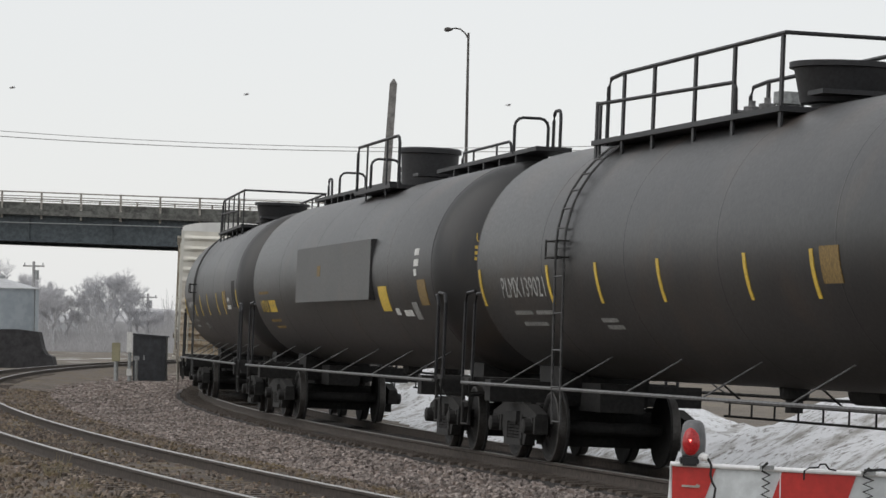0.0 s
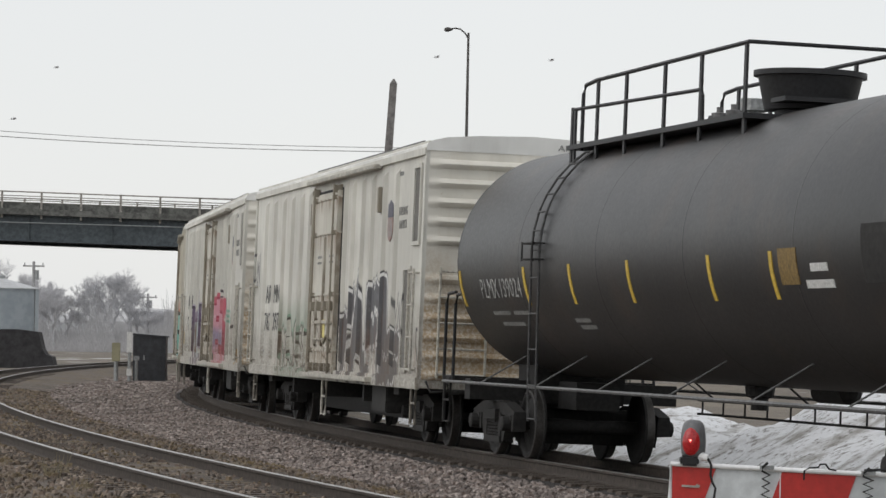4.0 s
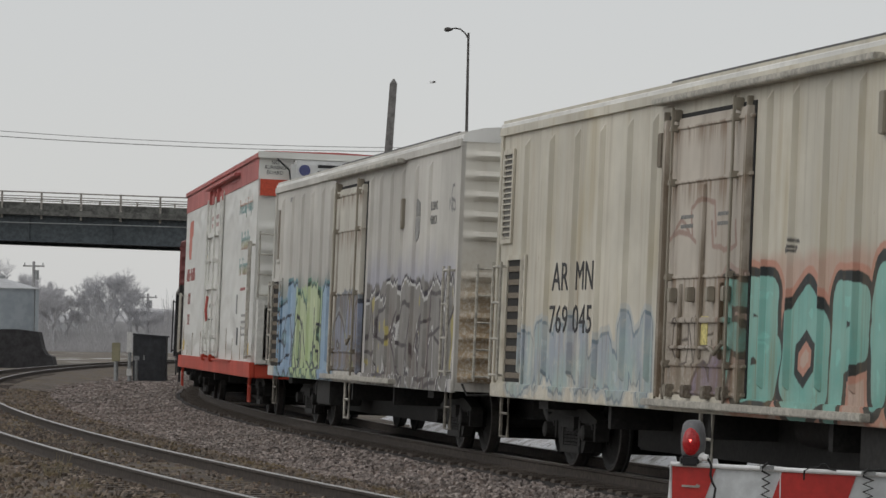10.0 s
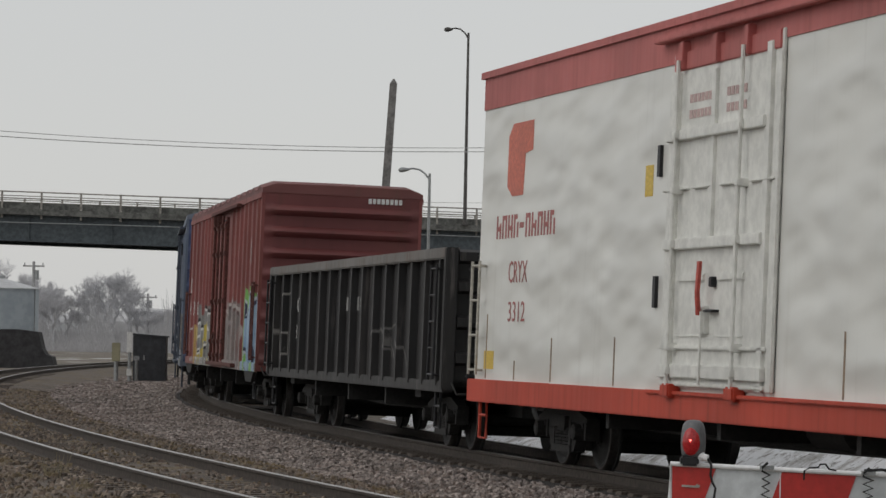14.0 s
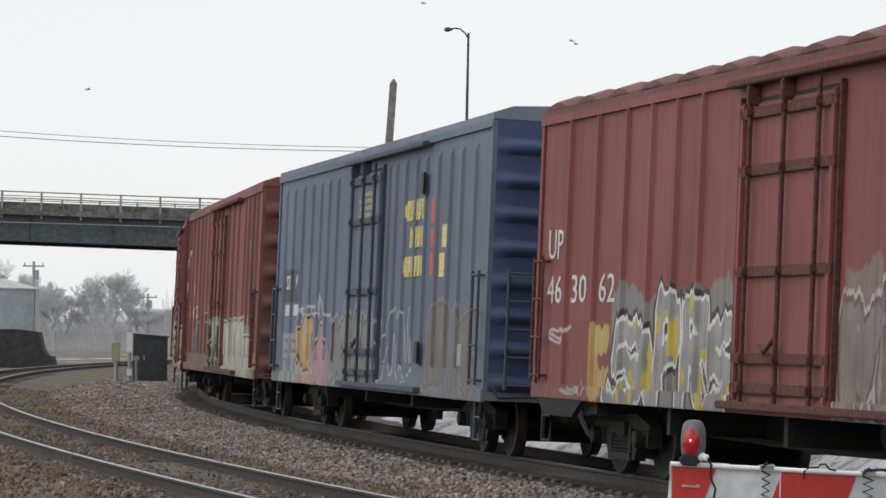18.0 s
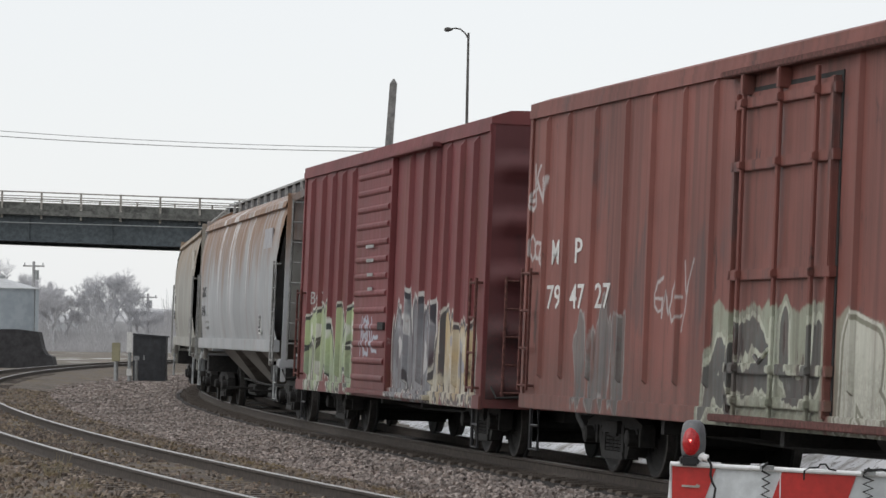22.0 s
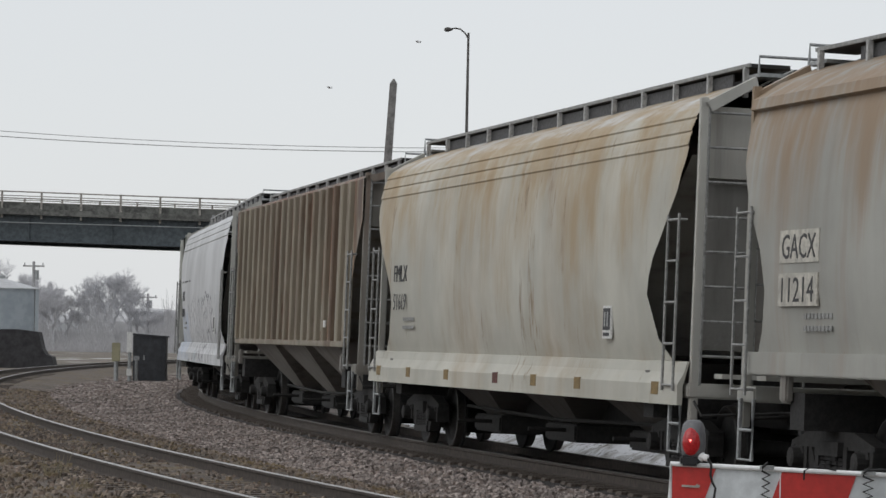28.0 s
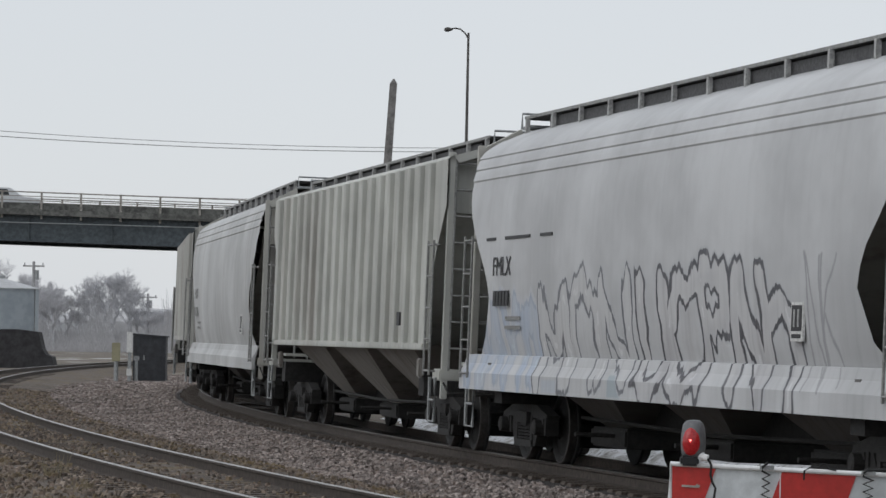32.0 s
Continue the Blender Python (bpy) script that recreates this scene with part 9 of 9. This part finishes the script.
# ---- the crossing gate near the eye ----
def crossing_gate():
    g = thing("crossing_gate", "lowered crossing gate arm striped red and white, with a red lamp", "crossing gate")
    white = plain("white_gate_sheeting", (0.66, 0.69, 0.7), 0.45, 0, 12, 0.12, 0.05)
    red = plain("red_gate_sheeting", (0.52, 0.035, 0.028), 0.4, 0, 12, 0.15, 0.05)
    edge = plain("white_gate_edging", (0.85, 0.85, 0.85), 0.4, 0, 14, 0.1, 0.05)
    y, x0, x1, tall = 20.0, 1.305, 6.9, 0.24

    def top(x):
        return 0.93 - 0.0369 * (x - 1.307)

    part("arm_board", prism(bmesh.new(), [(x0, top(x0) - tall), (x1, top(x1) - tall), (x1, top(x1)), (x0, top(x0))], y + 0.012, y + 0.05), white, g)
    marks = [1.565, 1.94, 2.36, 2.78, 3.2, 3.62, 4.04, 4.46, 4.88, 5.3, 5.72, 6.14, 6.56]
    lo = x0 + 0.012
    for i, m in enumerate(marks):
        if i % 2 == 0:
            a = lo if i == 0 else marks[i - 1]
            bm = bmesh.new()
            prism(bm, [(max(lo, a - (0.08 if i else 0)), top(a) - tall + 0.004), (m - 0.08, top(m) - tall + 0.004), (m, top(m) - 0.01), (max(lo, a), top(a) - 0.01)], y + 0.004, y + 0.014)
            part("red_stripe", bm, red, g)
    part("arm_edging", tube(bmesh.new(), [(x0, y, top(x0) - tall), (x0, y, top(x0)), (x1, y, top(x1))], 0.014, 8), edge, g)
    part("sheet_joint", block(1.925, 1.931, y + 0.001, y + 0.006, top(1.93) - 0.2, top(1.93)), edge, g)
    part("arm_bolt", prism(bmesh.new(), [(1.372, top(1.4) - 0.126), (1.47, top(1.4) - 0.13), (1.475, top(1.4) - 0.116), (1.455, top(1.4) - 0.108), (1.45, top(1.4) - 0.117), (1.372, top(1.4) - 0.114)], y - 0.004, y + 0.006), WHITE_IRON, g, "pale scraped bolt strip")
    # lamp
    lx, lz = 1.435, top(1.435)
    part("lamp_mount", block(lx - 0.075, lx + 0.03, y - 0.04, y + 0.06, lz - 0.005, lz + 0.055, 0.012), BLACK_IRON, g)
    grey = plain("grey_lamp_housing", (0.13, 0.13, 0.135), 0.5, 0.1, 20, 0.2)
    house_ = spun(bmesh.new(), (lx, y + 0.02, lz + 0.045), (lx, y + 0.02, lz + 0.255), [(0, 0.04), (0.03, 0.058), (0.1, 0.066), (0.25, 0.07), (0.4, 0.071), (0.55, 0.07), (0.7, 0.067), (0.82, 0.062), (0.91, 0.054), (0.965, 0.042), (0.99, 0.03), (1, 0.005)], 28)
    lamp = part("lamp_housing", house_, grey, g, "", True)
    k = Net("red_lens", 0.12)
    k.b.inputs["Emission Color"].default_value = (1, 0.02, 0.02, 1)
    k.b.inputs["Emission Strength"].default_value = 0.06
    lens = k.done(k.mix(k.step(k.cells(k.co, 90)["Distance"], 0.2, 0.6), (0.2, 0.01, 0.014), (0.32, 0.02, 0.022)))
    part("lens", spun(bmesh.new(), (lx - 0.012, y - 0.016, lz + 0.05), (lx - 0.012, y - 0.016, lz + 0.225), [(0, 0.012), (0.04, 0.026), (0.1, 0.037), (0.2, 0.046), (0.32, 0.0515), (0.45, 0.053), (0.6, 0.0505), (0.72, 0.045), (0.84, 0.035), (0.92, 0.025), (0.97, 0.015), (1, 0.005)], 28), lens, lamp, "red lamp lens", True)
    k = Net("lit_diode", 0.3)
    k.b.inputs["Emission Color"].default_value, k.b.inputs["Emission Strength"].default_value = (1, 0.12, 0.1, 1), 6.0
    part("diode", spun(bmesh.new(), (lx - 0.022, y - 0.072, lz + 0.14), (lx - 0.022, y - 0.066, lz + 0.14), [(0, 0.005), (1, 0.006)], 10), k.done((0.8, 0.1, 0.1)), lamp)
    part("cable_gland", spun(bmesh.new(), (lx + 0.035, y - 0.01, lz + 0.05), (lx + 0.08, y - 0.03, lz + 0.04), [(0, 0.026), (0.4, 0.028), (0.45, 0.02), (1, 0.02)], 12), edge, g)
    part("lamp_cable", tube(bmesh.new(), [(lx + 0.08, y - 0.03, lz + 0.04), (lx + 0.1, y - 0.035, lz + 0.0), (lx + 0.095, y - 0.035, lz - 0.05), (lx + 0.105, y - 0.03, lz - 0.09), (lx + 0.125, y - 0.03, lz - 0.13), (lx + 0.115, y - 0.03, lz - 0.2)], 0.0075), RUBBER, g)
    rng = random.Random(3)
    for cx, n, a in ((1.845, 9, 0.021), (2.42, 12, 0.026), (3.1, 9, 0.02)):
        pts = [(cx + 0.01, y - 0.02, top(cx) + 0.035), (cx - 0.02, y - 0.03, top(cx) + 0.01)]
        for i in range(n):
            pts.append((cx + (a if i % 2 else -a) + rng.uniform(-0.004, 0.004), y - 0.03, top(cx) - 0.012 - i * 0.022))
        part("coiled_cable", tube(bmesh.new(), pts, 0.0075), RUBBER, g)
        part("cable_clip", block(cx - 0.035, cx + 0.045, y - 0.022, y + 0.02, top(cx) - 0.004, top(cx) + 0.018), GALVANISED, g)
    part("loose_cable", tube(bmesh.new(), [(2.06, y - 0.025, top(2.06) - 0.05), (2.06, y - 0.03, top(2.06) + 0.0), (2.09, y - 0.03, top(2.09) + 0.02), (2.14, y - 0.03, top(2.14) + 0.025), (2.15, y - 0.03, top(2.15) + 0.042), (2.18, y - 0.03, top(2.18) + 0.045), (2.2, y - 0.03, top(2.2) + 0.018), (2.24, y - 0.03, top(2.24) + 0.012)], 0.006), RUBBER, g)
    part("arm_cable", tube(bmesh.new(), [(2.4, y - 0.02, top(2.4) + 0.02), (2.5, y - 0.02, top(2.5) + 0.03), (2.65, y - 0.02, top(2.65) + 0.012), (2.9, y - 0.02, top(2.9) + 0.03), (3.1, y - 0.02, top(3.1) + 0.02)], 0.009), RUBBER, g)
    part("mast", spun(bmesh.new(), (7.0, y + 0.3, -0.5), (7.0, y + 0.3, 3.6), [(0, 0.09), (1, 0.07)], 14), GALVANISED, g)
    part("gear_case", block(6.75, 7.25, y + 0.03, y + 0.5, 0.45, 1.05, 0.03), GALVANISED, g)
    part("mast_base", block(6.6, 7.4, y - 0.1, y + 0.7, -0.55, -0.3, 0.03), CONCRETE, g)


crossing_gate()


# ---- vehicles on the bridge ----
def vehicle(label, paint, cabin, panes, front=2.25, waist=1.0):
    v = thing("car", label, "car", "cars on the bridge")
    glass = plain("dark_car_glass", (0.04, 0.045, 0.05), 0.1, 0, 5, 0.1, 0)
    part("body", prism(bmesh.new(), [(-front + 0.05, 0.38), (front - 0.05, 0.38), (front, 0.75), (front - 0.1, waist - 0.08), (1.15, waist), (-front + 0.1, waist + 0.02), (-front, 0.7)], -0.9, 0.9), paint, v)
    cab = part("cabin", prism(bmesh.new(), cabin, -0.78, 0.78), paint, v)
    for y in (-0.79, 0.79):
        for a, b in panes:
            part("window", prism(bmesh.new(), [(a, waist + 0.08), (b + 0.14, waist + 0.08), (b, cabin[2][1] - 0.09), (a + 0.08, cabin[2][1] - 0.09)], y - 0.01, y + 0.01), glass, cab)
        for x in (-front + 0.85, front - 0.85):
            w = part("wheel", spun(bmesh.new(), (x, y * 1.04 - 0.1, 0.34), (x, y * 1.04 + 0.1, 0.34), [(0, 0.3), (0.2, 0.34), (0.8, 0.34), (1, 0.3)], 18), RUBBER, v)
            part("rim", spun(bmesh.new(), (x, y * 1.04 - 0.105, 0.34), (x, y * 1.04 + 0.105, 0.34), [(0, 0.18), (1, 0.18)], 14), GALVANISED, w)
        part("headlight", block(front - 0.1, front + 0.01, y * 0.8 - 0.14, y * 0.8 + 0.14, 0.64, 0.78), WHITE_INK, v)
    return v


GREY_CAR = vehicle("grey pickup truck driving over the bridge", plain("dull_grey_car_paint", (0.2, 0.19, 0.185), 0.35, 0.2, 4, 0.1, 0), [(-0.65, 1.05), (1.25, 1.05), (0.75, 1.68), (-0.5, 1.7)], ((-0.5, 0.05), (0.22, 0.62)), 2.75, 1.08)
DARK_CAR = vehicle("white sport utility car with dark windows on the bridge", plain("pale_car_paint", (0.62, 0.63, 0.64), 0.35, 0.0, 4, 0.08, 0), [(-2.2, 0.98), (1.3, 0.98), (0.7, 1.68), (-2.05, 1.72)], ((-2.05, -1.2), (-1.05, -0.1), (0.08, 0.58)), 2.4, 1.0)
WHITE_CAR = vehicle("white car driving over the bridge", plain("white_car_paint", (0.65, 0.66, 0.67), 0.3, 0, 4, 0.05, 0), [(-1.95, 0.98), (1.15, 0.98), (0.35, 1.52), (-1.6, 1.54)], ((-1.6, -0.75), (-0.6, 0.2)))


# ---- gulls ----
def gull():
    grey = plain("pale_grey_feathers", (0.6, 0.6, 0.61), 0.9, 0, 40, 0.2, 0)
    b = thing("gull", "small grey bird gliding under the overcast", "bird", "birds in the sky")
    part("body", spun(bmesh.new(), (-0.22, 0, 0), (0.24, 0, 0.02), [(0, 0.015), (0.3, 0.055), (0.65, 0.06), (0.85, 0.04), (1, 0.008)], 10), grey, b, "", True)
    for s in (-1, 1):
        bm = bmesh.new()
        sheet(bm, [[(0.1, 0, 0.03), (-0.06, 0, 0.03)], [(0.13, s * 0.22, 0.13), (-0.05, s * 0.22, 0.12)], [(0.02, s * 0.5, 0.07), (-0.06, s * 0.5, 0.06)]])
        sheet(bm, [[(0.1, 0, 0.015), (-0.06, 0, 0.015)], [(0.13, s * 0.22, 0.115), (-0.05, s * 0.22, 0.105)], [(0.02, s * 0.5, 0.065), (-0.06, s * 0.5, 0.055)]])
        part("wing", bm, grey, b)
    part("tail", prism(bmesh.new(), [(-0.34, 0.0), (-0.18, 0.015), (-0.18, -0.005), (-0.34, -0.01)], -0.05, 0.05), grey, b)
    return b


FLIGHTS = (
    ((0, 22, 156), (2.5, 645, 133), (4.5, 848, 68), (6.5, 1250, -160), (32, 1250, -900)),
    ((0, 436, 168), (2.5, 940, 127), (4.5, 1008, 82), (6.5, 1300, -200), (32, 1300, -1000)),
    ((0, 900, 187), (1.5, 1060, 40), (3, 1200, -150), (32, 1400, -900)),
    ((0, -700, -200), (4, 100, 120), (5.5, 380, 150), (6, 364, 174), (8, 392, 10), (9.5, 380, -200), (32, 500, -1200)),
    ((0, -800, 100), (4.5, 160, 215), (5.5, 370, 202), (8, 405, 157), (9, 478, 182), (11, 1210, 71), (13, 2000, -60), (32, 3200, -400)),
    ((0, 2600, 40), (4.5, 1650, 95), (5.5, 1268, 104), (6, 1105, 127), (8, 398, 230), (10, -300, 190), (32, -2500, 0)),
    ((0, 4000, -400), (15.5, 1800, 60), (17, 1340, 77), (19, 695, 68), (21, 140, 48), (22.5, -300, 20), (32, -2500, -200)),
    ((0, 4100, -500), (15.6, 1820, 80), (17, 1366, 70), (19, 675, 87), (21, 48, 28), (22.5, -400, 0), (32, -2600, -300)),
    ((0, -2500, 100), (17, -200, 170), (19, 325, 145), (21, 182, 143), (23, -300, 120), (32, -2500, 0)),
    ((0, 2500, -500), (17, 1000, -100), (19, 531, 122), (21, 222, 185), (23, -300, 190), (32, -2500, 0)),
    ((0, 4500, -300), (26, 1700, 60), (28, 740, 75), (29.9, 90, 40), (32, -800, 0)),
    ((0, 4200, 100), (26, 1500, -60), (28, 583, 156), (30, -300, 120), (32, -1200, 60)),
)
GULLS = [gull()]
for i in range(len(FLIGHTS) - 1):
    GULLS.append(copy_thing(GULLS[0], Matrix()))


def motions():
    for ob, q, wheelbase in RIDES:
        walk(ob, [(i * 0.8, car_pose(q, wheelbase, i * 0.8)) for i in range(41)])
    place_of = {ob: q for ob, q, _ in RIDES}
    for ob, owner, a in WHEELS:
        # a wheelset turns as it rolls, from where the car comes round the bend to where it has passed
        q = place_of[owner]
        near = [i for i in range(961) if -34 < q - rolled(i / 30) < 100]
        spin = [(0.0, pose(ob.location.x, 0, 0.457))]
        for i in near:
            spin.append((i / 30, pose(ob.location.x, 0, 0.457, 0, math.degrees((rolled(i / 30) - rolled(near[0] / 30)) / 0.457) % 360)))
        walk(ob, [r for j, r in enumerate(spin) if j == 0 or r[0] > 0] + ([(32.0, spin[-1][1])] if spin[-1][0] < 31.9 else []))
    for ob, lane, turn, rows in ((GREY_CAR, 215.6, 0, ((0, -88), (4.5, -26.2), (5, -18.2), (10, 55), (12.5, 76), (15, 88), (32, 90))),
                                 (DARK_CAR, 221.0, 180, ((0, 121), (22, 120), (24, 106), (30.8, -17.0), (31.4, -27.8), (32, -38.6))),
                                 (WHITE_CAR, 215.6, 0, ((0, -146), (21, -145), (23, -136), (31, -41), (32, -26.8)))):
        walk(ob, [(t, pose(x, lane, deck_z(x) + 0.08, 0, 0, 0) @ pose(0, 0, 0, 0, math.degrees(math.atan(-FALL)), 0) @ pose(0, 0, 0, 0, 0, turn)) for t, x in rows])
    for i, (ob, path) in enumerate(zip(GULLS, FLIGHTS)):
        d, rows = 250 + 14 * (i % 4), []
        for j, (t, px, py) in enumerate(path):
            a, b = path[max(0, j - 1)], path[min(len(path) - 1, j + 1)]
            turn = 25 if b[1] > a[1] else 155
            rows.append((t, pose(*place(px, py, d), 0, -8, turn)))
        walk(ob, rows)


motions()
